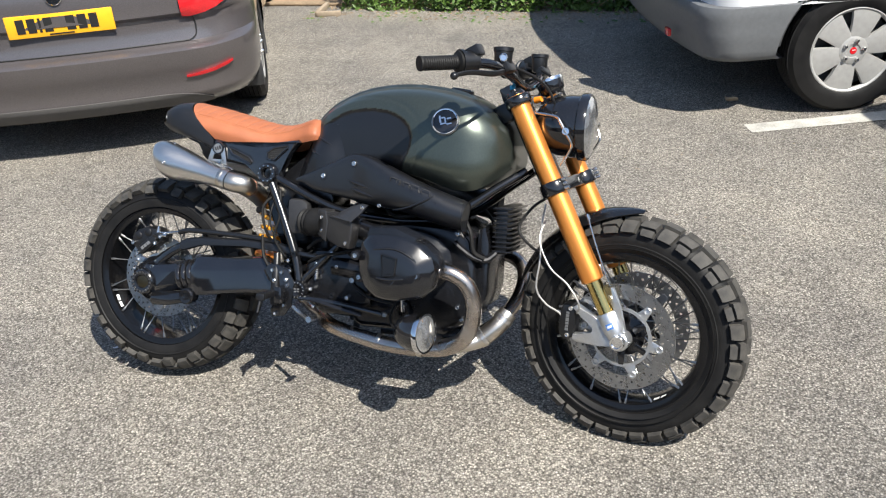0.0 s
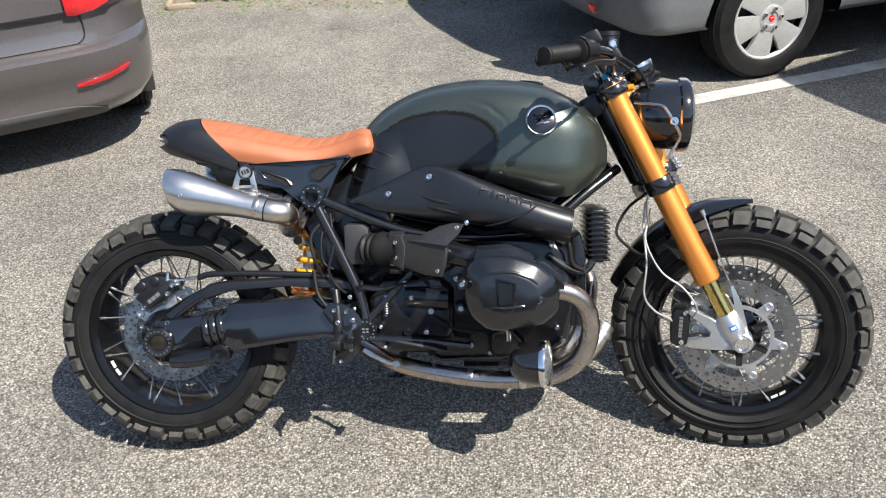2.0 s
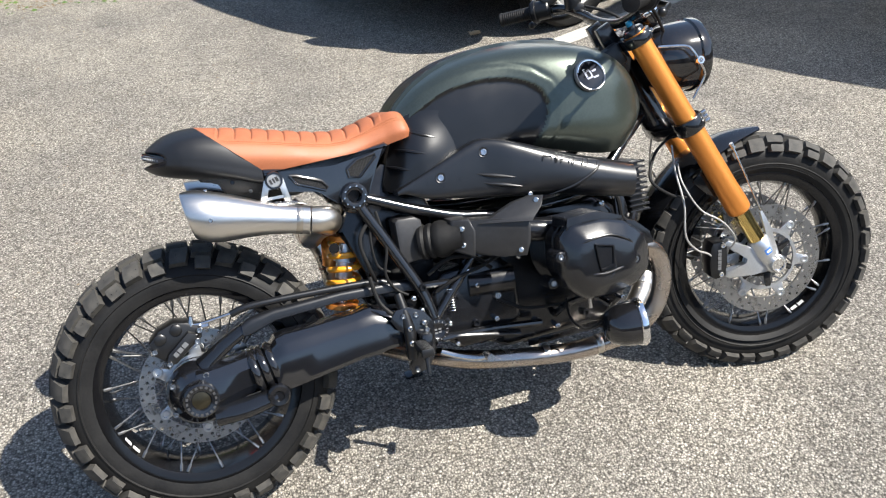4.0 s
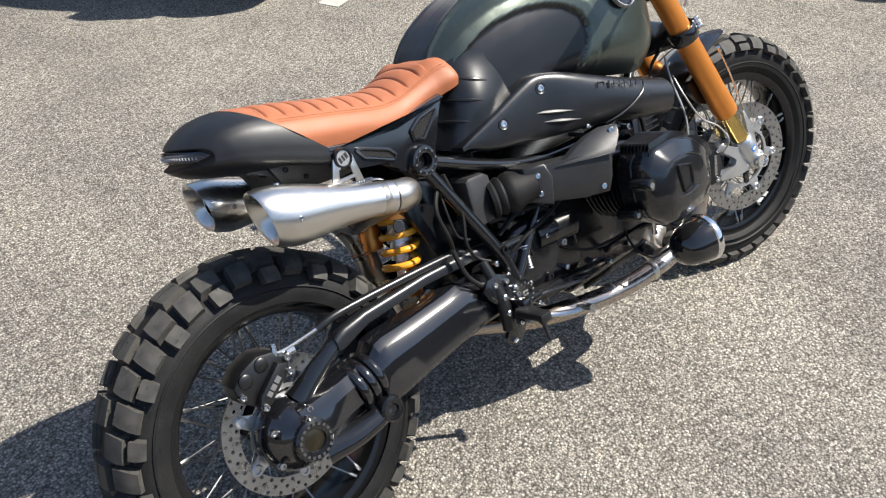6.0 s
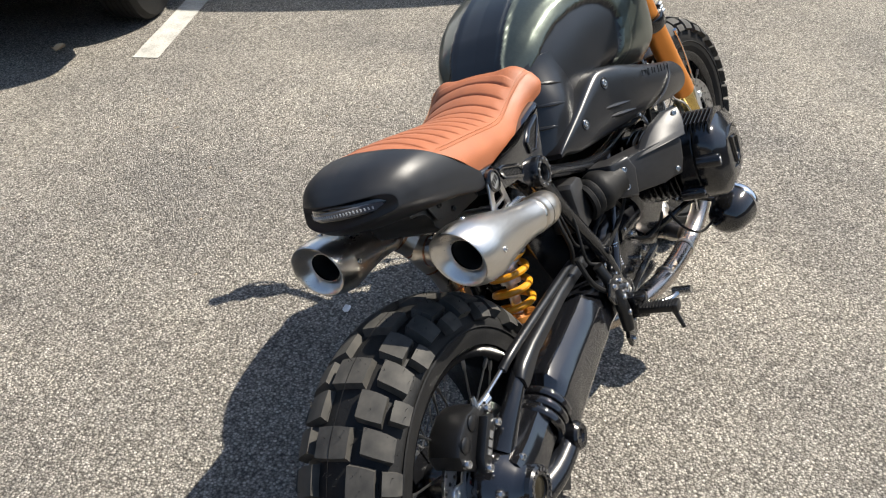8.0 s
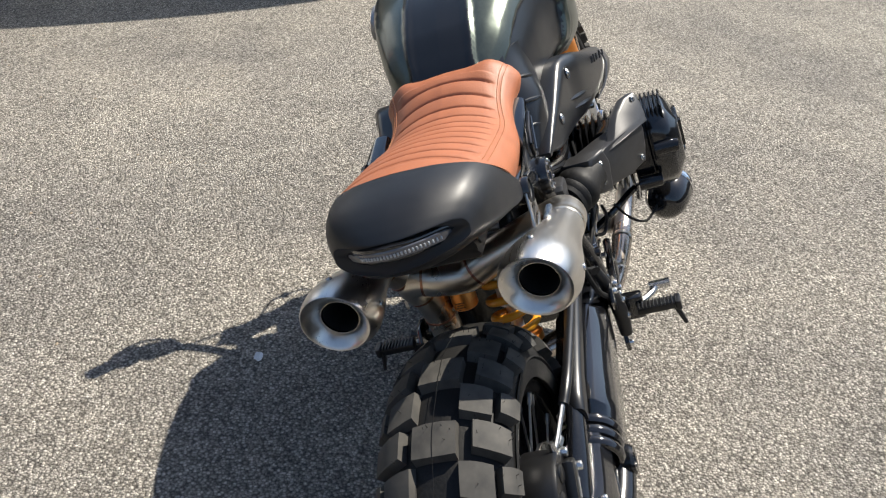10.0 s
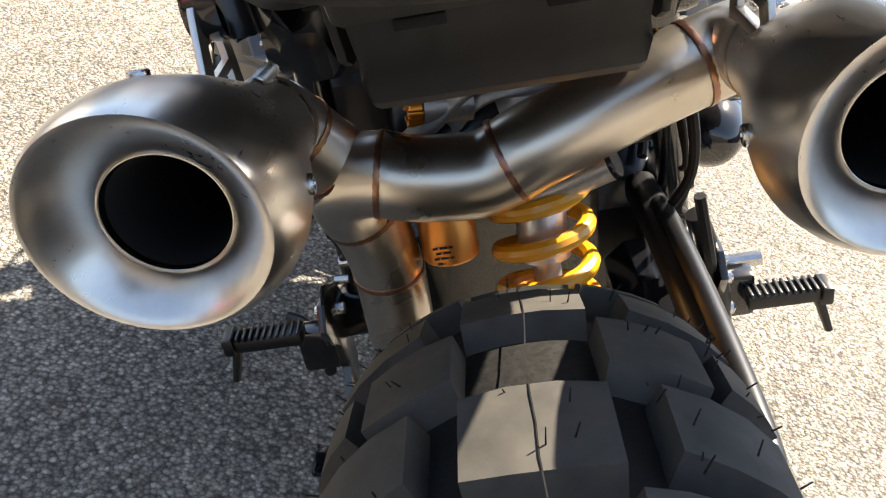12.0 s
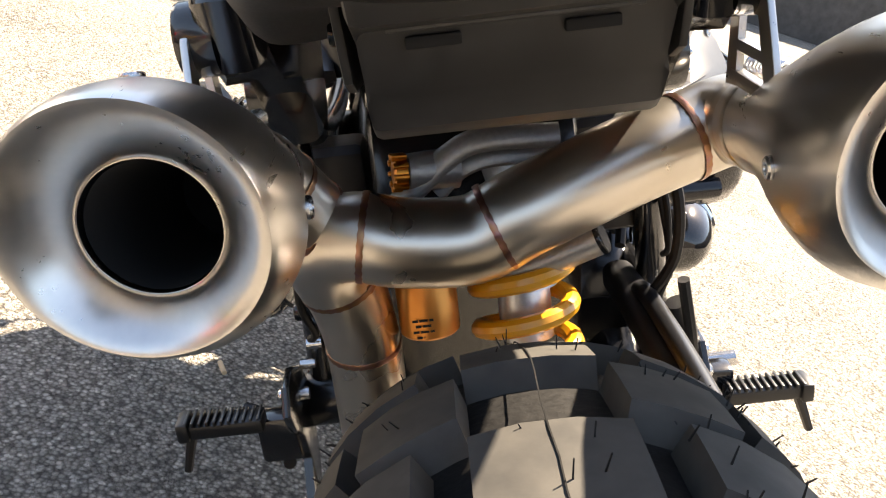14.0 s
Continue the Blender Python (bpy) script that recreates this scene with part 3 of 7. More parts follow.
for s in (1, -1):
    c = V(0.984, s * 0.2065, 0.855)
    nrm = V(0.06, s * 1.0, 0.30).normalized()
    bm = bm_()
    lathe(bm, [(0, 0.004), (0.030, 0.004), (0.033, 0.003), (0.036, -0.004)], c, nrm, 36)
    badge = part("round_badge", bm, GLOSS, tank, "round black badge with a chrome rim")
    bm = bm_()
    lathe(bm, [(0.033, 0.003), (0.0345, 0.006), (0.0365, 0.006), (0.038, 0.002), (0.038, -0.004)], c, nrm, 36)
    part("badge_rim", bm, DULLALU, badge)
    r = V(0.98, s * -0.06, 0).normalized()
    u = nrm.cross(r).normalized()
    u = u if u.z > 0 else -u
    right = r * (1 if r.cross(u).dot(nrm) > 0 else -1)
    bm = bm_()
    arc = [c + nrm * 0.005 + 0.0335 * (math.cos(radians(a)) * right + math.sin(radians(a)) * u) for a in range(15, 166, 10)]
    tube(bm, arc, 0.0022, 6, 1)
    part("badge_arc", bm, CHROME, badge, "bright arc on the badge")
    for dx, dz, ww, hh in ((-0.014, 0.004, 0.005, 0.020), (-0.006, 0.009, 0.011, 0.004), (0.001, 0.000, 0.004, 0.016), (0.010, 0.008, 0.012, 0.004), (0.012, -0.007, 0.014, 0.004), (-0.006, -0.008, 0.012, 0.004)):
        bm = bm_()
        bars(bm, c + nrm * 0.0045 + right * dx + u * dz, right + u * 0.25, u - right * 0.25, [ww], hh, 0, 0.0014)
        part("badge_emblem", bm, CHROME, badge)
bm = bm_()
lathe(bm, [(0, 0.012), (0.030, 0.012), (0.034, 0.008), (0.036, -0.01)], (0.97, 0, 0.945), (0.12, 0, 1), 30)
part("filler_cap", bm, BLACK, tank, "black fuel filler cap")

# seat and tail
STOP = [(0.07, 0.894), (0.10, 0.892), (0.167, 0.879), (0.221, 0.868), (0.276, 0.855), (0.346, 0.8385), (0.394, 0.830), (0.43, 0.829), (0.46, 0.834), (0.49, 0.8425), (0.525, 0.850), (0.545, 0.850), (0.562, 0.842), (0.575, 0.820)]
SW = [(0.07, 0.112), (0.12, 0.1195), (0.2, 0.1235), (0.3, 0.122), (0.38, 0.115), (0.43, 0.107), (0.47, 0.104), (0.51, 0.109), (0.545, 0.119), (0.562, 0.116), (0.575, 0.098)]
SB = [(0.07, 0.830), (0.12, 0.808), (0.20, 0.784), (0.265, 0.772), (0.31, 0.763), (0.37, 0.749), (0.41, 0.750), (0.435, 0.757), (0.494, 0.774), (0.575, 0.79)]
SEAM = (0.687, 0, 0.726)
RIB, RIB0, RIB1 = 0.0345, 0.150, 0.512


def seat_point(x, u):
    """A point of the seat's skin at length x; u runs from 0 at the lower edge to 1 on the middle line."""
    w, zt, zb = curve1(x, SW), curve1(x, STOP), curve1(x, SB)
    h = zt - zb
    v = u * 6
    k = min(int(v), 5)
    f = v - k
    row = SEAT_ROWS
    p = [row[max(k - 1, 0)], row[k], row[k + 1], row[min(k + 2, 6)]]
    y, z = (0.5 * (2 * p[1][i] + (p[2][i] - p[0][i]) * f + (2 * p[0][i] - 5 * p[1][i] + 4 * p[2][i] - p[3][i]) * f * f + (3 * p[1][i] - p[0][i] - 3 * p[2][i] + p[3][i]) * f**3) for i in (0, 1))
    y, z = max(y, 0.0) * w, zb + z * h
    # the nose turns up into two rounded corners
    z += 0.011 * ease(x, 0.485, 0.54) * math.exp(-(((y / w) - 0.66) / 0.22) ** 2)
    return y, z, w


SEAT_ROWS = [(0.95, 0.0), (1.0, 0.28), (0.955, 0.50), (0.85, 0.675), (0.60, 0.85), (0.30, 0.965), (0.0, 1.0)]
bm = bm_()
loops = []
NX = 330
for i in range(NX + 1):
    x = 0.078 + 0.496 * i / NX
    ring = []
    for j in range(49):
        y, z, w = seat_point(x, j / 48)
        edge = y / (0.80 * w)
        if edge < 1:
            # padded ribs, bowed forwards in the middle, that end at the seam
            ph = x - 0.011 * (1 - edge * edge) - RIB0
            if -0.2 * RIB < ph < RIB1 - RIB0:
                ph = ph / RIB % 1.0
                d = min(ph, 1 - ph)
                z += min(1.0, (1 - edge) / 0.14) * (0.0028 * math.sin(math.pi * ph) ** 0.7 - 0.0030 * math.exp(-((d / 0.055) ** 2)) - 0.0008)
        d = abs(y / w - 0.845)
        if z > curve1(x, SB) + 0.3 * (curve1(x, STOP) - curve1(x, SB)) and 0.13 < x < 0.565:
            z -= 0.0016 * math.exp(-((d / 0.012) ** 2))
        ring.append(V(x, -y, z))
    ring = ring + [V(p.x, -p.y, p.z) for p in ring[-2::-1]]
    loops.append(ring)
rings(bm, loops)
bmesh.ops.bisect_plane(bm, geom=bm.verts[:] + bm.edges[:] + bm.faces[:], plane_co=(0.1125, 0, 0.8875), plane_no=SEAM, clear_inner=True)
bmesh.ops.holes_fill(bm, edges=bm.edges)
seat = part("seat", bm, LEATHER, bike, "ribbed tan leather solo seat", 60)
for s in (1, -1):
    for u, lift in ((0.466, 0.0004), (0.515, 0.0004)):
        bm = bm_()
        n = 74
        for k in range(n):
            x = 0.165 + 0.385 * k / n
            y, z, w = seat_point(x, u)
            y2, z2, w = seat_point(x + 0.004, u)
            tube(bm, [(x, s * (y + lift), z + lift), (x + 0.0032, s * (y2 + lift), z2 + lift)], 0.0006, 5, 1)
        tagged(part("seat_stitching", bm, THREAD, seat), kind="stuff")

TT = [(-0.009, 0.857), (0.0, 0.862), (0.01, 0.868), (0.03, 0.878), (0.055, 0.8865), (0.085, 0.8905), (0.112, 0.890), (0.15, 0.883), (0.26, 0.85)]
TW = [(-0.009, 0.088), (0.01, 0.095), (0.04, 0.105), (0.09, 0.1145), (0.16, 0.1205), (0.26, 0.1235)]
TB = [(-0.009, 0.822), (0.0, 0.818), (0.037, 0.808), (0.11, 0.785), (0.16, 0.770), (0.21, 0.753), (0.26, 0.742)]
bm = bm_()
loops = []
NX = 60
for i in range(NX + 1):
    f = i / NX
    x = -0.009 + 0.249 * f**1.4
    w, zt, zb = curve1(x, TW), curve1(x, TT), curve1(x, TB)
    belly = curve1(x, [(-0.009, 0.0), (0.017, 0.013), (0.05, 0.016), (0.10, 0.012), (0.16, 0.0), (0.26, 0.0)])
    half = spline([(w * 0.04, 0, zb - belly), (w * 0.55, 0, zb - 0.8 * belly)] + [(w * k, 0, zb + q * (zt - zb)) for k, q in ((0.95, 0.0), (1.0, 0.25), (0.972, 0.5), (0.895, 0.68), (0.75, 0.825), (0.42, 0.955), (0.0, 1.0))], 6)
    ring = []
    for p in half:
        bend = 0.050 * (p.x / w) ** 2 * (1 - f)  # the tail is rounded in plan
        rise = (p.z - zb) / (zt - zb)
        ring.append(V(x + bend + 0.012 * rise * (1 - f) ** 6 - 0.004 * (1 - f) ** 6, -p.x, p.z))
    ring = ring + [V(p.x, -p.y, p.z) for p in ring[-2::-1]]
    loops.append(ring)
rings(bm, loops)
# cut along the slanting seam under the seat, and upright ahead of it
for co, no in (((0.112, 0, 0.888), SEAM), ((0.2275, 0, 0.76), (1, 0, 0))):
    bmesh.ops.bisect_plane(bm, geom=bm.verts[:] + bm.edges[:] + bm.faces[:], plane_co=co, plane_no=no, clear_outer=True)
tail = part("tail_cowl", bm, COWLBLACK, bike, "satin black rounded tail cowl", 50)


def strip(bm, y0, y1, half, out, back, dz=0.0, n=24):
    """A band with rounded edges that follows the rounded tail."""
    loops = []
    for k in range(n + 1):
        y = y0 + (y1 - y0) * k / n
        c = V(-0.0075 + 10.6 * y * y, y, 0.8455 - 3.2 * y * y + dz)
        o = V(-1, 21.2 * y, 0).normalized()
        h = half * (0.72 if k in (0, n) else 0.93 if k in (1, n - 1) else 1.0)
        loops.append([c + o * a + V(0, 0, h * b) for a, b in ((-back, -1), (out * 0.6, -1), (out, -0.8), (out, 0.8), (out * 0.6, 1), (-back, 1))])
    rings(bm, loops)


bm = bm_()
strip(bm, -0.0685, 0.0685, 0.0098, 0.0016, 0.012)
light = part("tail_light", bm, GLOSS, tail, "slim curved tail light strip in a black frame")
bm = bm_()
strip(bm, -0.0645, 0.0645, 0.0066, 0.0030, 0.004, -0.0006)
lens = part("tail_light_lens", bm, SMOKED, light, "smoked lens")
bm = bm_()
strip(bm, 0.040, 0.0635, 0.0050, 0.0038, 0.002, -0.0008, 8)
part("clear_end", bm, GREYMARK, lens, "pale clear end of the lens")
for k in range(24):
    y = -0.054 + 0.092 * k / 23
    bm = bm_()
    box(bm, V(-0.0075 + 10.6 * y * y, y, 0.8445 - 3.2 * y * y) + V(-1, 21.2 * y, 0).normalized() * 0.0034, (0.002, 0.0023, 0.0046), 0.0006, Matrix.Rotation(-math.atan(21.2 * y), 4, "Z"))
    part("diode", bm, DIODE, light)
bm = bm_()
slab(bm, [(0.085, 0.792), (0.100, 0.772), (0.138, 0.764), (0.146, 0.738), (0.150, 0.736), (0.154, 0.720), (0.162, 0.714), (0.30, 0.704), (0.38, 0.72), (0.40, 0.765), (0.12, 0.795)], -0.0615, 0.0615, 0.004)
part("undertail_tray", bm, TRAY, bike, "black moulded plastic undertail tray")
tray = bike.children[-1]
# Solid black boxes give the shade of slots that are not cut.
for y in (-0.030, 0.032):
    bm = bm_()
    box(bm, (0.1395, y, 0.758), (0.006, 0.022, 0.005), 0.001)
    part("tray_slot", bm, BORE, tray, "black box standing for a shaded slot in the tray")
for y, z, w in ((0.0, 0.764, 0.10),):
    bm = bm_()
    box(bm, (0.1435 if z < 0.75 else 0.1375, y, z), (0.004, w, 0.0025), 0.0008)
    part("tray_rib", bm, TRAY, tray)
for s in (1, -1):
    bm = bm_()
    slab(bm, [(0.13, 0.785), (0.15, 0.742), (0.165, 0.735), (0.30, 0.715), (0.30, 0.77)], s * 0.066, s * 0.070, 0.001)
    side = part("tray_side", bm, TRAY, tray, "black side panel of the tray")
    for x, z in ((0.165, 0.760), (0.20, 0.735)):
        bolt(side, (x, s * 0.0705, z), (0, s, 0), 0.005, 0.004, ENGINE)

# moulding whiskers left on the rear tread
rnd = random.Random(3)
bm = bm_()
for k in range(220):
    a = rnd.uniform(-1.75, 0.55)
    phi = radians(rnd.choice((-8, 3, -30, 34, -52, 52, -66, 66)) + rnd.uniform(-5, 5))
    p = tyre_point(phi, a, 0.096, 0.060, 0.3205, -0.001)
    q = tyre_point(phi, a, 0.096, 0.060, 0.3205, rnd.uniform(0.002, 0.0055)) + V(rnd.uniform(-1, 1), rnd.uniform(-1, 1), rnd.uniform(-1, 1)) * 0.002
    tube(bm, [p, q], [0.00045, 0.0003], 4, 1)
tagged(part("moulding_flash", bm, RUBBER, r_tyre), kind="stuff")
bm = bm_()
tube(bm, [tyre_point(0.01 * math.sin(k * 0.9), math.pi * 2 * k / 120, 0.096, 0.060, 0.3205, 0.0001) for k in range(120)], 0.0004, 4, 1, closed=True)
part("mould_seam", bm, RUBBER, r_tyre)


# exhaust
def lerp(a, b, t):
    return Vector(a) + (Vector(b) - Vector(a)) * t


def muffler(s):
    tip, neck = V(0.057, -0.149, 0.7145) if s < 0 else V(0.071, 0.131, 0.7165), V(0.302, -0.171, 0.657) if s < 0 else V(0.302, 0.1375, 0.659)
    ax = neck - tip
    L = ax.length
    bm = bm_()
    axn = ax.normalized()
    upn = (V(0, 0, 1) - axn * axn.z).normalized()

    def slash(bm):
        """Cuts the mouth aslant: the upper lip stands further back."""
        for v in bm.verts:
            d = v.co - tip
            h = d.dot(axn)
            v.co -= axn * 0.40 * d.dot(upn) * max(0.0, 1 - max(h, 0.0) / 0.13)
        return bm
    outer = [(0.0480, 0.003), (0.0495, 0.007), (0.0525, 0.020), (0.0542, 0.036), (0.0540, 0.048), (0.0520, 0.066), (0.0478, 0.092), (0.0425, 0.120), (0.0375, 0.148), (0.0335, 0.178), (0.0312, 0.21), (0.0302, L)]
    inner = [(0.0480, 0.003), (0.0468, 0.0008), (0.0450, 0.0015), (0.0410, 0.0055), (0.0350, 0.0125), (0.0302, 0.0195), (0.0272, 0.0245), (0.0262, 0.027)]
    lathe(bm, outer[::-1] + inner[1:], tip, ax, 56)
    can = part("silencer", slash(bm), STEEL, bike, "brushed steel cone silencer with a flared mouth", 40)
    bm = bm_()
    lathe(bm, [(0.0265, 0.0258), (0.0259, 0.0252), (0.0253, 0.0265), (0.0253, 0.030)], tip, ax, 48)
    part("mouth_rim", slash(bm), CHROME, can)
    bm = bm_()
    lathe(bm, [(0.0256, 0.0275), (0.0252, 0.17), (0.0, 0.17)], tip, ax, 40)
    part("bore", slash(bm), BORE, can, "sooty black bore")
    for deg in (0, 92, 268):
        d = Matrix.Rotation(radians(deg if s < 0 else -deg), 3, axn) @ V(0, 0, 1)
        d = (d - axn * d.dot(axn)).normalized()
        p = tip + axn * (0.048 - 0.40 * 0.051 * d.dot(upn) * 0.63) + d * 0.0533
        bolt(can, p, d, 0.0048, 0.003)
    # neck joint ring
    bm = bm_()
    lathe(bm, [(0.0300, L - 0.030), (0.0313, L - 0.028), (0.0313, L - 0.016), (0.0300, L - 0.014)], tip, ax, 32)
    part("joint_ring", bm, PIPE, can)
    # hanger plate and its boss
    bm = bm_()
    y = s * 0.141
    tri = [(0.205, 0.700), (0.222, 0.700), (0.232, 0.735), (0.258, 0.735), (0.262, 0.692), (0.278, 0.690), (0.268, 0.752), (0.258, 0.764), (0.236, 0.764), (0.226, 0.754)]
    slab(bm, tri, y - 0.002, y + 0.002, 0.0006)
    box(bm, (0.243, y, 0.715), (0.046, 0.004, 0.006))
    box(bm, (0.240, y, 0.697), (0.060, 0.006, 0.008), 0.001)
    part("hanger_bracket", bm, STEEL, can, "bare steel hanger bracket")
    # spring that holds the neck
    bm = bm_()
    c = lerp(tip, neck, 0.86) + V(0, s * -0.012, 0.034)
    tube(bm, [c + V(-0.05, 0, 0.010), c + V(-0.03, 0, 0.006), c + V(-0.028, 0, 0.004)], 0.0015, 6, 2)
    hx = [c + V(-0.028 + 0.045 * k / 60, 0.0045 * math.cos(k * 0.9), 0.004 - 0.006 * k / 60 + 0.0045 * math.sin(k * 0.9)) for k in range(61)]
    tube(bm, hx, 0.0011, 5, 1)
    tube(bm, [c + V(0.017, 0, -0.002), c + V(0.03, 0, -0.006), c + V(0.036, 0, -0.010)], 0.0015, 6, 2)
    part("retaining_spring", bm, BOLT, can)
    return can


for s in (-1, 1):
    muffler(s)
bm = bm_()
# left riser that bends into the pipe across to the right silencer, with a stub to the left one
tube(bm, [(0.44, 0.095, 0.270), (0.392, 0.100, 0.33), (0.374, 0.099, 0.42), (0.365, 0.097, 0.50), (0.356, 0.101, 0.545), (0.341, 0.108, 0.578), (0.327, 0.103, 0.600), (0.3215, 0.082, 0.604), (0.320, 0.055, 0.597), (0.320, 0.010, 0.594), (0.322, -0.022, 0.607), (0.328, -0.062, 0.620), (0.336, -0.103, 0.632), (0.345, -0.143, 0.641), (0.341, -0.162, 0.648), (0.323, -0.171, 0.652), (0.304, -0.171, 0.656)], [0.0262, 0.0268, 0.0275, 0.0280, 0.0285, 0.0290, 0.0295, 0.0297, 0.0297, 0.0297, 0.0297, 0.0297, 0.0297, 0.0297, 0.0297, 0.0297, 0.0297], 30)
cross = part("exhaust_crossover", bm, PIPE, bike, "bent bare steel riser and crossover pipe with heat tint")
bm = bm_()
tube(bm, [(0.338, 0.104, 0.590), (0.326, 0.117, 0.620), (0.313, 0.130, 0.645), (0.302, 0.1375, 0.660)], 0.0296, 28)
riser = part("exhaust_stub", bm, PIPE, bike, "short bare steel stub into the silencer")


def weld(parent, p, axis, r=0.0300):
    bm = bm_()
    a = Vector(axis).normalized()
    n = 56
    u = a.orthogonal().normalized()
    w = a.cross(u)
    loops = []
    for k in range(n):
        t = 2 * math.pi * k / n
        d = math.cos(t) * u + math.sin(t) * w
        rr = 0.0010 * (1 + 0.3 * (k % 2))
        loops.append([Vector(p) + d * (r + rr * 0.6 * math.cos(q)) + a * rr * 2.2 * math.sin(q) for q in (0, 1.05, 2.1, 3.14, 4.2, 5.25)])
    rings(bm, loops, closed=True)
    return part("weld_bead", bm, WELD, parent, "rainbow-blued weld bead")


weld(cross, (0.3213, 0.080, 0.6036), (0.05, 1, 0.2))
weld(cross, (0.3207, -0.006, 0.6005), (-0.05, 1, -0.38))
weld(cross, (0.3432, -0.135, 0.6393), (-0.22, 1, -0.26))
weld(riser, (0.3265, 0.1165, 0.619), (0.40, -0.42, -0.82), 0.0302)
weld(riser, (0.3130, 0.1300, 0.645), (0.40, -0.36, -0.85), 0.0302)
weld(cross, (0.3490, 0.1045, 0.562), (0.35, -0.2, -1), 0.0288)
weld(cross, (0.3650, 0.0970, 0.500), (0.14, 0.02, -1), 0.0281)

# headers
bm = bm_()
tube(bm, [(0.985, -0.258, 0.452), (1.03, -0.262, 0.452), (1.072, -0.252, 0.425), (1.092, -0.240, 0.375), (1.088, -0.225, 0.315), (1.062, -0.205, 0.262), (1.01, -0.190, 0.228), (0.94, -0.180, 0.215), (0.845, -0.168, 0.212), (0.74, -0.150, 0.222), (0.62, -0.10, 0.235), (0.52, 0.02, 0.245), (0.44, 0.095, 0.268)], 0.0225, 20)
head_r = part("exhaust_header", bm, HEADER, bike, "bare steel exhaust header curving under the engine")
for p, a in (((0.985, -0.265, 0.455), (1, 0, 0)), ((0.93, -0.179, 0.2145), (1, -0.1, 0)), ((0.80, -0.160, 0.2165), (1, -0.15, 0))):
    bm = bm_()
    lathe(bm, [(0.0226, -0.008), (0.0240, -0.006), (0.0240, 0.006), (0.0226, 0.008)], p, a, 24)
    part("pipe_clamp", bm, PIPE, head_r)
bm = bm_()
tube(bm, [(0.985, 0.265, 0.455), (1.06, 0.255, 0.452), (1.120, 0.235, 0.430), (1.142, 0.205, 0.385), (1.130, 0.17, 0.320), (1.095, 0.10, 0.262), (1.05, 0.0, 0.232), (1.02, -0.10, 0.226), (0.99, -0.165, 0.222)], 0.0225, 20)
part("exhaust_header", bm, HEADER, bike, "bare steel exhaust header curving under the engine")

# rear shock
top, low = V(0.405, -0.026, 0.612), V(0.352, -0.026, 0.400)
ax = (low - top).normalized()
sx = ax.orthogonal().normalized()
sy = ax.cross(sx)
bm = bm_()
lathe(bm, [(0, -0.012), (0.016, -0.01), (0.022, 0.0), (0.022, 0.075), (0.026, 0.076), (0.026, 0.09), (0.020, 0.092), (0.020, 0.13), (0.011, 0.132), (0.011, 0.215), (0.0, 0.215)], top, ax, 28)
shock = part("rear_shock", bm, ALU, bike, "rear shock absorber with a yellow spring")
bm = bm_()
turns, n = 4.6, 160
pts = [top + ax * (0.045 + 0.145 * k / n) + 0.035 * (math.cos(2 * math.pi * turns * k / n) * sx + math.sin(2 * math.pi * turns * k / n) * sy) for k in range(n + 1)]
tube(bm, pts, 0.0072, 10, 1)
part("coil_spring", bm, OHLINS, shock, "yellow-gold coil spring")
bm = bm_()
lathe(bm, [(0.018, 0.028), (0.040, 0.030), (0.041, 0.042), (0.030, 0.046), (0.018, 0.046)], top, ax, 30)
part("spring_seat", bm, GOLD, shock, "gold anodised spring seat")
bm = bm_()
lathe(bm, [(0.012, 0.190), (0.038, 0.192), (0.039, 0.203), (0.012, 0.206)], top, ax, 30)
part("spring_seat", bm, GOLD, shock, "gold anodised spring seat")
bm = bm_()
lathe(bm, [(0.0, -0.030), (0.024, -0.030), (0.030, -0.026), (0.0345, -0.010), (0.0355, 0.012), (0.034, 0.024), (0.024, 0.027)], top, ax, 30)
part("shock_head", bm, ALU, shock, "polished aluminium shock head")
bm = bm_()
tube(bm, [(0.372, -0.020, 0.540), (0.356, -0.082, 0.569)], 0.0118, 24, 1)
mount = part("shock_top_mount", bm, ALU, shock, "bright aluminium top mount")
# Dark disc added over the tube's end, to take away its sunlit glare.
bm = bm_()
lathe(bm, [(0.0, 0.0012), (0.0112, 0.0012), (0.0121, -0.0005), (0.0121, -0.003)], (0.356, -0.082, 0.569), (-0.016, -0.062, 0.029), 20)
part("mount_plug", bm, ENGINE, mount, "dark disc added over the mount's sunlit end")
bm = bm_()
lathe(bm, [(0, 0), (0.0205, 0.0), (0.0222, 0.002), (0.0222, 0.052), (0.0215, 0.053), (0.0215, 0.075), (0.0, 0.076)], (0.362, 0.046, 0.507), (0.12, 0, 1), 30)
res = part("shock_reservoir", bm, GOLD, bike, "gold anodised shock reservoir")
bm = bm_()
for k in range(4):
    bars(bm, V(0.3412, 0.050, 0.513 + 0.0045 * k), (0, -1, 0), (0, 0, 1), [0.004, 0.006, 0.003][: 2 + k % 2], 0.0016, 0.001, 0.0004)
part("reservoir_print", bm, INK, res)
kc, ka = V(0.362, 0.054, 0.631), V(-0.20, 0.96, 0.10).normalized()
kq = ka.to_track_quat("Z", "Y").to_matrix().to_4x4()
bm = bm_()
lathe(bm, [(0, 0.004), (0.008, 0.004), (0.0105, 0.003), (0.0105, -0.005), (0, -0.005)], kc, ka, 20)
knob = part("adjuster_knob", bm, GOLDDARK, res, "small gold ribbed adjuster knob")
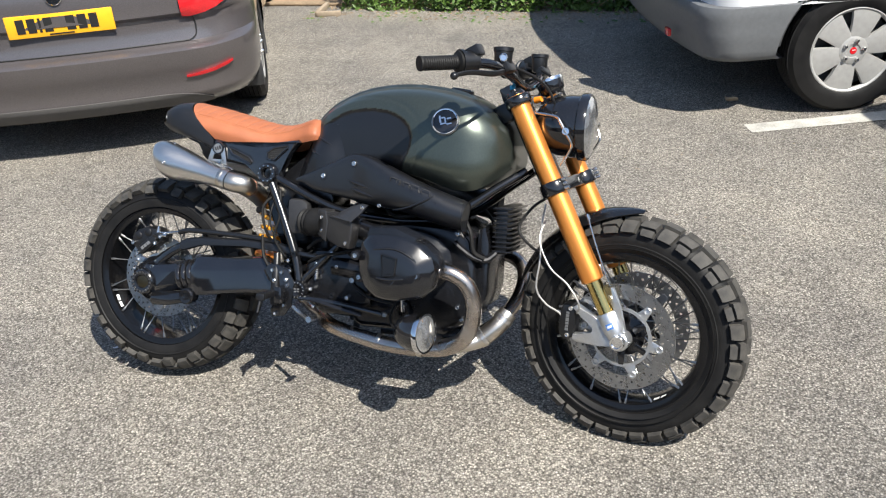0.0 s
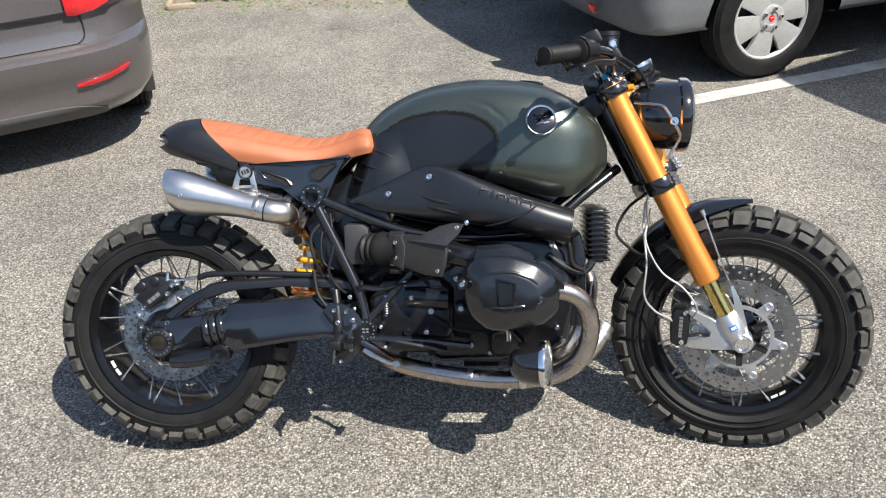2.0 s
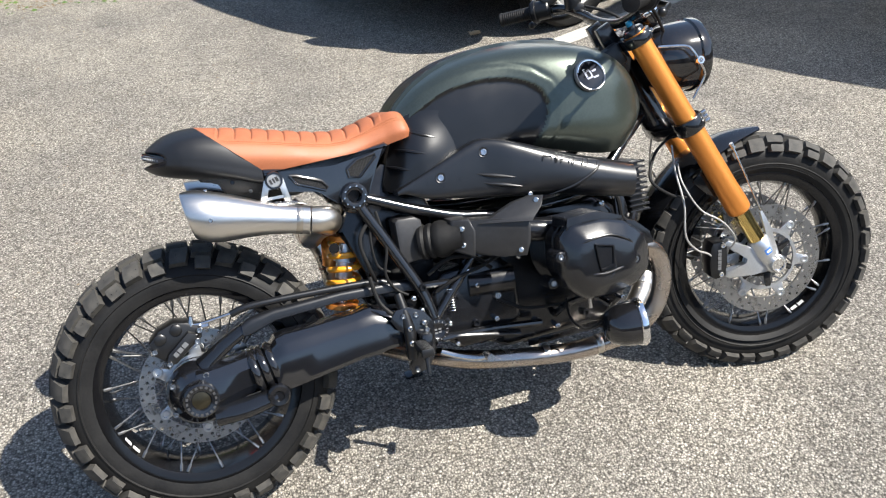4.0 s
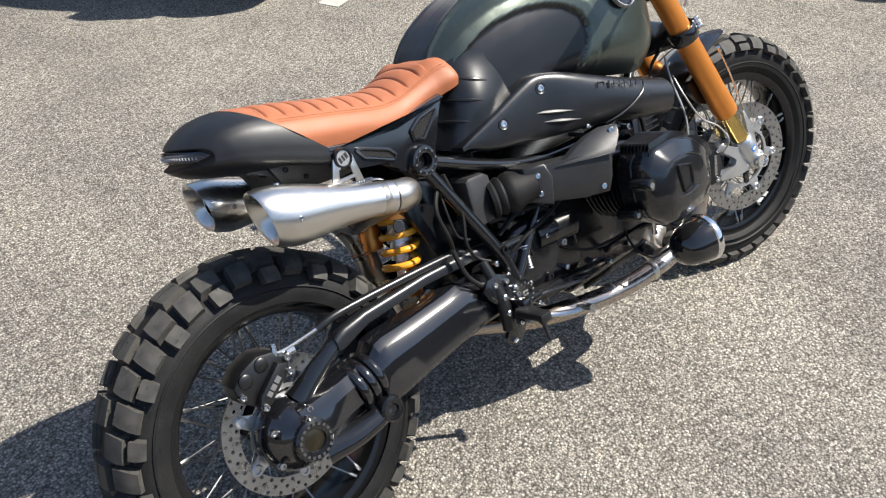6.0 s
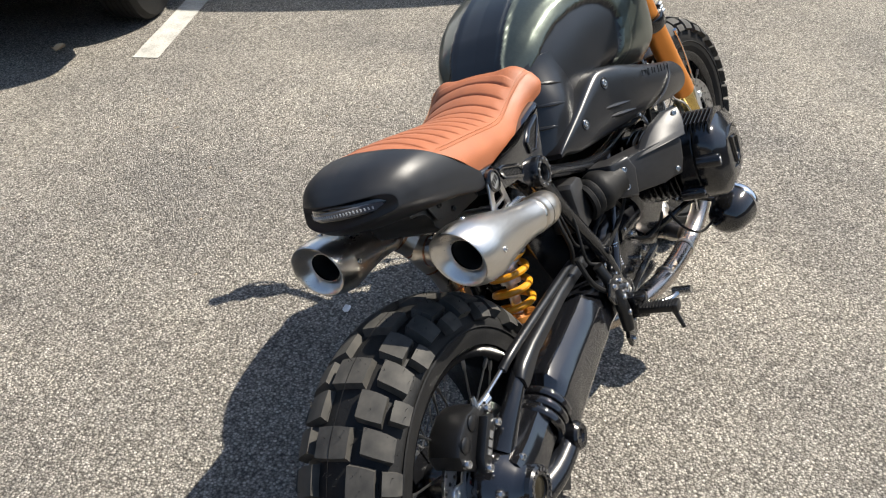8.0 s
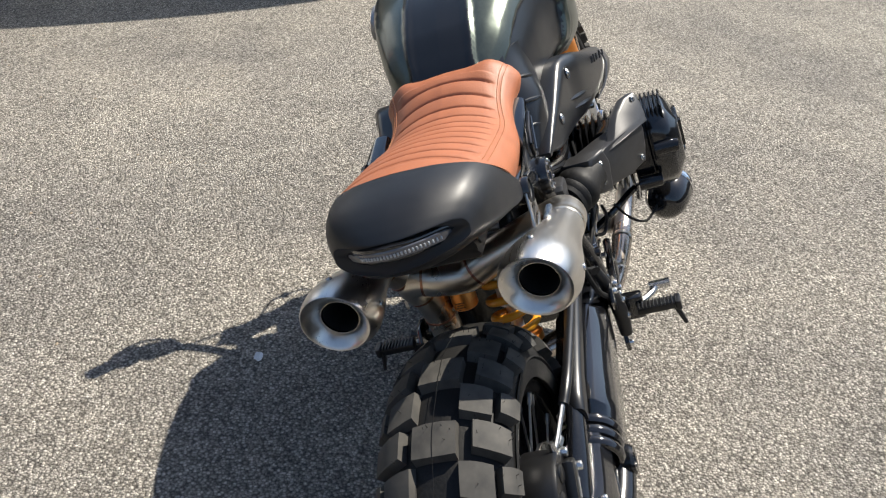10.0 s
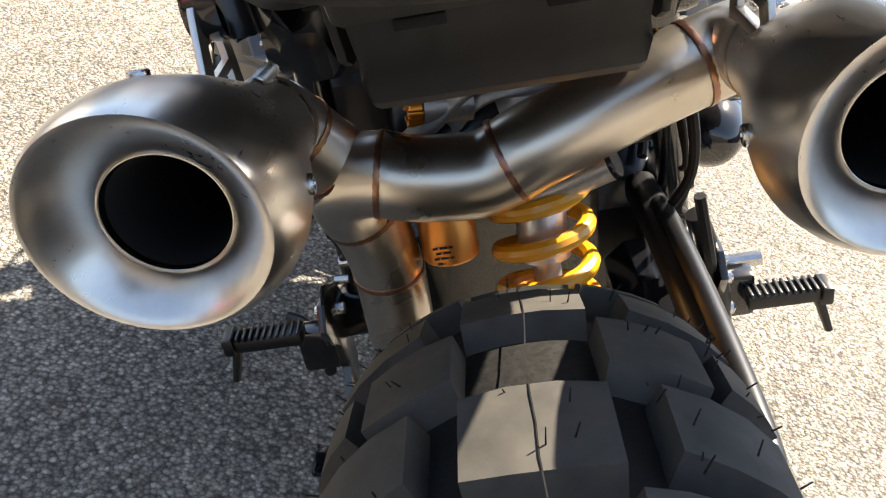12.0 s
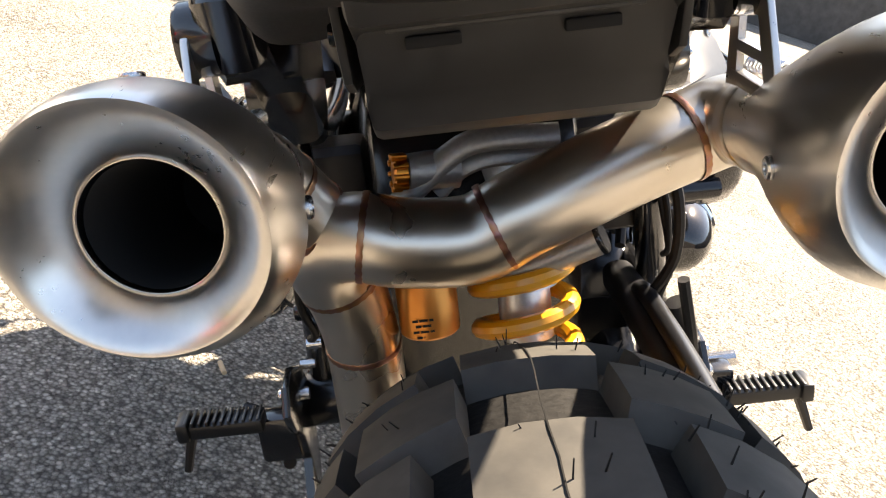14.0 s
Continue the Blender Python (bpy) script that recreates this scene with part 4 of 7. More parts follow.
for k in range(9):
    t = 2 * math.pi * k / 9
    bm = bm_()
    box(bm, kc + kq.to_3x3() @ V(0.0112 * math.cos(t), 0.0112 * math.sin(t), 0), (0.0045, 0.0036, 0.011), 0.001, kq @ Matrix.Rotation(t, 4, "Z"))
    part("knob_rib", bm, GOLDDARK, knob)
bm = bm_()
lathe(bm, [(0.008, 0.0), (0.0125, 0.0), (0.014, -0.02), (0.014, -0.035), (0.0, -0.035)], kc - ka * 0.006, ka, 20)
part("adjuster_body", bm, DULLALU, res, "dull aluminium adjuster body")
bm = bm_()
tube(bm, [(0.362, 0.062, 0.605), (0.36, 0.040, 0.622), (0.36, 0.018, 0.640), (0.36, -0.005, 0.648), (0.362, -0.056, 0.645)], 0.009, 14, oval=0.6)
tube(bm, [(0.366, 0.030, 0.612), (0.366, 0.012, 0.628), (0.366, -0.012, 0.634), (0.368, -0.05, 0.630)], 0.008, 12, oval=0.5)
part("shock_bracket", bm, DULLALU, bike, "dull cast aluminium bracket behind the shock")
for y, z0, z1 in ((-0.018, 0.64, 0.70), (-0.05, 0.63, 0.70), (0.075, 0.56, 0.69)):
    bm = bm_()
    tube(bm, [(0.44, y, z0), (0.445, y - 0.006, (z0 + z1) / 2), (0.44, y, z1)], 0.006, 8)
    part("cable", bm, RUBBER, bike, "black cable under the seat")

# final drive, swingarm and torque arm
bm = bm_()
lathe(bm, [(0, -0.035), (0.05, -0.035), (0.066, -0.02), (0.074, 0.0), (0.072, 0.022), (0.060, 0.044), (0.046, 0.060), (0.038, 0.072), (0.036, 0.082), (0, 0.082)], (0, -0.085, 0.318), (0, -1, 0), 40)
drive = part("final_drive", bm, SHAFT, bike, "satin black final drive housing")
bm = bm_()
rings(bm, [[V(x, -0.118 + w * a, z + h * b) for a, b in ((-1, -0.5), (-1, 0.35), (-0.7, 0.85), (-0.2, 1), (0.5, 1), (1, 0.6), (1, -0.6), (0.5, -1), (-0.6, -1))] for x, z, h, w in ((0.0, 0.325, 0.052, 0.040), (0.05, 0.332, 0.048, 0.042), (0.10, 0.341, 0.045, 0.040), (0.132, 0.345, 0.046, 0.040))])
part("drive_neck", bm, SHAFT, drive, "faceted black neck of the final drive", 28)
bm = bm_()
tube(bm, [(0.03, -0.13, 0.270), (0.09, -0.150, 0.272), (0.16, -0.160, 0.286)], [0.032, 0.025, 0.020], 16, 4, oval=0.75)
part("drive_strut", bm, BLACK, drive, "black lower strut")
bm = bm_()
tube(bm, [(0.02, -0.112, 0.375), (0.07, -0.122, 0.412), (0.134, -0.126, 0.446)], [0.026, 0.018, 0.015], 14, 4, oval=0.7)
part("drive_strut", bm, BLACK, drive, "black upper strut")
for deg in (-30, 20, 70, 150, 200):
    t = radians(deg)
    bm = bm_()
    tube(bm, [V(0.064 * math.cos(t), -0.085, 0.318 + 0.064 * math.sin(t)), V(0.050 * math.cos(t), -0.140, 0.318 + 0.050 * math.sin(t))], 0.008, 8, 1)
    part("housing_boss", bm, BLACK, drive)
bm = bm_()
lathe(bm, [(0.022, 0.0795), (0.022, 0.086), (0.034, 0.088), (0.038, 0.084), (0.039, 0.076)], (0, -0.085, 0.318), (0, -1, 0), 36)
cap = part("hub_cap_ring", bm, BLACK, drive, "black ring with embossed marks")
for k in range(18):
    t = 2 * math.pi * k / 18
    bm = bm_()
    box(bm, (0.0305 * math.cos(t), -0.1733, 0.318 + 0.0305 * math.sin(t)), (0.006, 0.0016, 0.005), 0, Matrix.Rotation(-t + math.pi / 2, 4, "Y"))
    part("embossed_mark", bm, CAPMARK, cap)
bm = bm_()
lathe(bm, [(0.0, 0.083), (0.018, 0.083), (0.022, 0.081), (0.022, 0.078)], (0, -0.085, 0.318), (0, -1, 0), 28)
part("cap_centre", bm, BRONZE, cap, "dull bronze centre of the cap")
bm = bm_()
lathe(bm, [(0.0, 0.012), (0.010, 0.012), (0.012, 0.016), (0.021, 0.017), (0.025, 0.012), (0.025, -0.02)], (0.161, -0.163, 0.287), (0, -1, 0), 28)
part("lower_pivot_cap", bm, ENGINE, drive)
bolt(drive, (0.134, -0.132, 0.446), (0, -1, 0), 0.010, 0.008)
for p in ((-0.052, -0.132, 0.354), (-0.058, -0.13, 0.29), (0.02, -0.145, 0.365)):
    bolt(drive, p, (0, -1, 0), 0.007, 0.006)
# shaft housing with faceted sides
sec = []
for x, z, h, w in ((0.165, 0.350, 0.047, 0.042), (0.18, 0.354, 0.060, 0.046), (0.20, 0.357, 0.062, 0.047), (0.26, 0.362, 0.058, 0.046), (0.36, 0.372, 0.054, 0.044), (0.40, 0.376, 0.056, 0.044), (0.43, 0.372, 0.046, 0.042), (0.50, 0.366, 0.044, 0.040)):
    sec.append([V(x, -0.126 + w * a, z + h * b) for a, b in ((-1.02, -0.74), (-1.0, 0.28), (-0.97, 0.38), (-0.78, 0.66), (-0.72, 0.74), (-0.46, 0.95), (-0.30, 1.0), (0.5, 1), (1, 0.6), (1, -0.6), (0.5, -1), (-0.6, -1), (-0.93, -0.92))])
bm = bm_()
rings(bm, sec)
arm = part("swingarm", bm, SHAFT, bike, "satin black shaft-drive swingarm", 22)
for k in range(3):
    bm = bm_()
    x = 0.126 + 0.0195 * k
    lathe(bm, [(0.042, -0.009), (0.0485, -0.007), (0.0515, -0.002), (0.0515, 0.003), (0.0485, 0.0075), (0.042, 0.009)], (x, -0.123, 0.345 + 0.0035 * k), (1, 0, 0.18), 36)
    part("gaiter_ridge", bm, GLOSS, arm, "ridge of a ribbed rubber gaiter")
bm = bm_()
lathe(bm, [(0.041, -0.02), (0.043, 0.0), (0.043, 0.03)], (0.140, -0.123, 0.347), (1, 0, 0.18), 28)
part("gaiter", bm, RUBBER, arm)
bm = bm_()
sec = []
for x, z, h in ((0.116, 0.443, 0.013), (0.128, 0.447, 0.018), (0.142, 0.451, 0.018), (0.19, 0.462, 0.0135), (0.34, 0.468, 0.0115), (0.46, 0.462, 0.013), (0.53, 0.452, 0.013)):
    sec.append([V(x, -0.128 + 0.014 * a, z + h * b) for a, b in ((-1, -0.8), (-1, 0.2), (-0.9, 0.6), (-0.6, 0.88), (-0.2, 1), (0.2, 1), (0.6, 0.88), (0.9, 0.6), (1, 0.2), (1, -0.8), (0.6, -1), (-0.6, -1))])
rings(bm, sec)
torque = part("torque_arm", bm, TANKBLACK, bike, "black torque arm above the swingarm", 40)
bm = bm_()
tube(bm, [(0.10, -0.118, 0.482), (0.15, -0.126, 0.492), (0.30, -0.130, 0.489), (0.42, -0.130, 0.482), (0.45, -0.130, 0.474)], 0.0080, 12)
part("pipe_sleeve", bm, TANKBLACK, torque, "black sleeve round the brake pipe")
bm = bm_()
tube(bm, [(-0.022, -0.098, 0.482), (0.0, -0.100, 0.477), (0.03, -0.106, 0.474), (0.08, -0.114, 0.480), (0.15, -0.126, 0.492)], 0.0042, 8)
part("rear_brake_pipe", bm, BOLT, bike, "thin steel brake pipe")
bm = bm_()
tube(bm, [(0.43, -0.13, 0.475), (0.415, -0.150, 0.52), (0.405, -0.148, 0.58), (0.43, -0.135, 0.615), (0.46, -0.12, 0.62)], 0.0045, 8)
tube(bm, [(0.41, -0.155, 0.50), (0.42, -0.165, 0.44), (0.45, -0.175, 0.40)], 0.005, 8)
part("rear_brake_hose", bm, RUBBER, bike, "black rubber brake hose")
# rear caliper
bm = bm_()
slab(bm, [(-0.078, 0.424), (-0.080, 0.452), (-0.058, 0.474), (-0.022, 0.486), (0.006, 0.480), (0.034, 0.462), (0.030, 0.440), (-0.014, 0.408), (-0.050, 0.398)], -0.112, -0.052, 0.007)
cal = part("rear_brake_caliper", bm, PLASTIC, bike, "black rear brake caliper")
bm = bm_()
bars(bm, V(-0.018, -0.1285, 0.428), (0.80, 0, 0.60), (-0.60, 0, 0.80), [0.009, 0.011, 0.012], 0.010, 0.003)
part("caliper_marks", bm, GREYMARK, cal)
bm = bm_()
slab(bm, [(-0.056, 0.398), (-0.046, 0.422), (0.004, 0.462), (0.022, 0.452), (0.010, 0.432), (-0.032, 0.398)], -0.128, -0.108, 0.005)
part("caliper_bridge", bm, PLASTIC, cal, "black bridge of the caliper with pale marks")
for px, pz in ((-0.056, 0.455), (-0.020, 0.468)):
    bm = bm_()
    lathe(bm, [(0, 0.004), (0.010, 0.004), (0.013, 0.002), (0.014, -0.004)], (px, -0.112, pz), (0, -1, 0), 18)
    part("piston_cover", bm, PLASTIC, cal)
for p in ((0.019, -0.128, 0.438), (0.028, -0.113, 0.458), (-0.046, -0.129, 0.402), (-0.072, -0.113, 0.432)):
    bolt(cal, p, (0, -1, 0), 0.007, 0.006)
bm = bm_()
tube(bm, [(0.012, -0.105, 0.468), (0.016, -0.105, 0.490)], [0.007, 0.004], 8, 1)
tube(bm, [(0.05, -0.108, 0.462), (0.035, -0.105, 0.462)], 0.008, 8, 1)
part("bleed_nipple", bm, BOLT, cal)


# front end, in the steering frame
def front(name, bm, material, label="", parent=None, sharp=35):
    ob = part(name, bm, material, parent or bike, label, sharp)
    if parent is None:
        ob.matrix_basis = STEERING
    return ob


def sl(x, y, z):
    """A place on the motorcycle, in the steering frame."""
    return UNSTEER @ V(x, y - 0.016, z)


def mir(p):
    return V(p[0], -p[1], p[2])


for s in (-1, 1):
    y = s * 0.106
    bm = bm_()
    lathe(bm, [(0.0, 0.172), (0.027, 0.172), (0.0305, 0.176), (0.0315, 0.20), (0.0295, 0.26), (0.0290, 0.42), (0.0275, 0.46), (0.0272, 0.715), (0.0, 0.715)], (0, y, 0), (0, 0, 1), 36)
    leg = front("fork_leg", bm, GOLD, "gold anodised upside-down fork leg")
    bm = bm_()
    lathe(bm, [(0.0215, 0.03), (0.0215, 0.176)], (0, y, 0), (0, 0, 1), 30, caps=True)
    part("slider", bm, GOLDTUBE, leg, "polished gold slider tube")
    bm = bm_()
    lathe(bm, [(0, 0.735), (0.010, 0.735), (0.011, 0.728), (0.022, 0.727), (0.026, 0.722), (0.027, 0.712)], (0, y, 0), (0, 0, 1), 24)
    part("fork_cap", bm, BLACK, leg)
    bm = bm_()
    lathe(bm, [(0, 0.747), (0.006, 0.747), (0.008, 0.741), (0.008, 0.73)], (0, y, 0), (0, 0, 1), 12)
    part("adjuster", bm, CYAN, leg, "light blue adjuster screw")
    # cast foot with the axle clamp and caliper arms
    bm = bm_()
    lathe(bm, [(0.0, 0.080), (0.0235, 0.080), (0.0275, 0.074), (0.0275, 0.03), (0.025, 0.015), (0.018, -0.01), (0, -0.012)], (0, y, 0), (0, 0, 1), 28)
    lathe(bm, [(0.0, -0.024), (0.022, -0.024), (0.026, -0.020), (0.026, 0.020), (0.022, 0.024), (0, 0.024)], (0.006, y - s * 0.004, -0.004), (0, s, 0), 26)
    slab(bm, [(-0.012, 0.055), (-0.036, 0.085), (-0.066, 0.127), (-0.082, 0.124), (-0.068, 0.085), (-0.045, 0.050), (-0.058, 0.038), (-0.112, 0.056), (-0.122, 0.044), (-0.112, 0.030), (-0.055, 0.002), (-0.01, -0.018)], y - 0.013, y + 0.011, 0.004)
    slab(bm, [(0.008, 0.03), (0.030, 0.085), (0.040, 0.140), (0.048, 0.138), (0.046, 0.085), (0.030, 0.01)], y - 0.006, y + 0.006, 0.002)
    foot = front("fork_foot", bm, ALU, "cast aluminium fork foot with axle clamp", leg)
    bm = bm_()
    rows2 = [[bm.verts.new(V(0.0281 * math.cos(a), y + s * 0.0281 * math.sin(a), z)) for a in [radians(62 + 8 * k) for k in range(6)]] for z in (0.036, 0.052)]
    for k in range(5):
        bm.faces.new((rows2[0][k], rows2[0][k + 1], rows2[1][k + 1], rows2[1][k]))
    decal = part("foot_decal", bm, BLUE, foot, "small blue and white decal")
    bm = bm_()
    rows2 = [[bm.verts.new(V(0.0284 * math.cos(a), y + s * 0.0284 * math.sin(a), z)) for a in [radians(68 + 5 * k) for k in range(6)]] for z in (0.041, 0.047)]
    for k in range(5):
        bm.faces.new((rows2[0][k], rows2[0][k + 1], rows2[1][k + 1], rows2[1][k]))
    part("decal_mark", bm, WHITE, decal)
    bm = bm_()
    lathe(bm, [(0.0, 0.026), (0.012, 0.026), (0.014, 0.031), (0.019, 0.031), (0.020, 0.026), (0.020, 0.02)], (0.006, y + s * 0.004, -0.004), (0, s, 0), 24)
    part("axle_end", bm, CHROME, foot)
    bolt(foot, (0.028, y + s * 0.012, -0.016), (0, s, 0), 0.006, 0.005)
    # caliper behind the leg
    bm = bm_()
    slab(bm, [(-0.154, 0.066), (-0.146, 0.050), (-0.118, 0.044), (-0.100, 0.072), (-0.073, 0.118), (-0.078, 0.132), (-0.104, 0.142), (-0.116, 0.134), (-0.142, 0.095)], s * 0.055, s * 0.118, 0.008)
    cal = front("front_brake_caliper", bm, PLASTIC, "black four-piston radial brake caliper")
    bm = bm_()
    bars(bm, V(-0.112, s * 0.119, 0.094), (0.5, 0, 0.86), (-0.86, 0, 0.5) if s < 0 else (0.86, 0, -0.5), [0.007, 0.005, 0.007, 0.010, 0.007, 0.006], 0.009, 0.0025)
    part("caliper_marks", bm, GREYMARK, cal)
    for x, z in ((-0.086, 0.124), (-0.128, 0.058)):
        bolt(cal, (x, s * 0.118, z), (0, s, 0), 0.007, 0.006, CHROME)
    # clamps' pinch bolts
# yokes
bm = bm_()
for z, h in ((0.445, 0.036),):
    for s in (-1, 1):
        lathe(bm, [(0.0275, z - h / 2), (0.036, z - h / 2), (0.038, z - h / 2 + 0.003), (0.038, z + h / 2 - 0.003), (0.036, z + h / 2), (0.0275, z + h / 2)], (0, s * 0.106, 0), (0, 0, 1), 30)
    slab(bm, [(-0.075, -0.04), (-0.075, 0.04), (-0.03, 0.105), (0.012, 0.105), (0.02, 0.06), (0.02, -0.06), (0.012, -0.105), (-0.03, -0.105)], -h / 2, h / 2, 0.006, Matrix.Translation((0, 0, z)) @ Matrix.Rotation(radians(-90), 4, "X") @ Matrix.Scale(-1, 4, (0, 0, 1)))
lower = front("lower_yoke", bm, BLACK, "black lower fork yoke")
for s in (-1, 1):
    for k in range(3):
        bolt(lower, (0.040, s * 0.122, 0.433 + 0.012 * k), (1, s * 0.2, 0), 0.0055, 0.008)
bm = bm_()
z, h = 0.700, 0.026
for s in (-1, 1):
    lathe(bm, [(0.0275, z - h / 2), (0.035, z - h / 2), (0.037, z - h / 2 + 0.003), (0.037, z + h / 2 - 0.003), (0.035, z + h / 2), (0.0275, z + h / 2)], (0, s * 0.106, 0), (0, 0, 1), 30)
slab(bm, [(-0.075, -0.03), (-0.075, 0.03), (-0.03, 0.105), (0.012, 0.105), (0.0, 0.05), (0.0, -0.05), (0.012, -0.105), (-0.03, -0.105)], -h / 2, h / 2, 0.005, Matrix.Translation((0, 0, z)) @ Matrix.Rotation(radians(-90), 4, "X") @ Matrix.Scale(-1, 4, (0, 0, 1)))
upper = front("upper_yoke", bm, BLACK, "black upper fork yoke")
for s in (-1, 1):
    bolt(upper, (0.030, s * 0.122, 0.700), (1, s * 0.3, 0), 0.0055, 0.008)
bm = bm_()
lathe(bm, [(0.024, 0.46), (0.034, 0.465), (0.034, 0.685), (0.024, 0.69)], (-0.045, 0, 0), (0, 0, 1), 28, caps=True)
front("steering_head", bm, BLACK, "black steering head tube")
# axle and mudguard
bm = bm_()
tube(bm, [(0, -0.12, 0), (0, 0.12, 0)], 0.011, 16, 1)
front("front_axle", bm, BOLT)
bm = bm_()
loops = []
for k in range(26):
    a = radians(-43 + 74 * k / 25)
    taper = 1 - 0.80 * max(0, (k - 15) / 10) ** 1.6 - 0.25 * max(0, (5 - k) / 5) ** 2
    ring = []
    for q in range(13):
        t = -1 + 2 * q / 12
        r = 0.350 - 0.030 * t * t * taper - 0.006 * max(0, (k - 19) / 6)
        ring.append(V(r * math.sin(a), 0.074 * t * taper, r * math.cos(a)))
    inner = [V(p.x * 0.992, p.y * 0.97, p.z * 0.992) for p in ring[::-1]]
    loops.append(ring + inner)
rings(bm, loops)
guard = front("front_mudguard", bm, BLACK, "short black front mudguard")
for s in (-1, 1):
    bm = bm_()
    slab(bm, [(-0.06, 0.30), (-0.01, 0.315), (0.0, 0.25), (-0.02, 0.22), (-0.045, 0.25)], s * 0.076, s * 0.080, 0.001)
    part("mudguard_stay", bm, BLACK, guard)
# steel brake lines
for s in (-1, 1):
    f = (lambda p: p) if s < 0 else mir
    bm = bm_()
    tube(bm, [f(p) for p in ((-0.055, -0.075, 0.415), (-0.085, -0.095, 0.36), (-0.115, -0.120, 0.28), (-0.155, -0.130, 0.21), (-0.150, -0.125, 0.16), (-0.128, -0.116, 0.125), (-0.120, -0.11, 0.098))], 0.0028, 8)
    front("brake_line", bm, BRAID, "thin steel braided brake line")
    bm = bm_()
    tube(bm, [f(p) for p in ((-0.070, -0.090, 0.37), (-0.092, -0.125, 0.33), (-0.090, -0.135, 0.25), (-0.060, -0.138, 0.19), (-0.052, -0.135, 0.13), (-0.075, -0.12, 0.105))], 0.0024, 8)
    front("brake_line", bm, BRAID, "thin steel braided brake line")
bm = bm_()
tube(bm, [(0.062, -0.118, 0.335), (0.056, -0.122, 0.28), (0.048, -0.120, 0.20), (0.044, -0.116, 0.145)], 0.0026, 8, 4)
tube(bm, [(0.0625, -0.118, 0.33), (0.0625, -0.118, 0.345)], 0.0055, 8, 1)
front("sensor_rod", bm, BOLT, "thin steel rod beside the fork")
bm = bm_()
tube(bm, [(-0.045, -0.06, 0.43), (-0.10, -0.07, 0.42), (-0.15, -0.10, 0.38), (-0.13, -0.11, 0.32), (-0.10, -0.115, 0.29)], 0.004, 8)
front("cable", bm, RUBBER, "black cable")

# headlight
HC = sl(1.275, -0.054, 0.860)
HD = (UNSTEER.to_3x3() @ V(0.997, -0.045, -0.03)).normalized()
bm = bm_()
lathe(bm, [(0.0, -0.075), (0.03, -0.072), (0.055, -0.058), (0.072, -0.035), (0.082, -0.005), (0.0855, 0.03), (0.0865, 0.052), (0.0915, 0.056), (0.0925, 0.072), (0.0885, 0.080), (0.0845, 0.077)], HC, HD, 48)
lampshell = front("headlight", bm, GLOSS, "round gloss black headlight")
bm = bm_()
lathe(bm, [(0.0855, 0.077), (0.075, 0.086), (0.05, 0.093), (0.0, 0.096)], HC, HD, 48)
part("headlight_lens", bm, LENS, lampshell, "clear fluted headlight glass")
for s in (-1, 1):
    p0 = sl(1.225, -0.125, 0.895) if s < 0 else mir(sl(1.225, -0.125, 0.895))
    f = (lambda p: p) if s < 0 else mir
    bm = bm_()
    q = [sl(1.215, -0.125, 0.890), sl(1.272, -0.150, 0.882), sl(1.287, -0.158, 0.868), sl(1.304, -0.158, 0.838), sl(1.318, -0.150, 0.815), sl(1.318, -0.145, 0.798), sl(1.292, -0.130, 0.752)]
    tube(bm, [f(p) for p in q], 0.0034, 8, 3)
    br = front("headlight_bracket", bm, BOLT, "bent steel headlight bracket")
    c = f(sl(1.304, -0.154, 0.843))
    bolt(br, c, (UNSTEER.to_3x3() @ V(0, -1, 0)) * (1 if s < 0 else -1) if s < 0 else (0, 1, 0), 0.011, 0.010, CHROME)
# handlebar
def left_bar(p):
    """The left half of the handlebar: the right half's place on the other side, swept further back and up."""
    b = STEERING @ Vector(p)
    return UNSTEER @ V(b.x - 0.0785 * b.y, -0.8 * b.y - 0.029, b.z - 0.113 * b.y)


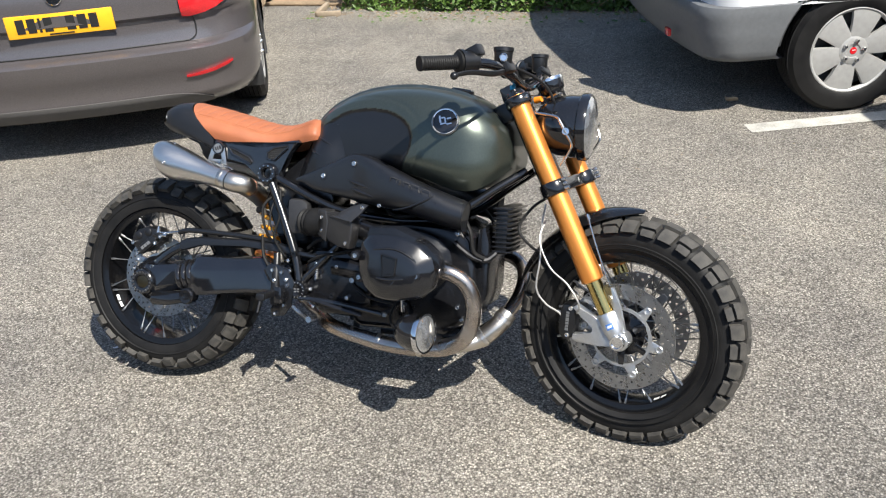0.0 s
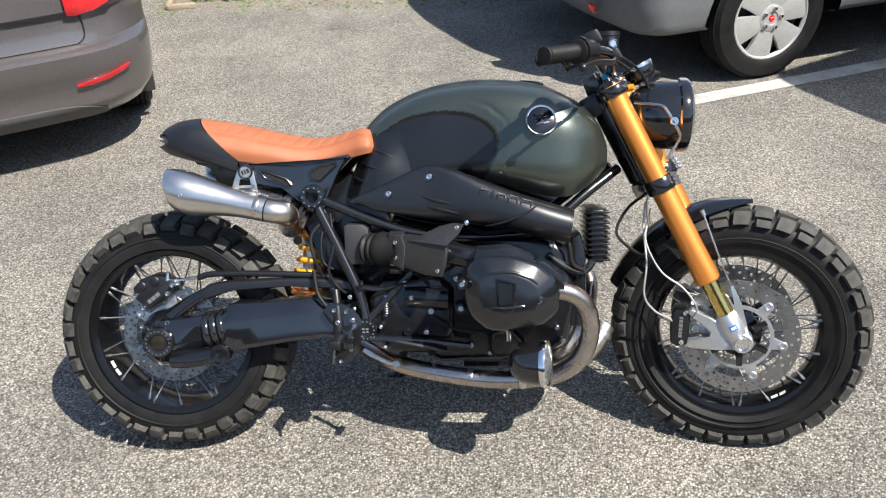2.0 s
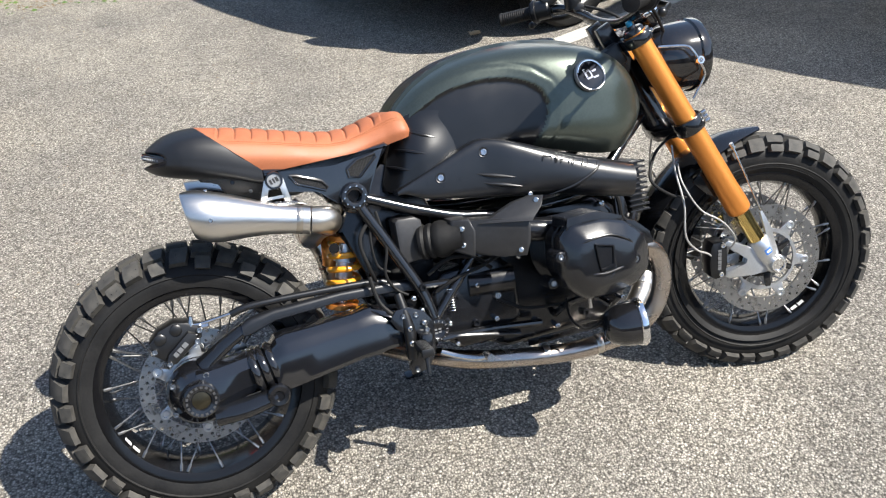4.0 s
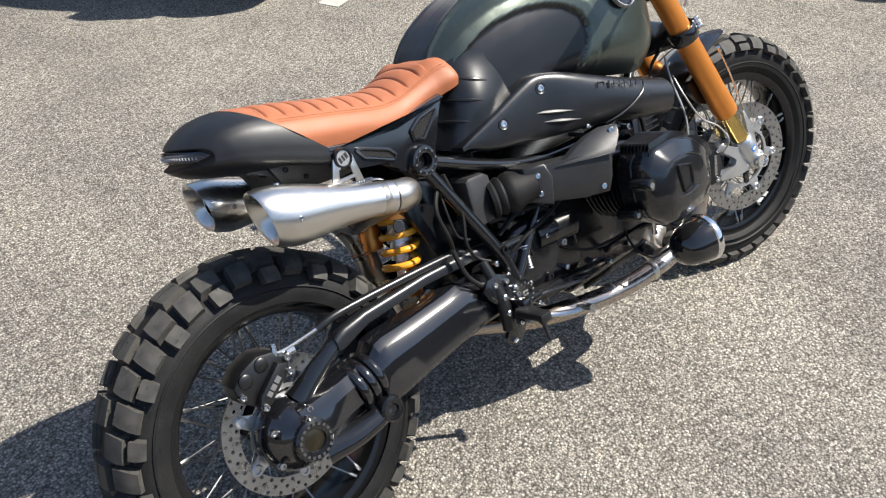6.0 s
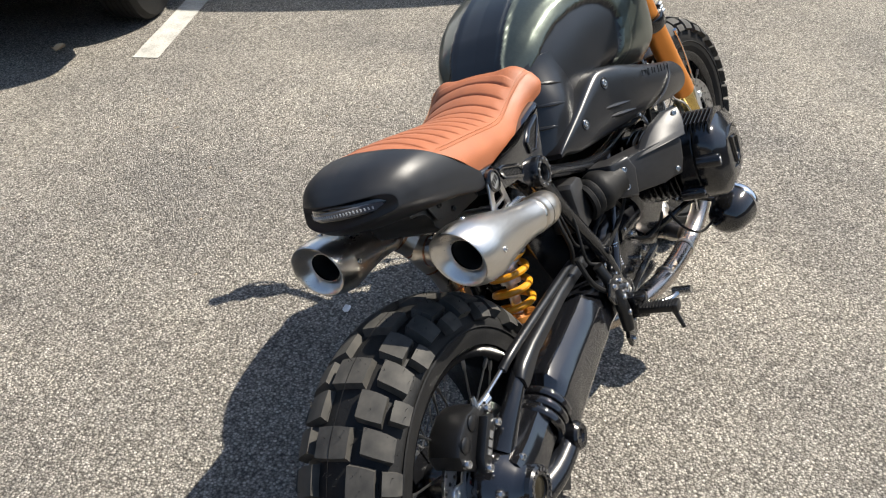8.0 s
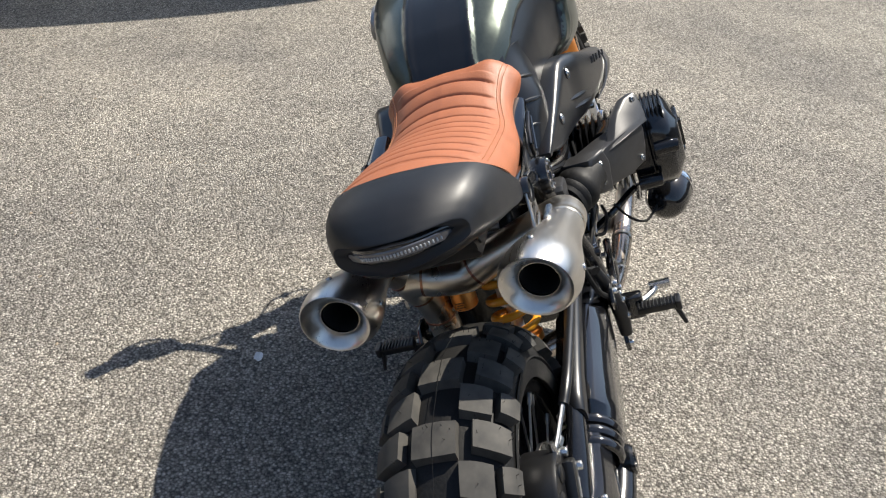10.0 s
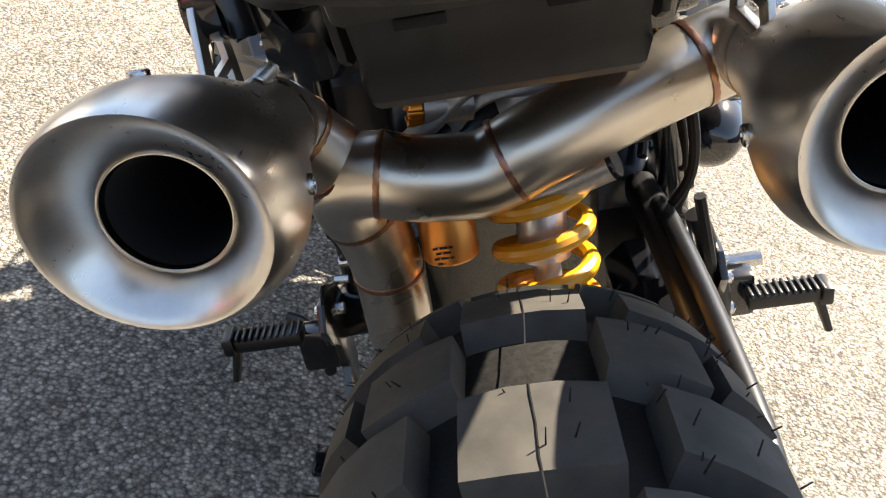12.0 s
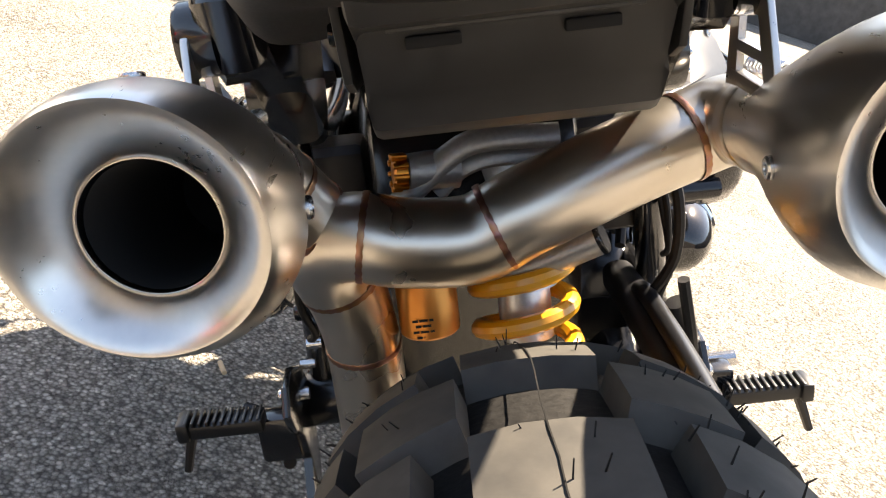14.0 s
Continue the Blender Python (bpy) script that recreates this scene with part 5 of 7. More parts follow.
ge, gi = sl(0.987, -0.421, 0.987), sl(1.054, -0.354, 0.998)
bm = bm_()
half = [gi, sl(1.125, -0.29, 1.000), sl(1.150, -0.19, 0.985), sl(1.160, -0.10, 0.968), (sl(1.163, -0.03, 0.962) + mir(sl(1.163, -0.03, 0.962))) / 2]
tube(bm, half + [left_bar(p) for p in half[-2::-1]], 0.0125, 14)
front("handlebar", bm, BLACK, "black handlebar")
for s in (-1, 1):
    f = (lambda p: Vector(p)) if s < 0 else left_bar
    a, b = f(ge), f(gi)
    d = (a - b).normalized()
    bm = bm_()
    L = (a - b).length + 0.012
    prof = [(0.0, -0.012), (0.022, -0.012), (0.0275, -0.008), (0.0275, 0.0), (0.0175, 0.004)]
    k = 0
    while 0.008 + k * 0.006 < L - 0.012:
        prof += [(0.0182, 0.008 + k * 0.006), (0.0168, 0.011 + k * 0.006)]
        k += 1
    prof += [(0.0178, L - 0.008), (0.0195, L - 0.004), (0.0185, L), (0, L + 0.001)]
    lathe(bm, prof, b, d, 20)
    front("handlebar_grip", bm, RUBBER, "black ribbed rubber grip")
    c = b - d * 0.028
    bm = bm_()
    lathe(bm, [(0.0, -0.026), (0.024, -0.026), (0.027, -0.022), (0.027, 0.012), (0.032, 0.014), (0.032, 0.022), (0.0, 0.022)], c, d, 24)
    box(bm, c - d * 0.02 + V(0.012, 0, 0.02), (0.04, 0.035, 0.03), 0.005)
    front("switch_housing", bm, PLASTIC, "black switch housing")
    bm = bm_()
    tube(bm, [f(sl(1.148, -0.255, 0.985)), f(sl(1.135, -0.315, 0.975)), f(sl(1.095, -0.375, 0.972)), f(sl(1.066, -0.402, 0.962))], [0.009, 0.008, 0.0065, 0.0065], 10, 5, oval=0.6)
    bmesh.ops.create_uvsphere(bm, u_segments=12, v_segments=8, radius=0.010, matrix=Matrix.Translation(f(sl(1.062, -0.405, 0.960))))
    front("brake_lever" if s < 0 else "clutch_lever", bm, PLASTIC, "black control lever with a ball end")
    # fluid reservoir
    c = f(sl(1.140, -0.225, 1.022))
    up = UNSTEER.to_3x3() @ V(0, 0, 1)
    bm = bm_()
    lathe(bm, [(0.0, -0.025), (0.020, -0.025), (0.023, -0.02), (0.024, 0.016), (0.0265, 0.018), (0.0265, 0.028), (0.0, 0.03)], c, up, 24)
    box(bm, c + V(0, 0, -0.026), (0.03, 0.05, 0.03), 0.006)
    res = front("fluid_reservoir", bm, PLASTIC, "small black brake fluid reservoir")
    bm = bm_()
    lathe(bm, [(0.0, 0.004), (0.007, 0.004), (0.009, 0.006), (0.011, 0.004), (0.011, -0.002)], c + d * -0.0 + (UNSTEER.to_3x3() @ V(0.25, -0.97 * (1 if s < 0 else -1), 0)) * 0.0235, UNSTEER.to_3x3() @ V(0.25, -0.97 * (1 if s < 0 else -1), 0), 16)
    part("sight_glass", bm, CHROME, res)
    bm = bm_()
    tube(bm, [f(sl(1.158, -0.18, 1.005)), f(sl(1.205, -0.13, 0.985)), f(sl(1.240, -0.10, 0.955)), f(sl(1.262, -0.085, 0.900)), f(sl(1.255, -0.06, 0.83))], 0.004, 8)
    front("brake_hose", bm, RUBBER, "black hose from the handlebar")
# small round instrument with a chrome bezel
c, d = sl(1.235, -0.055, 0.975), (UNSTEER.to_3x3() @ V(-0.45, 0, 0.9)).normalized()
bm = bm_()
lathe(bm, [(0.0, -0.036), (0.024, -0.034), (0.034, -0.024), (0.0375, -0.004), (0.0375, 0.006), (0.035, 0.008)], c, d, 32)
clock = front("speedometer", bm, GLOSS, "small round speedometer in a black case")
bm = bm_()
lathe(bm, [(0.0385, 0.0), (0.0395, 0.004), (0.0385, 0.009), (0.0350, 0.009)], c, d, 32)
part("speedometer_bezel", bm, CHROME, clock, "chrome bezel")
bm = bm_()
lathe(bm, [(0.035, 0.006), (0.0, 0.006)], c, d, 32)
part("dial", bm, GLOSS, clock)
bm = bm_()
tube(bm, [(0.025, -0.05, 0.69), (0.045, -0.055, 0.685)], [0.010, 0.008], 12, 1)
front("marker_lamp", bm, AMBER, "small amber marker lamp")
for s in (-1, 1):
    bm = bm_()
    slab(bm, [(-0.022, 0), (0.022, 0), (0.018, 0.05), (-0.018, 0.05)], -0.016, 0.016, 0.005, Matrix.Translation((-0.045, s * 0.04, 0.712)))
    front("bar_riser", bm, BLACK)
bm = bm_()
box(bm, sl(1.118, -0.075, 0.885), (0.05, 0.035, 0.055), 0.008)
front("ignition_switch", bm, PLASTIC, "black ignition switch block")


# frame
def both(name, build, material, label=""):
    """A part on each flank: build(bm, s) with s = -1 on the right and 1 on the left."""
    for s in (-1, 1):
        bm = bm_()
        build(bm, s)
        yield s, part(name, bm, material, bike, label)


PLATE_EDGE = [(0.222, 0.772), (0.229, 0.781), (0.29, 0.768), (0.36, 0.753), (0.382, 0.759), (0.44, 0.777), (0.505, 0.788), (0.515, 0.780), (0.478, 0.742), (0.447, 0.705), (0.452, 0.66), (0.425, 0.638), (0.392, 0.650), (0.375, 0.691), (0.336, 0.709), (0.277, 0.732), (0.235, 0.735)]
for s, plate in both("subframe_plate", lambda bm, s: slab(bm, PLATE_EDGE, s * 0.104, s * 0.1365, 0.011, seg=3), SHAFT, "gloss black cast subframe plate with mesh inserts"):
    for poly in ([(0.281, 0.755), (0.297, 0.752), (0.349, 0.731), (0.361, 0.716), (0.354, 0.709), (0.294, 0.735)], [(0.409, 0.745), (0.434, 0.761), (0.476, 0.769), (0.477, 0.762), (0.434, 0.723), (0.411, 0.727)]):
        # No opening is cut: a black plate gives the shade behind the mesh.
        bm = bm_()
        slab(bm, poly, s * 0.1368, s * 0.1380)
        back = part("mesh_insert", bm, BORE, plate, "black plate standing for the shade behind the mesh")
        bm = bm_()
        tube(bm, [V(x, s * 0.1385, z) for x, z in poly + poly[:1]], 0.0036, 8, 1)
        part("mesh_rim", bm, SHAFT, back)
        bm = bm_()
        x0, x1 = min(p[0] for p in poly), max(p[0] for p in poly)
        z0, z1 = min(p[1] for p in poly), max(p[1] for p in poly)

        def inside(x, z):
            r = False
            for (xa, za), (xb, zb) in zip(poly, poly[1:] + poly[:1]):
                if (za > z) != (zb > z) and x < (xb - xa) * (z - za) / (zb - za) + xa:
                    r = not r
            return r
        q, h = 0.0058, 0.0066
        for i in range(24):
            for j in range(16):
                cx, cz = x0 + i * h + (j % 2) * h / 2, z0 + j * q
                if inside(cx, cz):
                    hexa = [V(cx + 0.0036 * math.sin(radians(60 * k)), s * 0.1384, cz + 0.0036 * math.cos(radians(60 * k))) for k in range(4)]
                    for a, b in zip(hexa, hexa[1:]):
                        tube(bm, [a, b], 0.0006, 4, 1, caps=False)
        if len(bm.verts):
            part("mesh", bm, SHROUD, back)
    bm = bm_()
    lathe(bm, [(0.014, 0.002), (0.016, 0.010), (0.022, 0.012), (0.029, 0.010), (0.031, 0.002), (0.031, -0.03)], (0.413, s * 0.141, 0.684), (0, s, 0), 32)
    ring = part("frame_boss", bm, BLACK, plate, "round black frame boss")
    bm = bm_()
    lathe(bm, [(0.0, -0.006), (0.015, -0.006), (0.0155, 0.004)], (0.413, s * 0.141, 0.684), (0, s, 0), 24)
    part("boss_bore", bm, BORE, ring)
    for k in range(10):
        t = 2 * math.pi * k / 10
        bolt(ring, (0.413 + 0.0235 * math.cos(t), s * 0.1525, 0.684 + 0.0235 * math.sin(t)), (0, s, 0), 0.0022, 0.0015)
    bm = bm_()
    lathe(bm, [(0.0150, 0.007), (0.0180, 0.007), (0.0195, 0.004), (0.0195, -0.012)], (0.247, s * 0.140, 0.752), (0, s, 0), 28)
    ring = part("hanger_boss", bm, BLACK, plate, "round black hanger boss")
    bm = bm_()
    lathe(bm, [(0.0, 0.0045), (0.0142, 0.0045), (0.0150, 0.003)], (0.247, s * 0.140, 0.752), (0, s, 0), 28)
    part("boss_face", bm, DULLALU, ring, "dull grey face")
    bm = bm_()
    bars(bm, V(0.247, s * 0.1446, 0.752), V(0.9, 0, 0.3) * (1 if s < 0 else -1), (-0.3, 0, 0.9) if s < 0 else (0.3, 0, 0.9), [0.005, 0.004, 0.006], 0.011, 0.0025, 0.0006)
    part("boss_marks", bm, INK, ring)

for s, ob in both("frame_tube", lambda bm, s: tube(bm, [(0.418, s * 0.130, 0.668), (0.470, s * 0.142, 0.56), (0.523, s * 0.158, 0.44), (0.540, s * 0.164, 0.36)], 0.0135, 14), BLACK, "satin black frame tube"):
    bm = bm_()
    lathe(bm, [(0.0, 0.008), (0.016, 0.008), (0.019, 0.010), (0.026, 0.009), (0.0285, 0.005), (0.0285, -0.03)], (0.538, s * 0.173, 0.348), (0, s, 0), 32)
    cap = part("pivot_cap", bm, ENGINE, ob, "round black pivot cap with an emblem")
    bm = bm_()
    for k in range(14):
        t = 2 * math.pi * k / 14
        box(bm, (0.538 + 0.022 * math.cos(t), s * 0.1828, 0.348 + 0.022 * math.sin(t)), (0.002, 0.001, 0.004), 0, Matrix.Rotation(math.pi / 2 - t, 4, "Y"))
    for dx, dz in ((-0.005, 0.003), (0.005, 0.003), (-0.004, -0.005), (0.005, -0.004)):
        box(bm, (0.538 + dx, s * 0.1815, 0.348 + dz), (0.007, 0.001, 0.004))
    part("cap_emblem", bm, GREYMARK, cap)
    bolt(ob, (0.523, s * 0.166, 0.452), (0, s, 0), 0.009, 0.010, ENGINE)
for s, ob in both("frame_tube", lambda bm, s: tube(bm, [(0.432, s * 0.128, 0.676), (0.55, s * 0.135, 0.625), (0.66, s * 0.140, 0.588), (0.80, s * 0.140, 0.572), (0.95, s * 0.140, 0.580), (1.02, s * 0.135, 0.612), (1.10, s * 0.108, 0.672), (1.185, s * 0.070, 0.730)], 0.0125, 14), BLACK, "satin black frame tube"):
    pass
for s, ob in both("frame_strut", lambda bm, s: tube(bm, [(0.540, s * 0.160, 0.365), (0.60, s * 0.155, 0.43), (0.70, s * 0.145, 0.535), (0.735, s * 0.140, 0.575)], 0.0105, 12), BLACK, "satin black frame strut"):
    pass
for s, ob in both("frame_strut", lambda bm, s: tube(bm, [(0.523, s * 0.150, 0.452), (0.58, s * 0.150, 0.447), (0.625, s * 0.150, 0.445)], 0.008, 10), BLACK, "satin black frame strut"):
    pass
bm = bm_()
slab(bm, [(0.37, 0.60), (0.40, 0.66), (0.50, 0.74), (0.56, 0.72), (0.60, 0.62), (0.58, 0.40), (0.52, 0.33), (0.47, 0.36), (0.43, 0.50)], -0.075, 0.075, 0.012)
part("centre_frame", bm, ENGINE, bike, "dark centre frame under the seat")

# engine
bm = bm_()
slab(bm, [(0.63, 0.300), (0.62, 0.46), (0.66, 0.53), (0.80, 0.56), (1.0, 0.575), (1.055, 0.53), (1.070, 0.40), (1.050, 0.29), (0.98, 0.245), (0.72, 0.245)], -0.125, 0.125, 0.022, seg=3)
crank = part("crankcase", bm, ENGINE, bike, "black engine crankcase")
bm = bm_()
slab(bm, [(0.55, 0.32), (0.545, 0.42), (0.58, 0.47), (0.72, 0.485), (0.76, 0.44), (0.76, 0.32), (0.70, 0.275), (0.60, 0.28)], -0.150, 0.150, 0.018, seg=3)
part("gearbox", bm, ENGINE, bike, "black gearbox housing")
bm = bm_()
slab(bm, [(1.055, 0.33), (1.062, 0.56), (1.085, 0.57), (1.098, 0.52), (1.098, 0.38), (1.085, 0.33)], -0.11, 0.11, 0.01)
part("front_engine_cover", bm, ENGINE, bike, "black front engine cover")
for k in range(7):
    bm = bm_()
    box(bm, (0.90, -0.105 + 0.035 * k, 0.240), (0.24, 0.006, 0.022), 0.001)
    part("sump_fin", bm, ENGINE, crank)
bm = bm_()
tube(bm, [(0.64, -0.125, 0.425), (0.75, -0.135, 0.418)], 0.036, 18, 1)
part("starter_motor", bm, ENGINE, bike, "black starter motor")
for s in (-1, 1):
    for p in ((0.703, 0.152, 0.388), (0.64, 0.152, 0.335), (0.60, 0.152, 0.405), (0.80, 0.130, 0.293), (0.70, 0.130, 0.275), (0.93, 0.130, 0.285), (0.66, 0.130, 0.49)):
        bolt(crank, (p[0], s * p[1], p[2]), (0, s, 0), 0.009, 0.007, BOLT if p[0] in (0.703, 0.80) else ENGINE)

HEADO = [(0.790, 0.455), (0.797, 0.540), (0.828, 0.572), (0.905, 0.573), (0.965, 0.552), (1.006, 0.512), (1.016, 0.468), (1.010, 0.415), (0.975, 0.378), (0.895, 0.362), (0.845, 0.368), (0.808, 0.405)]
HEADO = [(x, 0.461 + 0.88 * (z - 0.465)) for x, z in HEADO]
PLATEAU = [(0.828, 0.458), (0.832, 0.508), (0.850, 0.530), (0.905, 0.524), (0.945, 0.503), (0.964, 0.480), (0.968, 0.455), (0.958, 0.425), (0.932, 0.410), (0.885, 0.404), (0.860, 0.410), (0.836, 0.430)]

PLATEAU = [(x, 0.461 + 0.88 * (z - 0.465)) for x, z in PLATEAU]


def eased_corners(pts, r=0.22):
    """A polygon of (x, z) with each corner cut into a short curve."""
    out = []
    m = len(pts)
    for i in range(m):
        a, b, c = V(pts[i - 1][0], 0, pts[i - 1][1]), V(pts[i][0], 0, pts[i][1]), V(pts[(i + 1) % m][0], 0, pts[(i + 1) % m][1])
        p, q = b + (a - b) * r, b + (c - b) * r
        out += [p, p * 0.25 + b * 0.5 + q * 0.25, q]
    return out


for s in (-1, 1):
    dx = 0.0 if s < 0 else 0.03
    base, flat = eased_corners(HEADO), eased_corners(PLATEAU)
    cen = V(0.893, 0, 0.465)

    def ring(scale, y, push=(0, 0, 0)):
        return [V(*(cen + (p - cen) * scale)) + V(dx + push[0], s * y, push[2]) for p in base]
    bm = bm_()
    lathe(bm, [(0.066, 0.10), (0.066, 0.27)], (0.893 + dx, 0, 0.468), (0, s, 0), 32, caps=True)
    cyl = part("cylinder", bm, ENGINE, bike, "black finned cylinder barrel")
    for k in range(8):
        bm = bm_()
        y = 0.150 + 0.0135 * k
        rings(bm, [ring(0.88, y), ring(0.90, y + 0.0012), ring(0.90, y + 0.0032), ring(0.88, y + 0.0044)])
        part("cooling_fin", bm, ENGINE, cyl)
    bm = bm_()
    rings(bm, [ring(0.94, 0.258), ring(0.98, 0.262), ring(0.98, 0.296), ring(0.95, 0.300), ring(0.95, 0.302)])
    head = part("cylinder_head", bm, ENGINE, bike, "black cylinder head")
    bm = bm_()
    def blend(k, y):
        return [V(p.x * (1 - k) + q.x * k + dx, s * y, p.z * (1 - k) + q.z * k) for p, q in zip(base, flat)]
    rings(bm, [blend(0.02, 0.302), blend(0.0, 0.306), blend(0.0, 0.318), blend(0.04, 0.328), blend(0.12, 0.338), blend(0.30, 0.345), blend(0.86, 0.3560), blend(0.96, 0.3590), blend(1.12, 0.361), blend(1.7, 0.362)])
    cover = part("rocker_cover", bm, BLACK, head, "satin black rocker cover with a raised panel", 30)
    bm = bm_()
    pan = eased_corners([(0.866, 0.505), (0.914, 0.493), (0.908, 0.445), (0.873, 0.439)], 0.10)
    rings(bm, [[V(p.x + dx, s * 0.350, p.z) for p in pan], [V(p.x + dx, s * 0.3650, p.z) for p in pan], [V(0.886 + (p.x - 0.886) * 0.93 + dx, s * 0.3675, 0.472 + (p.z - 0.472) * 0.93) for p in pan], [V(0.886 + (p.x - 0.886) * 0.84 + dx, s * 0.3675, 0.472 + (p.z - 0.472) * 0.84) for p in pan], [V(0.886 + (p.x - 0.886) * 0.78 + dx, s * 0.3635, 0.472 + (p.z - 0.472) * 0.78) for p in pan]])
    part("cover_panel", bm, ENGINE, cover)
    for line in ([(0.822, 0.346, 0.500), (0.850, 0.359, 0.512), (0.905, 0.360, 0.516), (0.948, 0.358, 0.498), (0.968, 0.352, 0.476)], [(0.815, 0.343, 0.440), (0.862, 0.3605, 0.436), (0.890, 0.362, 0.434), (0.925, 0.3605, 0.438), (0.955, 0.350, 0.440)]):
        bm = bm_()
        tube(bm, [V(x + dx, s * y, z) for x, y, z in line], [0.0015, 0.0032, 0.0032, 0.0032, 0.0015], 8, 5)
        part("cover_rib", bm, BLACK, cover)
    bm = bm_()
    tube(bm, [V(0.911 + dx, s * 0.361, 0.462), V(0.910 + dx, s * 0.361, 0.440), V(0.895 + dx, s * 0.359, 0.418), V(0.862 + dx, s * 0.350, 0.402)], 0.0024, 8, 4)
    part("cover_rib", bm, BLACK, cover)
    for y, z in ((0.3085, 0.5555), (0.3155, 0.5550), (0.3225, 0.5520), (0.3290, 0.5475), (0.3350, 0.5425)):
        bm = bm_()
        tube(bm, [V(0.826 + dx, s * y, z - 0.006), V(0.834 + dx, s * y, z), V(0.898 + dx, s * y, z + 0.001), V(0.912 + dx, s * y, z - 0.006)], 0.0022, 6, 3)
        part("cover_fin", bm, ENGINE, cover)
    for x, z, y in ((0.790, 0.489, 0.346), (0.784, 0.424, 0.300), (0.964, 0.448, 0.352)):
        bm = bm_()
        lathe(bm, [(0.0075, 0.006), (0.0095, 0.008), (0.012, 0.007), (0.0135, 0.002), (0.014, -0.040)], (x + dx, s * y, z), (0, s, 0), 20)
        collar = part("cover_bolt", bm, ENGINE if z < 0.45 or x < 0.81 else ALU, cover, "cover bolt in a round collar")
        bolt(collar, (x + dx, s * (y + 0.003), z), (0, s, 0), 0.0072, 0.005)
    for k in range(9):
        bm = bm_()
        y = 0.262 + 0.009 * k
        slab(bm, [(0.815 + dx, 0.530), (0.824 + dx, 0.566), (0.895 + dx, 0.569), (0.955 + dx, 0.546), (0.95 + dx, 0.515)], s * y, s * (y + 0.0035), 0.0008)
        part("head_fin", bm, ENGINE, head)
    for k in range(5):
        bm = bm_()
        y = 0.292 + 0.0105 * k
        slab(bm, [(0.960 + dx, 0.536), (0.985 + dx, 0.528), (1.018 + dx, 0.498), (1.025 + dx, 0.470), (1.0 + dx, 0.470)], s * y, s * (y + 0.004), 0.001)
        part("head_fin", bm, ENGINE, head)
    # throttle body, hose and shroud
    bm = bm_()
    tube(bm, [(0.75, s * 0.215, 0.545), (0.80, s * 0.225, 0.535), (0.85, s * 0.225, 0.525)], 0.028, 18)
    part("intake_stub", bm, ENGINE, bike)
    bm = bm_()
    lathe(bm, [(0.030, 0.0), (0.040, 0.0), (0.042, 0.008), (0.036, 0.014), (0.040, 0.020), (0.0405, 0.026), (0.037, 0.031), (0.042, 0.038), (0.0435, 0.052), (0.036, 0.070), (0.034, 0.10)], (0.548, s * 0.138, 0.548), (1, s * 0.56, 0.06), 28)
    part("intake_hose", bm, RUBBER, bike, "ribbed black rubber intake hose")
    # the sleeve runs outwards from the hose; a fin on it leans back in towards the airbox
    m = Matrix(((1, 0, 0, 0), (s * 0.71, s, 0, s * (0.195 - 0.71 * 0.61)), (0, 0, 1, 0), (0, 0, 0, 1)))
    fold = Matrix(((1, 0, 0, 0), (s * 0.71, s, s * -0.9, s * (0.195 - 0.71 * 0.61 + 0.9 * 0.582)), (0, 0, 1, 0), (0, 0, 0, 1)))
    bm = bm_()
    slab(bm, [(0.610, 0.588), (0.655, 0.587), (0.700, 0.584), (0.752, 0.581), (0.757, 0.560), (0.752, 0.525), (0.742, 0.495), (0.70, 0.497), (0.655, 0.506), (0.612, 0.523)], -0.060, 0.0, 0.008, m, seg=3)
    shroud = part("throttle_shroud", bm, SHROUD, bike, "grey-black plastic throttle shroud", 50)
    bm = bm_()
    slab(bm, [(0.658, 0.577), (0.690, 0.589), (0.712, 0.601), (0.737, 0.613), (0.772, 0.622), (0.797, 0.620), (0.785, 0.600), (0.766, 0.583), (0.757, 0.572)], -0.016, 0.0, 0.003, fold, seg=2)
    part("shroud_fin", bm, SHROUD, shroud, "raised fin of the shroud", 50)
    bm = bm_()
    slab(bm, [(0.604, 0.560), (0.607, 0.593), (0.643, 0.592), (0.652, 0.562), (0.644, 0.503), (0.604, 0.521)], -0.064, 0.0035, 0.006, m, seg=3)
    part("shroud_collar", bm, SHROUD, shroud, "clamped collar of the shroud", 50)
    for x, y, z, mm in ((0.626, 0.0035, 0.571, m), (0.624, 0.0035, 0.534, m), (0.731, 0.0, 0.510, m), (0.780, 0.0, 0.613, fold)):
        bolt(shroud, mm @ V(x, y, z), (-0.55, s * 0.8, 0.1), 0.006, 0.003)
    bm = bm_()
    slab(bm, [(0.490, 0.516), (0.490, 0.608), (0.498, 0.614), (0.538, 0.612), (0.552, 0.602), (0.556, 0.522), (0.545, 0.512), (0.50, 0.510)], s * 0.088, s * 0.152, 0.006)
    part("relay_box", bm, SHROUD, bike, "plain black plastic box")
    # airbox cover with a snorkel mouth
    ZT = [(0.510, 0.674), (0.521, 0.680), (0.60, 0.714), (0.685, 0.7505), (0.712, 0.757), (0.75, 0.751), (0.79, 0.738), (0.85, 0.714), (0.913, 0.689), (0.98, 0.666), (1.05, 0.644)]
    ZB = [(0.510, 0.664), (0.53, 0.664), (0.571, 0.646), (0.65, 0.632), (0.71, 0.622), (0.86, 0.603), (0.97, 0.577), (1.05, 0.560)]
    YO = [(0.510, 0.147), (0.521, 0.150), (0.609, 0.170), (0.69, 0.186), (0.712, 0.191), (0.771, 0.212), (0.861, 0.233), (0.95, 0.248), (1.05, 0.252)]
    loops = []
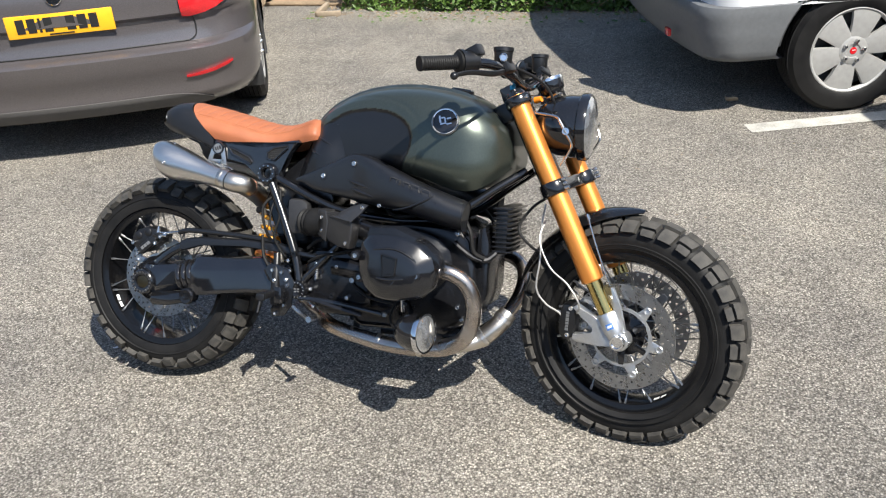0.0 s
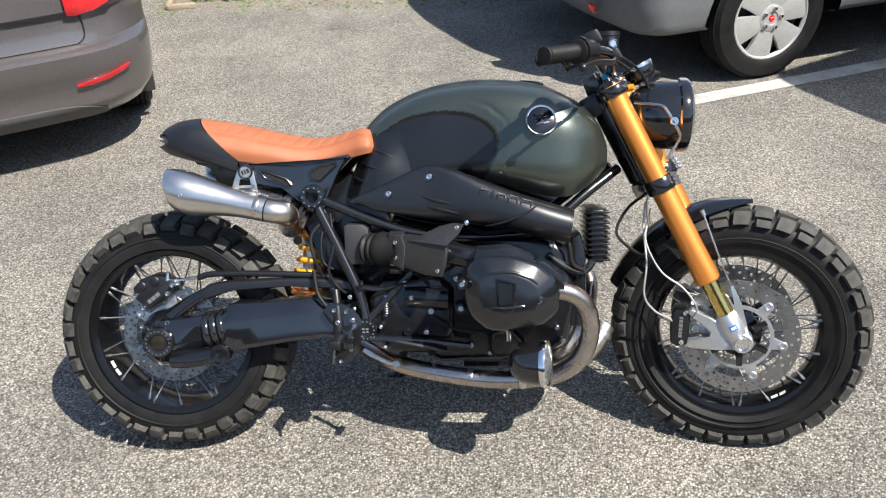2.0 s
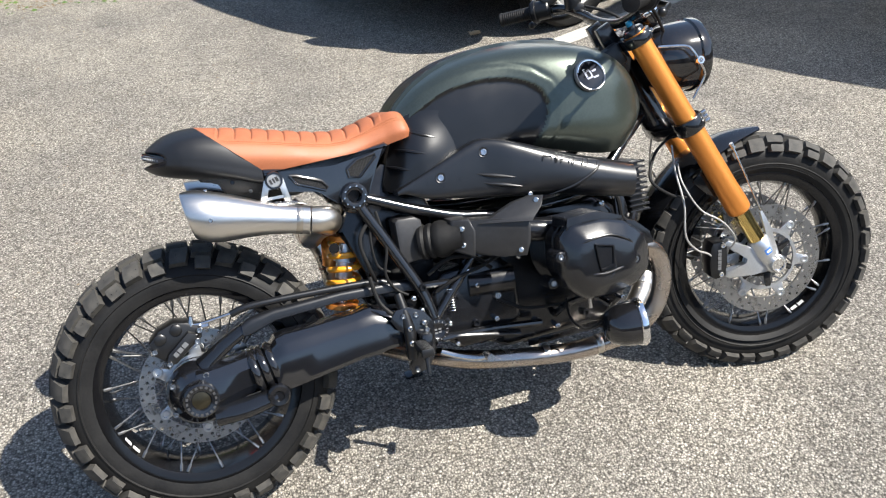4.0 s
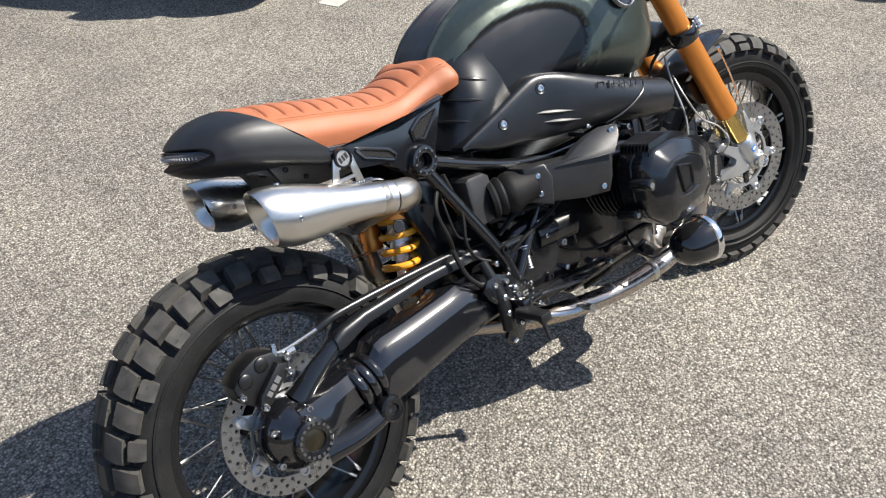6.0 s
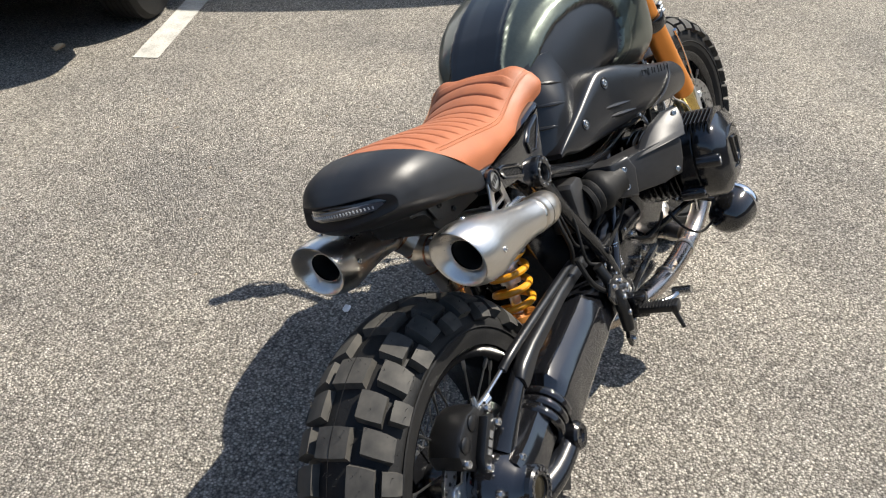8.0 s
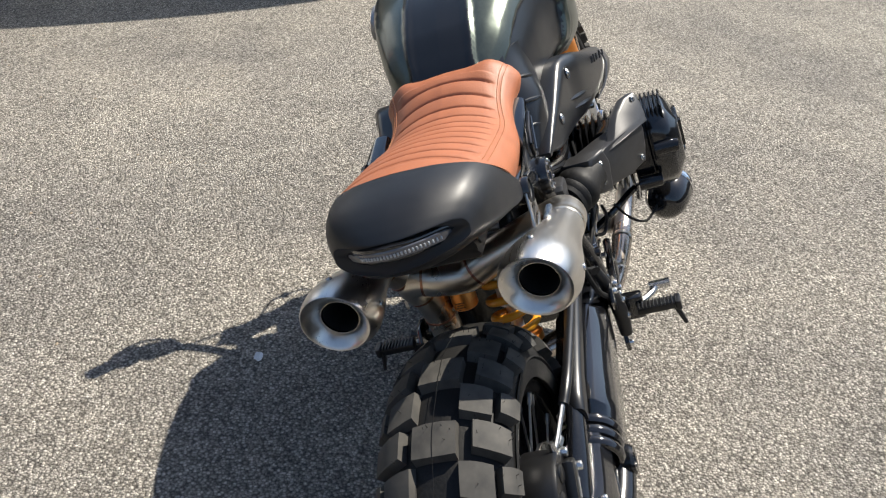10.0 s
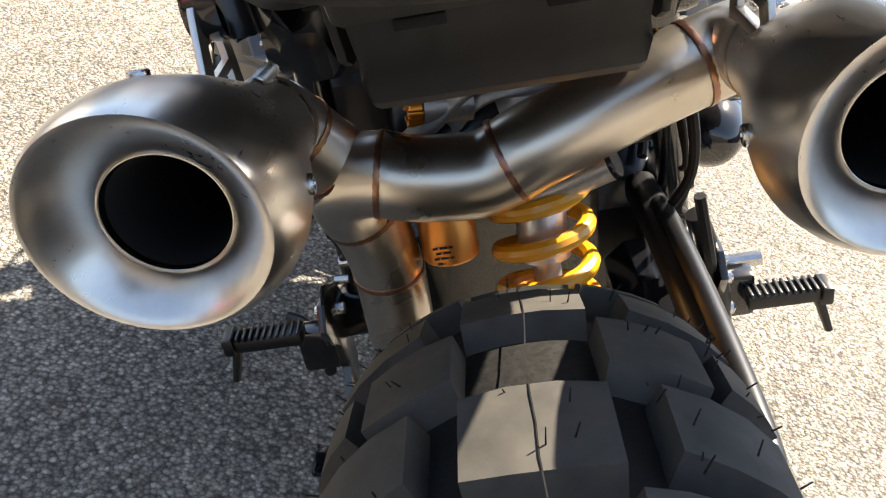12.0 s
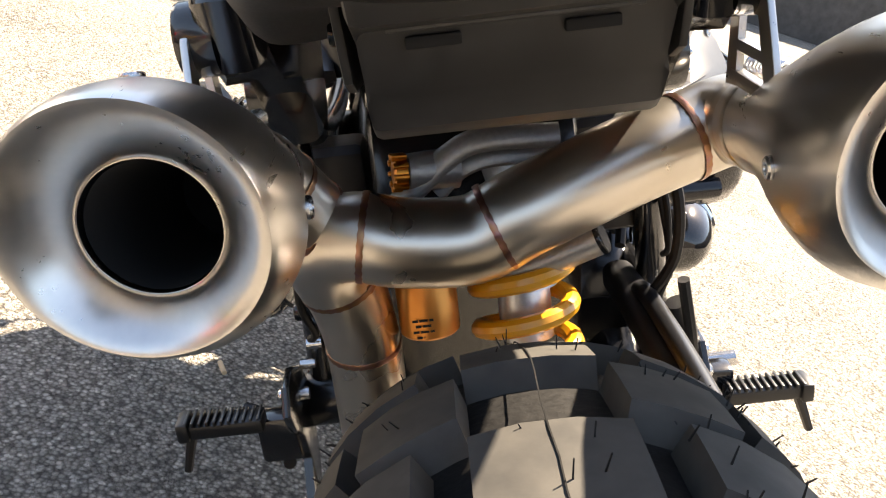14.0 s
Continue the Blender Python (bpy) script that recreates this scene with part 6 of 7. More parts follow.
    for k in range(64):
        x = 0.511 + 0.537 * k / 63
        zt, zb, yo = curve1(x, ZT), curve1(x, ZB), curve1(x, YO)
        h, zc = (zt - zb) / 2, (zt + zb) / 2
        rd = curve1(x, [(0.51, 0.0), (0.72, 0.08), (0.85, 0.5), (0.95, 0.8), (1.05, 1.0)])
        wd = curve1(x, [(0.51, 0.045), (0.75, 0.075), (0.95, 0.085), (1.05, 0.084)])
        sec = []
        for q in range(36):
            t = 2 * math.pi * q / 36
            e = 0.35 + 0.65 * rd
            cx, cz = math.cos(t), math.sin(t)
            sec.append(V(x, s * (yo - wd / 2 + wd / 2 * math.copysign(abs(cx) ** e, cx)), zc + h * math.copysign(abs(cz) ** e, cz)))
        loops.append(sec)
    bm = bm_()
    rings(bm, loops)
    air = part("airbox_cover", bm, AIRBOX, bike, "satin black airbox cover with raised marks", 50)
    bm = bm_()
    lathe(bm, [(0.036, 0.0), (0.041, 0.002), (0.041, -0.01)], (1.049, s * 0.210, 0.602), (1, 0, -0.2), 28)
    part("snorkel_lip", bm, PLASTIC, air)
    # Flat black disc puts the dark of the open mouth into the colour.
    bm = bm_()
    lathe(bm, [(0.036, 0.001), (0.0, 0.001)], (1.049, s * 0.210, 0.602), (1, 0, -0.2), 28)
    part("snorkel_mouth", bm, BORE, air)
    for p, n in (((0.712, s * 0.1895, 0.728), (-0.25, s, 0.1)), ((0.609, s * 0.1690, 0.688), (-0.2, s, 0.1))):
        bm = bm_()
        lathe(bm, [(0.0085, 0.0015), (0.0115, 0.0025), (0.0130, -0.003)], p, n, 20)
        bolt(part("bolt_collar", bm, AIRBOX, air), p, n, 0.0075, 0.004)
    bm = bm_()
    tube(bm, [(x, s * (curve1(x, YO) + y), z) for x, y, z in ((0.845, -0.008, 0.607), (0.895, 0.0, 0.618), (0.945, 0.0005, 0.640), (0.972, -0.010, 0.657))], [0.001, 0.0032, 0.0032, 0.001], 8, 6)
    part("snorkel_crease", bm, AIRBOX, air)
    for k, w in enumerate((0.022, 0.006, 0.020, 0.024, 0.026)):
        bm = bm_()
        x = (0.846, 0.866, 0.886, 0.914, 0.946)[k]
        z = 0.690 - 0.27 * (x - 0.846)
        c = V(x, s * (curve1(x, YO) - 0.0005), z)
        hi = 0.0065 if k % 2 == 0 else 0.008
        quad = [c + V(dx2, 0, dz - 0.27 * dx2) for dx2, dz in ((-w / 2, -hi), (w / 2 - 0.003, -hi), (w / 2, hi), (-w / 2 + 0.003, hi))]
        tube(bm, [quad[0], quad[3], quad[2], quad[1]], 0.0013, 5, 1)
        part("raised_mark", bm, SHROUD, air)
    for x0, z0 in ((0.690, 0.682), (0.702, 0.659)):
        bm = bm_()
        tube(bm, [V(x0 + 0.08 * k, s * (curve1(x0 + 0.08 * k, YO) - 0.001), z0 - 0.021 * k) for k in (0, 0.5, 1)], [0.001, 0.0055, 0.001], 8, 4)
        part("cover_slat", bm, AIRBOX, air)

# black panel between the seat and the tank, which carries the slats
ZUP = [(0.494, 0.690), (0.505, 0.722), (0.53, 0.782), (0.55, 0.820), (0.575, 0.838), (0.62, 0.840), (0.66, 0.828), (0.72, 0.790)]


def panel_y(x, z):
    """Half the width over the side panels: a flat flank that runs out into the tank above and ahead."""
    near = curve1(x, WIDE) * 0.94 - 0.008
    far = 0.113 + 0.375 * (x - 0.508) - 0.006 * (1 - ease(x, 0.494, 0.503))
    g = ease(curve1(x, ZUP) - z, -0.012, 0.105) * ease(0.69 - x, 0.0, 0.12)
    return near + (far - near) * g if far > near else far


for s in (-1, 1):
    loops = []
    for k in range(37):
        x = 0.494 + 0.206 * k / 36
        zu, zl = curve1(x, ZUP), curve1(x, [(0.494, 0.676), (0.52, 0.666), (0.60, 0.675), (0.72, 0.70)])
        out = [(panel_y(x, z), z) for z in (zl + (zu - zl) * q / 20 for q in range(21))]
        loops.append([V(x, s * y, z) for y, z in out] + [V(x, s * (y - 0.03), z) for y, z in out[::-1]])
    bm = bm_()
    rings(bm, loops)
    panel = part("side_panel", bm, TANKBLACK, bike, "black side panel with three slats", 50)
    for x, z, ln, dz in ((0.565, 0.800, 0.056, 0.023), (0.534, 0.765, 0.056, 0.019), (0.510, 0.729, 0.041, 0.014)):
        bm = bm_()
        tube(bm, [V(x + ln * k, s * (panel_y(x + ln * k, z - dz * k) - 0.0006), z - dz * k) for k in (0, 0.25, 0.5, 0.75, 1)], [0.001, 0.003, 0.0042, 0.003, 0.001], 8, 3)
        part("side_slat", bm, TANKBLACK, panel)

# oil cooler
bm = bm_()
box(bm, (1.128, 0, 0.560), (0.034, 0.20, 0.135), 0.004)
cooler = part("oil_cooler", bm, PLASTIC, bike, "black finned oil cooler")
for k in range(10):
    bm = bm_()
    box(bm, (1.132, 0, 0.500 + 0.0135 * k), (0.056, 0.215, 0.005), 0.0015)
    part("cooler_fin", bm, ENGINE, cooler)
for s in (-1, 1):
    bm = bm_()
    tube(bm, [(1.115, s * 0.10, 0.495), (1.09, s * 0.12, 0.475), (1.05, s * 0.13, 0.485), (1.0, s * 0.135, 0.52)], 0.010, 10)
    part("oil_pipe", bm, ENGINE, bike)

# footrests, pedals and stand
for s in (-1, 1):
    bm = bm_()
    slab(bm, [(0.432, 0.398), (0.448, 0.418), (0.478, 0.420), (0.512, 0.402), (0.532, 0.372), (0.524, 0.300), (0.502, 0.268), (0.462, 0.262), (0.456, 0.285), (0.480, 0.318), (0.472, 0.352), (0.446, 0.372)], s * 0.178, s * 0.186, 0.002)
    box(bm, (0.500, s * 0.205, 0.335), (0.026, 0.045, 0.05), 0.006)
    hanger = part("footrest_plate", bm, BLACK, bike, "black footrest hanger plate")
    for x, z in ((0.502, 0.300), (0.512, 0.360), (0.462, 0.402), (0.492, 0.398), (0.474, 0.272)):
        bolt(hanger, (x, s * 0.187, z), (0, s, 0), 0.006, 0.005)
    bm = bm_()
    c0, c1 = V(0.482, s * 0.215, 0.338 if s < 0 else 0.364), V(0.479, s * 0.288, 0.338 if s < 0 else 0.369)
    d = c1 - c0
    box(bm, (c0 + c1) / 2, (0.024, d.length, 0.014), 0.002)
    rest = part("footrest", bm, PLASTIC, bike, "black ribbed footrest with a feeler peg")
    for k in range(11):
        bm = bm_()
        box(bm, c0 + d * (k + 0.5) / 11 + V(0, 0, 0.008), (0.024, 0.0028, 0.005), 0.0006)
        part("footrest_rib", bm, PLASTIC, rest)
    bm = bm_()
    box(bm, c1, (0.028, 0.012, 0.020), 0.003)
    part("footrest_end", bm, PLASTIC, rest)
    bm = bm_()
    tube(bm, [c1 + V(-0.002, s * -0.006, -0.004), c1 + V(-0.006, s * 0.006, -0.045)], [0.0055, 0.004], 8, 1)
    part("feeler_peg", bm, PLASTIC, rest)
bm = bm_()
tube(bm, [(0.535, -0.192, 0.300), (0.57, -0.21, 0.285), (0.605, -0.235, 0.278), (0.625, -0.250, 0.282)], 0.0065, 10)
tube(bm, [(0.625, -0.235, 0.282), (0.623, -0.275, 0.284)], 0.009, 10, 1)
part("brake_pedal", bm, BOLT, bike, "steel brake pedal with a ribbed tip")
bm = bm_()
tube(bm, [(0.545, -0.176, 0.325), (0.66, -0.168, 0.318), (0.80, -0.158, 0.298)], 0.008, 10)
part("brake_rod", bm, BLACK, bike)
bm = bm_()
tube(bm, [(0.465, -0.165, 0.45), (0.470, -0.178, 0.40), (0.472, -0.185, 0.35), (0.468, -0.185, 0.30)], [0.010, 0.012, 0.014, 0.012], 12)
part("rear_master_cylinder", bm, PLASTIC, bike, "black rear brake master cylinder")
for p in ((0.472, -0.194, 0.372), (0.470, -0.196, 0.338), (0.508, -0.19, 0.376)):
    bm = bm_()
    lathe(bm, [(0, 0.006), (0.004, 0.006), (0.0065, 0.004), (0.0065, -0.006)], p, (0, -1, 0), 12)
    part("bolt", bm, BOLT, bike)
bm = bm_()
tube(bm, [(0.50, 0.205, 0.30), (0.55, 0.225, 0.285), (0.60, 0.245, 0.290), (0.615, 0.27, 0.295)], 0.0065, 10)
part("gear_lever", bm, PLASTIC, bike, "black gear lever")
bm = bm_()
tube(bm, [(0.62, 0.115, 0.26), (0.60, 0.150, 0.21), (0.575, 0.210, 0.140), (0.565, 0.250, 0.112)], [0.013, 0.012, 0.010, 0.010], 12)
box(bm, (0.562, 0.262, 0.111), (0.05, 0.03, 0.008), 0.003, Matrix.Rotation(radians(23.1), 4, "X"))
part("side_stand", bm, BLACK, bike, "black side stand, folded out")

# fog lamps on the crash bar
for s in (-1, 1):
    c = V(0.945, s * 0.302, 0.288)
    d = V(1, s * 0.24, 0.03)
    bm = bm_()
    lathe(bm, [(0.0, -0.052), (0.020, -0.049), (0.036, -0.038), (0.047, -0.016), (0.0515, 0.010), (0.0525, 0.028)], c, d, 40)
    fog = part("fog_lamp", bm, GLOSS, bike, "round black fog lamp with a chrome rim")
    bm = bm_()
    lathe(bm, [(0.0525, 0.026), (0.0555, 0.028), (0.0565, 0.036), (0.054, 0.042), (0.050, 0.042)], c, d, 40)
    part("lamp_rim", bm, CHROME, fog)
    bm = bm_()
    lathe(bm, [(0.0505, 0.040), (0.04, 0.046), (0.0, 0.050)], c, d, 40)
    part("lamp_lens", bm, LENS, fog, "clear lamp glass")
    bm = bm_()
    tube(bm, [(0.93, s * 0.275, 0.335), (0.90, s * 0.24, 0.355), (0.86, s * 0.19, 0.335), (0.85, s * 0.13, 0.30)], 0.008, 10)
    part("lamp_bracket", bm, BLACK, fog)
    bm = bm_()
    tube(bm, [(0.905, s * 0.28, 0.30), (0.87, s * 0.25, 0.285), (0.85, s * 0.22, 0.31), (0.86, s * 0.19, 0.35)], 0.003, 6)
    part("lamp_cable", bm, RUBBER, fog)
    bm = bm_()
    tube(bm, [(0.895, s * 0.245, 0.33), (0.893, s * 0.25, 0.365)], [0.006, 0.005], 8, 1)
    part("lamp_bolt", bm, BOLT, fog)

# exhaust joint ahead of the sump
bm = bm_()
tube(bm, [(1.150, -0.05, 0.318), (1.128, -0.068, 0.285), (1.100, -0.078, 0.256), (1.075, -0.085, 0.238)], 0.0275, 22, 5)
joint = part("exhaust_joint", bm, PIPE, bike, "fat bare steel exhaust joint")
for p, a in (((1.139, -0.060, 0.300), (0.55, 0.3, 0.78)), ((1.088, -0.082, 0.247), (0.7, 0.2, 0.62))):
    bm = bm_()
    lathe(bm, [(0.0276, -0.008), (0.030, -0.006), (0.030, 0.006), (0.0276, 0.008)], p, a, 24)
    part("joint_band", bm, STEEL, joint)
bm = bm_()
tube(bm, [(1.075, -0.085, 0.238), (1.04, -0.105, 0.226), (1.00, -0.14, 0.222)], [0.026, 0.024, 0.023], 18, 4)
part("joint_pipe", bm, PIPE, joint)
# cables and hoses behind the frame tubes
rnd = random.Random(11)
for s in (-1, 1):
    for pts, r in (
        ([(0.455, 0.135, 0.64), (0.462, 0.150, 0.56), (0.448, 0.155, 0.50), (0.465, 0.150, 0.46), (0.49, 0.16, 0.44)], 0.0036),
        ([(0.44, 0.128, 0.62), (0.430, 0.145, 0.57), (0.435, 0.150, 0.52), (0.46, 0.152, 0.50)], 0.0028),
        ([(0.55, 0.135, 0.47), (0.60, 0.150, 0.500), (0.66, 0.155, 0.49), (0.70, 0.150, 0.455)], 0.005),
        ([(0.56, 0.15, 0.43), (0.61, 0.165, 0.455), (0.68, 0.165, 0.47), (0.76, 0.155, 0.50), (0.80, 0.15, 0.55)], 0.004),
        ([(0.70, 0.155, 0.38), (0.76, 0.165, 0.345), (0.84, 0.17, 0.335), (0.90, 0.16, 0.33)], 0.004),
        ([(0.80, 0.15, 0.60), (0.84, 0.17, 0.585), (0.90, 0.185, 0.592), (0.98, 0.17, 0.60)], 0.005),
        ([(1.02, 0.13, 0.60), (1.05, 0.145, 0.555), (1.06, 0.14, 0.50), (1.09, 0.13, 0.48)], 0.006)):
        bm = bm_()
        tube(bm, [(x, s * y, z) for x, y, z in pts], r, 8)
        part("cable", bm, RUBBER, bike, "black cable")
    # spring of the rear brake, and small bright fasteners round the pivot
    bm = bm_()
    tube(bm, [V(0.590 + 0.0085 * math.cos(k * 0.7), s * 0.155 + 0.0085 * math.sin(k * 0.7), 0.435 - 0.0007 * k) for k in range(80)], 0.0014, 5, 1)
    part("return_spring", bm, BOLT, bike, "small steel return spring")
    for x, z, y, r in ((0.500, 0.430, 0.158, 0.006), (0.512, 0.402, 0.170, 0.005), (0.488, 0.385, 0.176, 0.006), (0.556, 0.322, 0.172, 0.006), (0.575, 0.352, 0.158, 0.005), (0.585, 0.300, 0.158, 0.005), (0.640, 0.462, 0.156, 0.006), (0.655, 0.425, 0.156, 0.005), (0.690, 0.335, 0.155, 0.006), (0.735, 0.305, 0.140, 0.006), (0.85, 0.272, 0.132, 0.006), (1.02, 0.335, 0.130, 0.006), (1.035, 0.300, 0.130, 0.006), (1.042, 0.555, 0.128, 0.006), (1.01, 0.545, 0.132, 0.007), (0.770, 0.470, 0.150, 0.007), (0.80, 0.615, 0.205, 0.006)):
        bm = bm_()
        lathe(bm, [(0, 0.006), (r * 0.55, 0.006), (r * 0.6, 0.009), (r, 0.008), (r, -0.006)], (x, s * y, z), (0, s, 0), 12)
        part("bolt", bm, BOLT, bike)
    bm = bm_()
    tube(bm, [(0.53, s * 0.168, 0.330), (0.60, s * 0.176, 0.322), (0.70, s * 0.172, 0.300), (0.74, s * 0.165, 0.290)], 0.0085, 10, oval=0.6)
    part("gear_linkage" if s > 0 else "brake_linkage", bm, ENGINE, bike, "dark linkage rod beside the engine")



# ---- parked vehicles ----
def plan(w, yr, yf, rad, n=10, side=40):
    """A rounded rectangle seen from above: half width, rear and front ends, corner radius; x right, y ahead."""
    pts = []
    for cx, cy, a0 in ((w - rad, yr + rad, -90), (w - rad, yf - rad, 0), (-w + rad, yf - rad, 90), (-w + rad, yr + rad, 180)):
        for k in range(n):
            a = radians(a0 + 90 * k / (n - 1))
            pts.append((cx + rad * math.cos(a), cy + rad * math.sin(a)))
    out = []
    m = len(pts)
    for i in range(m):
        a, b = pts[i], pts[(i + 1) % m]
        d = math.hypot(b[0] - a[0], b[1] - a[1])
        k = max(1, int(d / 0.05))
        out += [(a[0] + (b[0] - a[0]) * j / k, a[1] + (b[1] - a[1]) * j / k) for j in range(k)]
    return out


def shell(levels, wheels, arch, bow=0.05, w0=0.9, corner=0.32):
    """A body from plans at several heights, with wheel openings cut in the flanks."""
    bm = bm_()
    loops = []
    for z, w, yr, yf, rad in levels:
        p = plan(w0, 0.0, 4.5, corner)
        ring = []
        for x, y in p:
            t = x / w0
            f = y / 4.5
            ring.append(V(t * w, yr + (yf - yr) * f + bow * t * t * (1 - f) - bow * t * t * f, z))
        loops.append(ring)
    rings(bm, loops)
    dead = []
    for f in bm.faces:
        c = f.calc_center_median()
        for wy, wz, wx in wheels:
            if abs(c.x) > wx - 0.22 and math.hypot(c.y - wy, c.z - wz) < arch:
                dead.append(f)
                break
    bmesh.ops.delete(bm, geom=dead, context="FACES")
    # draw the ragged edge of each opening out to a clean arc
    floor_z = min(v.co.z for v in bm.verts) + 0.03
    for v in bm.verts:
        if v.co.z > floor_z and any(e.is_boundary for e in v.link_edges):
            for wy, wz, wx in wheels:
                d = math.hypot(v.co.y - wy, v.co.z - wz)
                if abs(v.co.x) > wx - 0.25 and arch * 0.8 < d < arch * 1.25:
                    v.co.y, v.co.z = wy + (v.co.y - wy) * arch / d, wz + (v.co.z - wz) * arch / d
    return bm


def road_wheel(parent, c, out, R, w, style):
    """A car wheel at c with its outer face towards x = out."""
    m = Matrix.Translation(c) @ (Matrix() if out > 0 else Matrix.Rotation(math.pi, 4, "Z"))
    bm = bm_()
    rr = R * 0.665
    prof = [(rr, -w / 2 + 0.01), (R * 0.80, -w / 2), (R * 0.93, -w / 2 + 0.008), (R * 0.985, -w / 2 + 0.03)]
    for k in range(6):
        y = -w / 2 + 0.04 + (w - 0.08) * k / 5
        prof += [(R, y - 0.009), (R, y + 0.009)] + ([(R - 0.007, y + 0.011), (R - 0.007, y + 0.0135)] if k < 5 else [])
    prof += [(R * 0.985, w / 2 - 0.03), (R * 0.93, w / 2 - 0.008), (R * 0.80, w / 2), (R * 0.70, w / 2 - 0.004), (rr, w / 2 - 0.012)]
    lathe(bm, prof, (0, 0, 0), (1, 0, 0), 56)
    tyre = part("wheel", bm, RUBBER, parent, "road wheel with a dusty black tyre")
    tyre.matrix_basis = m
    bm = bm_()
    lathe(bm, [(rr, -w / 2 + 0.01), (rr * 0.92, -w / 2 + 0.03), (rr * 0.9, w / 2 - 0.06), (rr * 0.2, w / 2 - 0.07), (0, w / 2 - 0.07)], (0, 0, 0), (1, 0, 0), 40)
    part("wheel_well_face", bm, DARKPLASTIC, tyre)
    y = w / 2 - 0.02
    bm = bm_()
    lathe(bm, [(rr + 0.004, y + 0.002), (rr + 0.004, y + 0.008), (rr - 0.004, y + 0.011), (rr * 0.94, y + 0.006), (rr * 0.92, y), (rr * 0.92, y - 0.006)], (0, 0, 0), (1, 0, 0), 56)
    n = 6 if style == "cap" else 5
    for k in range(n):
        t = 2 * math.pi * (k + 0.25) / n
        c0, s0 = math.cos(t), math.sin(t)
        tang = V(0, -s0, c0)
        rad = V(0, c0, s0)
        a0, a1 = rr * 0.22, rr * 0.935
        w0, w1 = (0.040, 0.080) if style == "cap" else (0.022, 0.034)
        loops = []
        for a, ww, hh in ((a0, w0, y + 0.010), (rr * 0.6, (w0 + w1) / 2, y + 0.014), (a1, w1, y + 0.006)):
            loops.append([rad * a + tang * ww * q + V(hh - dz, 0, 0) for q, dz in ((-1, 0.02), (-0.96, 0.003), (-0.7, 0), (0.7, 0), (0.96, 0.003), (1, 0.02))])
        if style == "cap":
            b2 = bm_()
            rings(b2, loops)
            part("hubcap_spoke", b2, HUBCAP, tyre, "broad flat hubcap spoke", 40)
        else:
            rings(bm, loops)
    if style == "cap":
        part("hubcap_rim", bm, HUBCAP, tyre, "silver hubcap rim", 40)
        bm = bm_()
    lathe(bm, [(rr * 0.36, y - 0.006), (rr * 0.36, y + 0.008), (rr * 0.30, y + 0.015), (0.036, y + 0.016), (0.034, y + 0.012), (0, y + 0.012)], (0, 0, 0), (1, 0, 0), 36)
    cap = part("hubcap_centre" if style == "cap" else "alloy_rim", bm, HUBCAP, tyre, "silver hubcap centre" if style == "cap" else "silver alloy rim", 40)
    for k in range(5):
        t = 2 * math.pi * (k + 0.1) / 5
        bm = bm_()
        lathe(bm, [(0, 0.02), (0.008, 0.02), (0.011, 0.014), (0.011, 0)], V(y + 0.008, 0.052 * math.cos(t), 0.052 * math.sin(t)), (1, 0, 0), 10)
        part("wheel_nut", bm, BOLT, tyre)
    bm = bm_()
    lathe(bm, [(0.0, y + 0.0145), (0.016, y + 0.0145), (0.018, y + 0.012)], (0, 0, 0), (1, 0, 0), 24)
    part("wheel_emblem", bm, REDLAMP if style == "cap" else GREYMARK, tyre)
    bm = bm_()
    bars(bm, V(y + 0.0155, 0, 0.004), (0, 1, 0), (0, 0, 1), [0.008, 0.006], 0.004, 0.003)
    part("emblem_marks", bm, WHITE, tyre)
    return tyre


def arch_liner(parent, wy, wz, wx, s, arch, a0=-25, a1=205):
    bm = bm_()
    n = 28
    loops = []
    for k in range(n + 1):
        t = radians(a0 + (a1 - a0) * k / n)
        c = V(0, math.cos(t), math.sin(t))
        ring = []
        for dx, r in ((0.004, arch + 0.022), (0.010, arch + 0.006), (0.002, arch - 0.012), (-0.26, arch - 0.012), (-0.26, arch + 0.01), (-0.03, arch + 0.022)):
            ring.append(V(s * (wx + dx), wy, wz) + c * r)
        loops.append(ring)
    rings(bm, loops)
    return part("wheel_arch", bm, DARKPLASTIC, parent)


